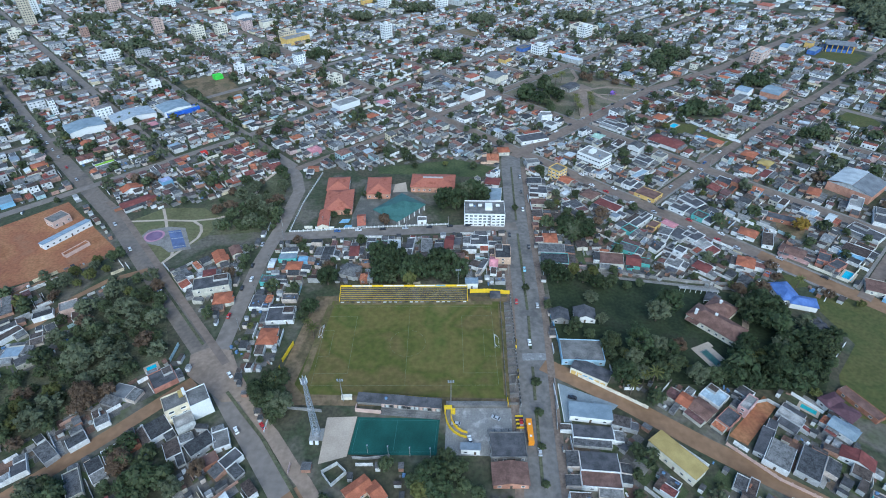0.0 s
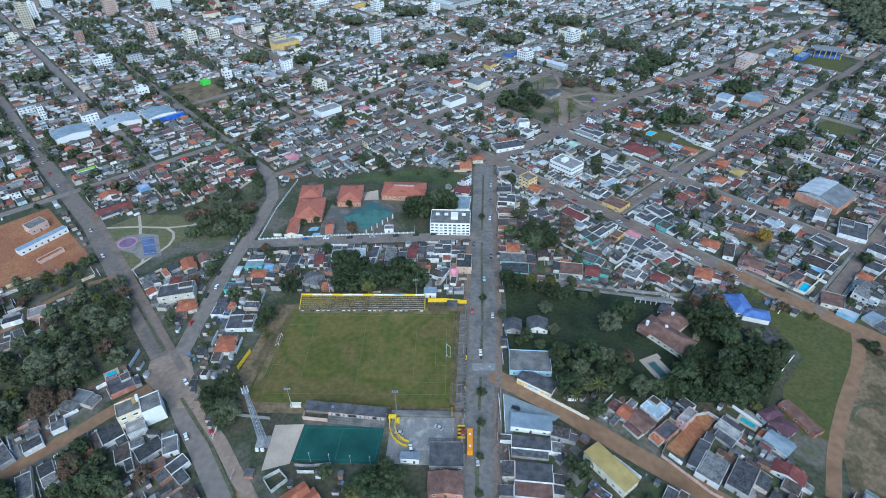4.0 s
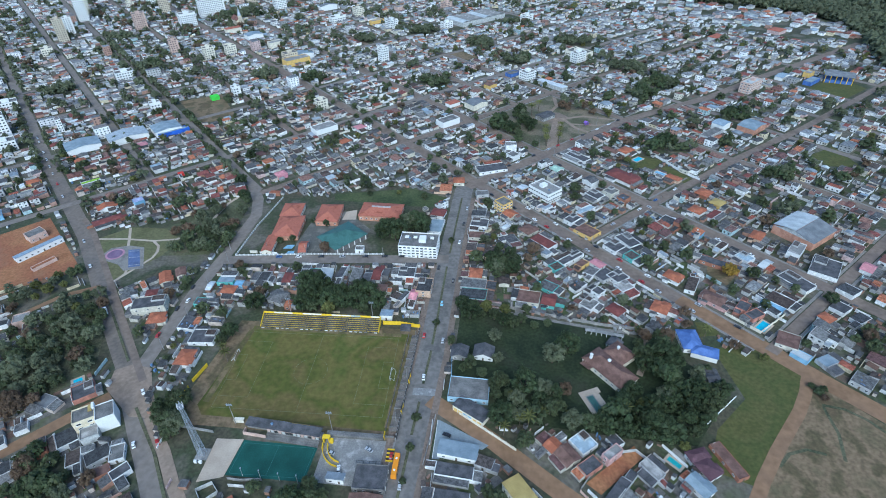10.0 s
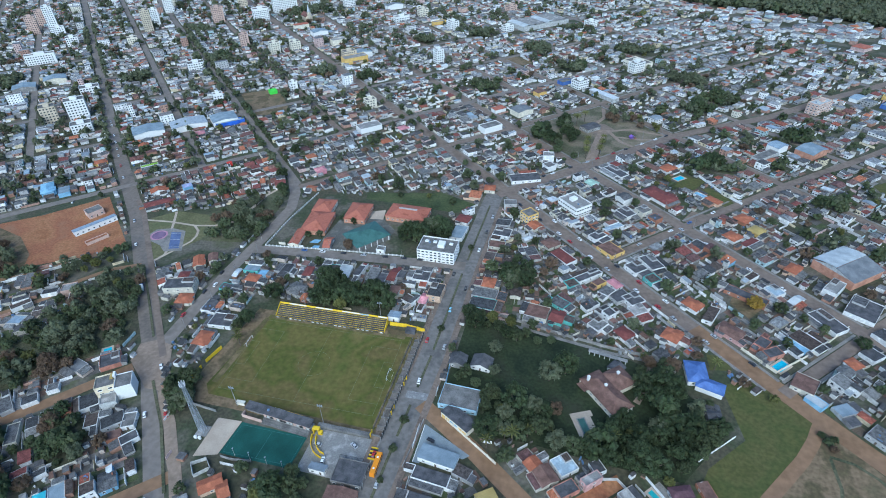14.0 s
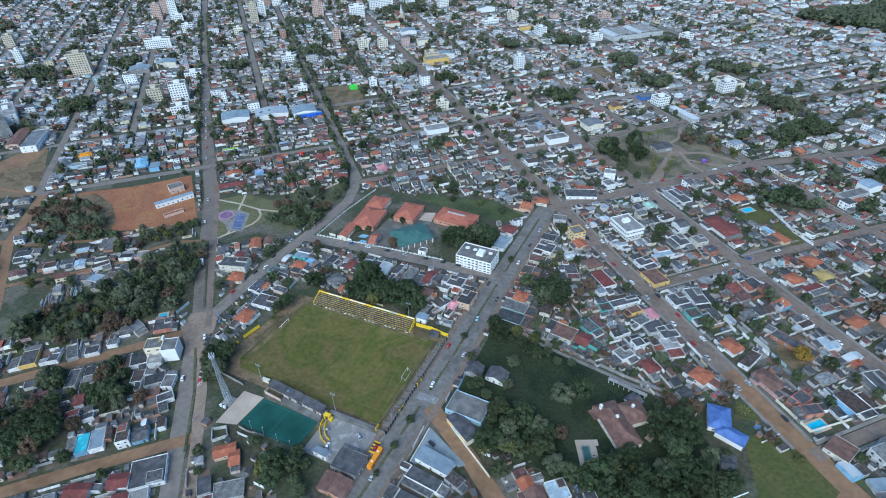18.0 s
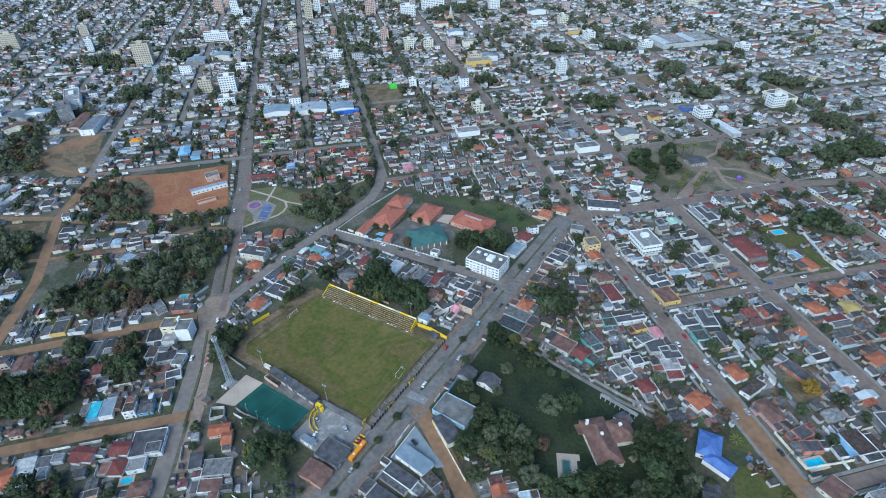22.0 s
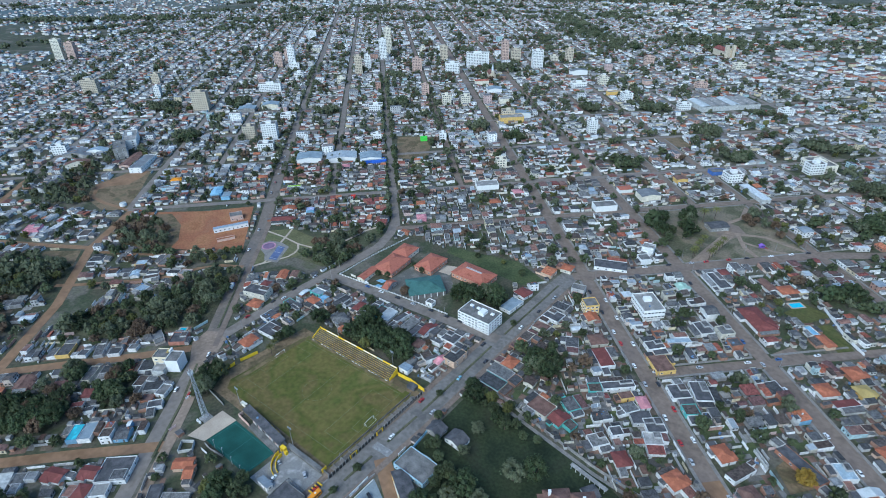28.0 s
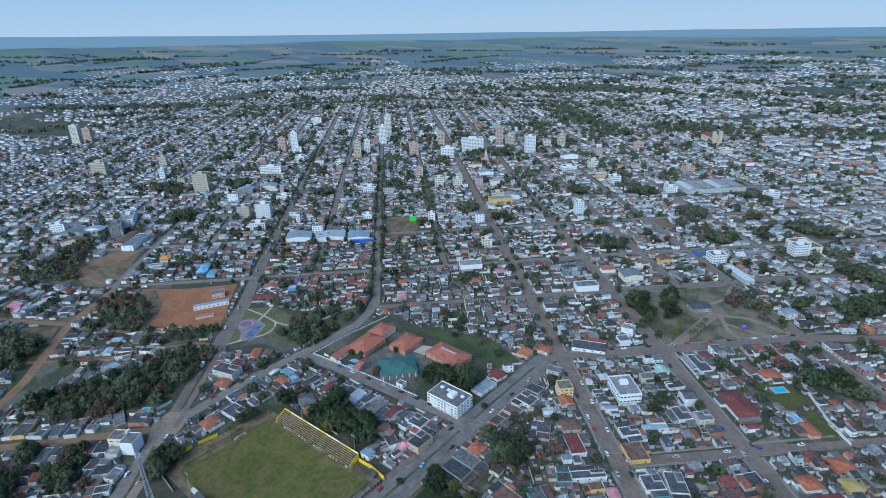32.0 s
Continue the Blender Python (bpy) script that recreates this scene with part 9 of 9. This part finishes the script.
for x, y, k, s in ((54, -117, 1, 1.2), (59.5, -108.5, 0, 1.0), (49, -122, 6, 1.3), (62.5, -114, 0, 1.1), (57, -124, 1, 1.1), (67, -120, 2, 1.0), (50, -113, 2, 1.0), (47, -118, 0, 0.9), (66, -111, 8, 1.2), (72, -123, 2, 1.0)):
    tree(x, y, k, s)
fill_wood(WOODS["south_wood"], 5.0, 240, [0, 1, 2, 5], 12)
fill_wood(WOODS["lane_wood"], 4.6, 240, [0, 1, 2, 5, 8], 0)
fill_wood([(-92, 62), (-52, 64), (-58, 100), (-86, 92)], 4.2, 160, [8, 2, 8, 7, 8, 0], 14, 34)
fill_wood(WOODS["creek_wood"], 6.5, 160, [8, 7, 8, 5, 8], 6, 20)
for x, y, k, s in ((-66, 136, 1, 0.9), (-62, 131, 2, 1.0), (308, -36, 8, 0.9), (311, -34, 8, 0.8), (306, -32, 8, 0.7), (309, -40, 5, 0.5)):
    tree(x, y, k, s)
fill_wood(WOODS["stand_wood"], 5.6, 500, [1, 4, 4, 0, 4], 22)
for poly, n in (([(-28, -66), (-18, -66), (-12, -80), (-18, -90), (-30, -76)], 9), ([(-18, -30), (-14, -16), (-12, -14), (-20, -20)], 3),
                ([(56, 84), (70, 86), (72, 108), (58, 106)], 9), ([(70, 100), (100, 92), (98, 110), (72, 112)], 7), ([(-14, 6), (-4, 6), (-2, 12), (-14, 12)], 2),
                ([(136, 52), (158, 48), (162, 62), (140, 74)], 8), ([(130, 299), (140, 308), (158, 286), (168, 254), (162, 248)], 8), ([(156, 315), (167, 330), (178, 297), (176, 276), (168, 284)], 7)):
    fill_wood(poly, 4.6, n * 8, GREEN, n)
fill_wood([(200, 360), (213, 376), (237, 364), (264, 332), (256, 326), (233, 332), (212, 338)], 7.0, 60, [7, 5, 7, 6], 8)
for x, y, r in CLUMPS:
    for k in range(int(r * 1.3)):
        w0, q0 = rng.uniform(0, 6.28), r * math.sqrt(rng.random())
        crowd_tree(x + q0 * math.cos(w0), y + 0.8 * q0 * math.sin(w0), rng.choice((0, 2, 7, 1, 0, 8)), rng.uniform(0.7, 1.2))
# Trees along the avenue's middle and in yards.
for k in (0, 1, 2, 3, 7, 12):
    y = -118 + 17 * k
    if abs(y + 54) > 8:
        tree(102.2 + (y + 73) * 0.055 if y < 0 else 106 + y * 0.03, y, 8 if y < -40 else rng.choice((2, 8, 6)), rng.uniform(0.6, 1.0))
for x, y in SPOTS:
    kind = rng.choice((2, 2, 8, 0, 0, 6, 2, 5, 7, 8))
    if math.hypot(x - 110, y - 10) < 170 and TREES[0] < 285:
        tree(x, y, kind, rng.uniform(0.6, 1.0))
    else:
        crowd_tree(x, y, kind, rng.uniform(0.6, 1.15))
yard = 0
for k in range(60000):
    x, y = uv(rng.uniform(-330, 1850), rng.uniform(-680, 830))
    i, j = int((x - OX) / CELL), int((y - OY) / CELL)
    if not (1 < i < NX - 2 and 1 < j < NY - 2) or TAKEN[i - 1:i + 3, j - 1:j + 3].any():
        continue
    dist = math.hypot(x - 110, y - 10)
    kind = rng.choice((2, 2, 8, 8, 0, 6, 2, 5, 7, 8))
    if dist < 150 and TREES[0] < 300:
        tree(x, y, kind, rng.uniform(0.55, 1.0))
    else:
        crowd_tree(x, y, kind, rng.uniform(0.5, 1.1))
        if rng.random() < 0.15:
            crowd_tree(x + 4, y + 3, 0, 0.9)
    TAKEN[i - 1:i + 3, j - 1:j + 3] = 3
    yard += 1
    if yard > 3600:
        break
# Trees that line the far streets.
for v, a, b, side, gap in ((-73, 300, 900, 7.0, 17), (60, 175, 760, 5.5, 11), (210, 60, 420, 5.5, 24), (-6, 240, 420, 4.5, 16), (135, 240, 700, 4.5, 22), (292, 60, 600, 5.5, 26)):
    u = a
    while u < b:
        for s in (-1, 1):
            if rng.random() < 0.75:
                x, y = uv(u + rng.uniform(-2, 2), v + s * side)
                crowd_tree(x, y, rng.choice((0, 2, 2, 7, 8)), rng.uniform(0.7, 1.1))
        u += gap * rng.uniform(0.7, 1.4)
# Dark belts of wood between the town and the fields.


def belt(a, b, wide, count, small=1.0):
    for _ in range(count):
        f, g = rng.random(), rng.gauss(0, 0.45) * wide
        dx, dy = b[0] - a[0], b[1] - a[1]
        n = math.hypot(dx, dy)
        x, y = a[0] + dx * f - dy / n * g, a[1] + dy * f + dx / n * g
        # Grey leaf prevails here, its paleness standing in for haze.
        crowd_tree(x, y, rng.choice((7, 1, 7, 2)), rng.uniform(0.7, 1.3) * small, rise(math.hypot(x - 100, y)) * ridge(x, y) * 0.95)


# Forest past the town edge, mostly in grey leaf to suggest haze.
for _ in range(1350):
    u = rng.uniform(-200, 430)
    x, y = uv(u, np.interp(u, *EDGE) + 6 + 300 * rng.random() ** 1.3)
    crowd_tree(float(x), float(y), rng.choice((0, 7, 7, 7, 0)), rng.uniform(1.3, 1.9))
belt((-480, 1380), (-170, 1050), 60, 230)
belt((-140, 1190), (290, 1320), 90, 270)
belt((290, 1320), (700, 1350), 120, 180)
belt((-340, 735), (-300, 775), 30, 60)
belt((-1000, 1700), (-300, 1900), 60, 220, 1.3)
belt((-2100, 500), (-1500, 900), 60, 200, 1.3)
for k in range(200):
    r0, w0 = rng.uniform(1700, 4400), rng.uniform(-0.3, 1.9)
    x, y = 250 - r0 * math.sin(w0), -180 + r0 * math.cos(w0)
    q = rng.uniform(120, 560)
    w1 = w0 + math.pi / 2 + rng.gauss(0, 0.35)
    belt((x, y), (x - q * math.sin(w1), y + q * math.cos(w1)), rng.choice((10, 16, 40, 70)), int(q / 9), 1.2)
for mat, arrs in CROWD.items():
    v = np.concatenate(arrs)
    n = len(v) // 3
    me = bpy.data.meshes.new("woods")
    me.vertices.add(len(v))
    me.vertices.foreach_set("co", v.ravel())
    me.loops.add(3 * n)
    me.loops.foreach_set("vertex_index", np.arange(3 * n, dtype=np.int32))
    me.polygons.add(n)
    me.polygons.foreach_set("loop_start", np.arange(0, 3 * n, 3, dtype=np.int32))
    me.materials.append(MATS[mat])
    me.update(calc_edges=True)
    me.validate()
    obj("woods", me, "", {"leaf_deep": "deep green trees of the woods round the town", "leaf": "dark green trees of yards and woods across the town", "leaf_dry": "russet winter trees in the yards", "leaf_yellow": "yellow trees", "leaf_light": "yellow-green small trees in the yards", "leaf_grey": "grey-green winter trees in the yards and far trees paled for haze"}[mat], "trees", kind="stuff")

# ---- parked and stopped cars ----


def car_meshes():
    body = Mesh()
    body.hexa([(-0.85, -2.1, 0.32), (0.85, -2.1, 0.32), (0.85, 2.1, 0.32), (-0.85, 2.1, 0.32)], [(-0.82, -2.05, 0.86), (0.82, -2.05, 0.86), (0.8, 2.0, 0.8), (-0.8, 2.0, 0.8)])
    body.hexa([(-0.8, -1.75, 0.84), (0.8, -1.75, 0.84), (0.8, 0.95, 0.82), (-0.8, 0.95, 0.82)], [(-0.66, -1.25, 1.42), (0.66, -1.25, 1.42), (0.66, 0.25, 1.44), (-0.66, 0.25, 1.44)])
    glass = Mesh()
    glass.hexa([(-0.7, 0.32, 1.36), (0.7, 0.32, 1.36), (0.74, 0.94, 0.88), (-0.74, 0.94, 0.88)], [(-0.7, 0.36, 1.39), (0.7, 0.36, 1.39), (0.74, 0.98, 0.91), (-0.74, 0.98, 0.91)])
    rear = Mesh()
    rear.hexa([(-0.74, -1.74, 0.9), (0.74, -1.74, 0.9), (0.7, -1.3, 1.36), (-0.7, -1.3, 1.36)], [(-0.74, -1.78, 0.92), (0.74, -1.78, 0.92), (0.7, -1.34, 1.38), (-0.7, -1.34, 1.38)])
    side = Mesh().hexa([(0.0, -1.45, 0.9), (0.03, -1.45, 0.9), (0.03, 0.75, 0.9), (0.0, 0.75, 0.9)], [(-0.12, -1.2, 1.34), (-0.09, -1.2, 1.34), (-0.09, 0.3, 1.34), (-0.12, 0.3, 1.34)])
    wheel = Mesh().tube((-0.1, 0, 0), (0.1, 0, 0), 0.32, 0.32, 10)
    rim = Mesh().tube((-0.115, 0, 0), (0.115, 0, 0), 0.19, 0.19, 8)
    return body, glass, side, wheel, rear, rim


CAR = [m.data(n, [k]) for m, n, k in zip(car_meshes(), ("body", "windscreen", "side_window", "wheel", "rear_window", "rim"), ("car_paint", "glass_dark", "glass_dark", "rubber", "glass_dark", "steel"))]
CAR_COLOURS = {"white": (0.78, 0.78, 0.78), "silver": (0.42, 0.43, 0.45), "black": (0.03, 0.03, 0.035), "red": (0.4, 0.03, 0.03), "blue": (0.05, 0.12, 0.3), "pale blue": (0.25, 0.5, 0.62)}
CAR_BODY = {}
for k, c in CAR_COLOURS.items():
    material("car_" + k.replace(" ", "_"), [c, c], rough=0.3, spread=0.05, spec=0.5)
    CAR_BODY[k] = car_meshes()[0].data("body", ["car_" + k.replace(" ", "_")])
cars = 0


def car(x, y, turn, colour, z=0.24):
    top = thing("car", pose(x, y, z, 0, 0, turn), "%s small car on the street" % colour, "car", "cars on the streets")
    part("body", CAR_BODY[colour], "", top)
    part("windscreen", CAR[1], "", top)
    part("rear_window", CAR[4], "", top)
    for s in (-1, 1):
        part("side_window", CAR[2], "", top, m=pose(s * 0.79, 0, 0) if s > 0 else pose(-0.79, -0.7, 0, 0, 0, 180))
        for y0 in (-1.3, 1.35):
            part("rim", CAR[5], "", part("wheel", CAR[3], "", top, m=pose(s * 0.76, y0, 0.32)))


crng = random.Random(3)
BAG = ["white"] * 5 + ["silver"] * 4 + ["black"] * 3 + ["red"] * 2 + ["blue"]
for a, b, off, step in (((105, -20), (108, 60), -5.6, 34), ((108, 75), (113, 150), -5.6, 20), ((105, -15), (108, 62), 5.6, 40), ((98, -120), (100, -70), 6, 40), ((-56, -20), (-55, 50), 3.2, 15),
                        ((-20, 58), (100, 66), 2.8, 14), (uv(30, 206), uv(-180, 206), 0, 17), (uv(30, 214), uv(-190, 214), 0, 23), (uv(36, 288), uv(-190, 288), 0, 24), (uv(45, 220), uv(45, 420), 2.5, 16),
                        (uv(-73, 215), uv(-73, 420), 2, 22), (uv(240, -70), uv(420, -70), 3, 19), ((-124, 26), (-165, 76), 3.5, 26), ((-20, -97), (-50, -60), -3, 30)):
    dx, dy = b[0] - a[0], b[1] - a[1]
    n = math.hypot(dx, dy)
    s = crng.uniform(0, step)
    while s < n:
        x, y = a[0] + dx / n * s - dy / n * off, a[1] + dy / n * s + dx / n * off
        car(x, y, math.degrees(math.atan2(dy, dx)) - 90 + crng.choice((0, 180)), crng.choice(BAG), 0.24)
        s += step * crng.uniform(0.6, 1.7)
for x, y, t, c in ((118.5, -75, 70, "black"), (64, -89, 80, "silver"), (70, -97, 10, "white"), (82, -86, 60, "silver"), (103, -40, 2, "white"), (107.5, 20, 182, "pale blue"), (-55.5, 12, 0, "white"), (99.5, -103, 0, "silver"), (-33, -92, 35, "white")):
    car(x, y, t, c)


def truck(x, y, turn):
    top = thing("truck", pose(x, y, 0.13, 0, 0, turn), "small lorry with a blue cab and pale box on the avenue", "truck")
    part("cab", Mesh().hexa([(-1.1, 1.9, 0.5), (1.1, 1.9, 0.5), (1.1, 3.7, 0.5), (-1.1, 3.7, 0.5)], [(-1.05, 1.9, 2.5), (1.05, 1.9, 2.5), (1.05, 3.2, 2.5), (-1.05, 3.2, 2.5)]), "blue_paint", top)
    part("box", Mesh().box(0, -0.9, 0.8, 2.3, 5.4, 2.3), "white_paint", top)
    part("windscreen", Mesh().hexa([(-0.95, 3.62, 1.4), (0.95, 3.62, 1.4), (0.95, 3.66, 1.4), (-0.95, 3.66, 1.4)], [(-0.95, 3.3, 2.3), (0.95, 3.3, 2.3), (0.95, 3.34, 2.3), (-0.95, 3.34, 2.3)]), "glass_dark", top)
    for s in (-1, 1):
        for y0 in (-2.4, 2.6):
            part("wheel", Mesh().tube((s * 0.85, y0, 0.45), (s * 1.15, y0, 0.45), 0.45, 0.45, 10), "rubber", top)


truck(-103, -2, 40)


def utility_pole(x, y, turn):
    top = thing("utility_pole", pose(x, y, 0, 0, 0, turn), "slim grey concrete utility pole with crossarm", "pole", "utility poles")
    part("pole", POLE, "", top)
    part("crossarm", ARM, "", top)


POLE = Mesh().tube((0, 0, 0), (0, 0, 9), 0.17, 0.1, 6).data("pole", ["concrete"])
ARM = Mesh().box(0, 0, 8.2, 2.0, 0.12, 0.12).box(0.7, 0, 8.3, 0.12, 0.12, 0.25).box(-0.7, 0, 8.3, 0.12, 0.12, 0.25).data("crossarm", ["bark"])
for a, b, off in (((101, -70), (108, 62), 8.4), (uv(35, 210), uv(-200, 210), 5.6), (uv(35, 292), uv(-200, 292), 5.6), ((-50, 62), (100, 60), 5.2), ((-55, -30), (-51, 60), -5.2), (uv(50, 215), uv(50, 420), 5)):
    dx, dy = b[0] - a[0], b[1] - a[1]
    n = math.hypot(dx, dy)
    for k in range(int(n / 28) + 1):
        s = 28 * k
        utility_pole(a[0] + dx / n * s - dy / n * off, a[1] + dy / n * s + dx / n * off, math.degrees(math.atan2(dy, dx)))

# ---- pale pavements along the nearer blocks ----
CUTS_U = [-208, -71, 43, 148, 233, 345, 455]
CUTS_V = [210, 292, 360, 415, 500]
for v in (210, 292, 360, 415):
    for a, b in zip(CUTS_U, CUTS_U[1:]):
        if v == 360 and a < 148:
            continue
        for s in (-1, 1):
            off = v + s * (6.0 if v in (210, 292) else 5.0)
            obj("pavement", strip([uv(a + 6.5, off), uv(b - 6.5, off)], 1.9, 0.16), "pavement", "pale concrete pavement between street and houses", "pavement", kind="structure")
for u in CUTS_U[:5]:
    for a, b in zip(CUTS_V, CUTS_V[1:]):
        for s in (-1, 1):
            off = u + s * (6.0 if u == 43 else 5.0)
            obj("pavement", strip([uv(off, a + 7), uv(off, b - 6)], 1.7, 0.16), "pavement", "pale concrete pavement between street and houses", "pavement", kind="structure")

# ---- palms ----


def palm_meshes():
    trunk, crown = Mesh(), Mesh()
    for k in range(4):
        trunk.tube((0.06 * k, 0, 2.1 * k), (0.06 * (k + 1), 0, 2.1 * (k + 1)), 0.26 - 0.02 * k, 0.24 - 0.02 * k, 7)
    for k in range(16):
        w, up = 2 * math.pi * k / 16, 0.9 if k % 2 else 0.35
        for i in range(5):
            r0, r1 = 0.7 * i, 0.7 * (i + 1)
            z0, z1 = 8.4 + up * r0 - 0.17 * r0 * r0, 8.4 + up * r1 - 0.17 * r1 * r1
            c, s = math.cos(w), math.sin(w)
            b0, b1 = 0.42 * math.sin(0.5 + 0.5 * i), 0.42 * math.sin(0.5 + 0.5 * (i + 1))
            for q in (-1, 1):
                crown.add([(r0 * c, r0 * s, z0), (r1 * c, r1 * s, z1), (r1 * c - q * b1 * s, r1 * s + q * b1 * c, z1 - 0.22), (r0 * c - q * b0 * s, r0 * s + q * b0 * c, z0 - 0.22)], [(0, 1, 2, 3)])
    return trunk.data("trunk", ["bark"]), crown.data("crown", ["leaf_light"])


PALM = palm_meshes()
for x, y, s in ((146, -73, 1.0), (158, -67, 1.1), (165, -63, 0.9), (154, -66, 0.8), (-9, -36, 1.0), (-13, -30, 0.8), (206, -58, 1.0), (262, 2, 0.9), (187, 250, 1.1), (187, 257, 1.0), (187, 264, 1.1), (187, 271, 1.0), (188, 278, 1.1), (199, 256, 1.1), (200, 263, 1.0), (201, 270, 1.1), (202, 277, 1.0), (203, 284, 1.1), (176, 324, 1.4), (184, 336, 1.3)):
    top = thing("palm_tree", pose(x, y, 0, 0, 0, 37 * x % 360), "tall palm with a pale trunk and arching fronds", "palm", "garden palms")
    sc = Matrix.Diagonal((s, s, s, 1))
    part("trunk", PALM[0], "", top, m=sc)
    part("crown", PALM[1], "", top, m=sc)
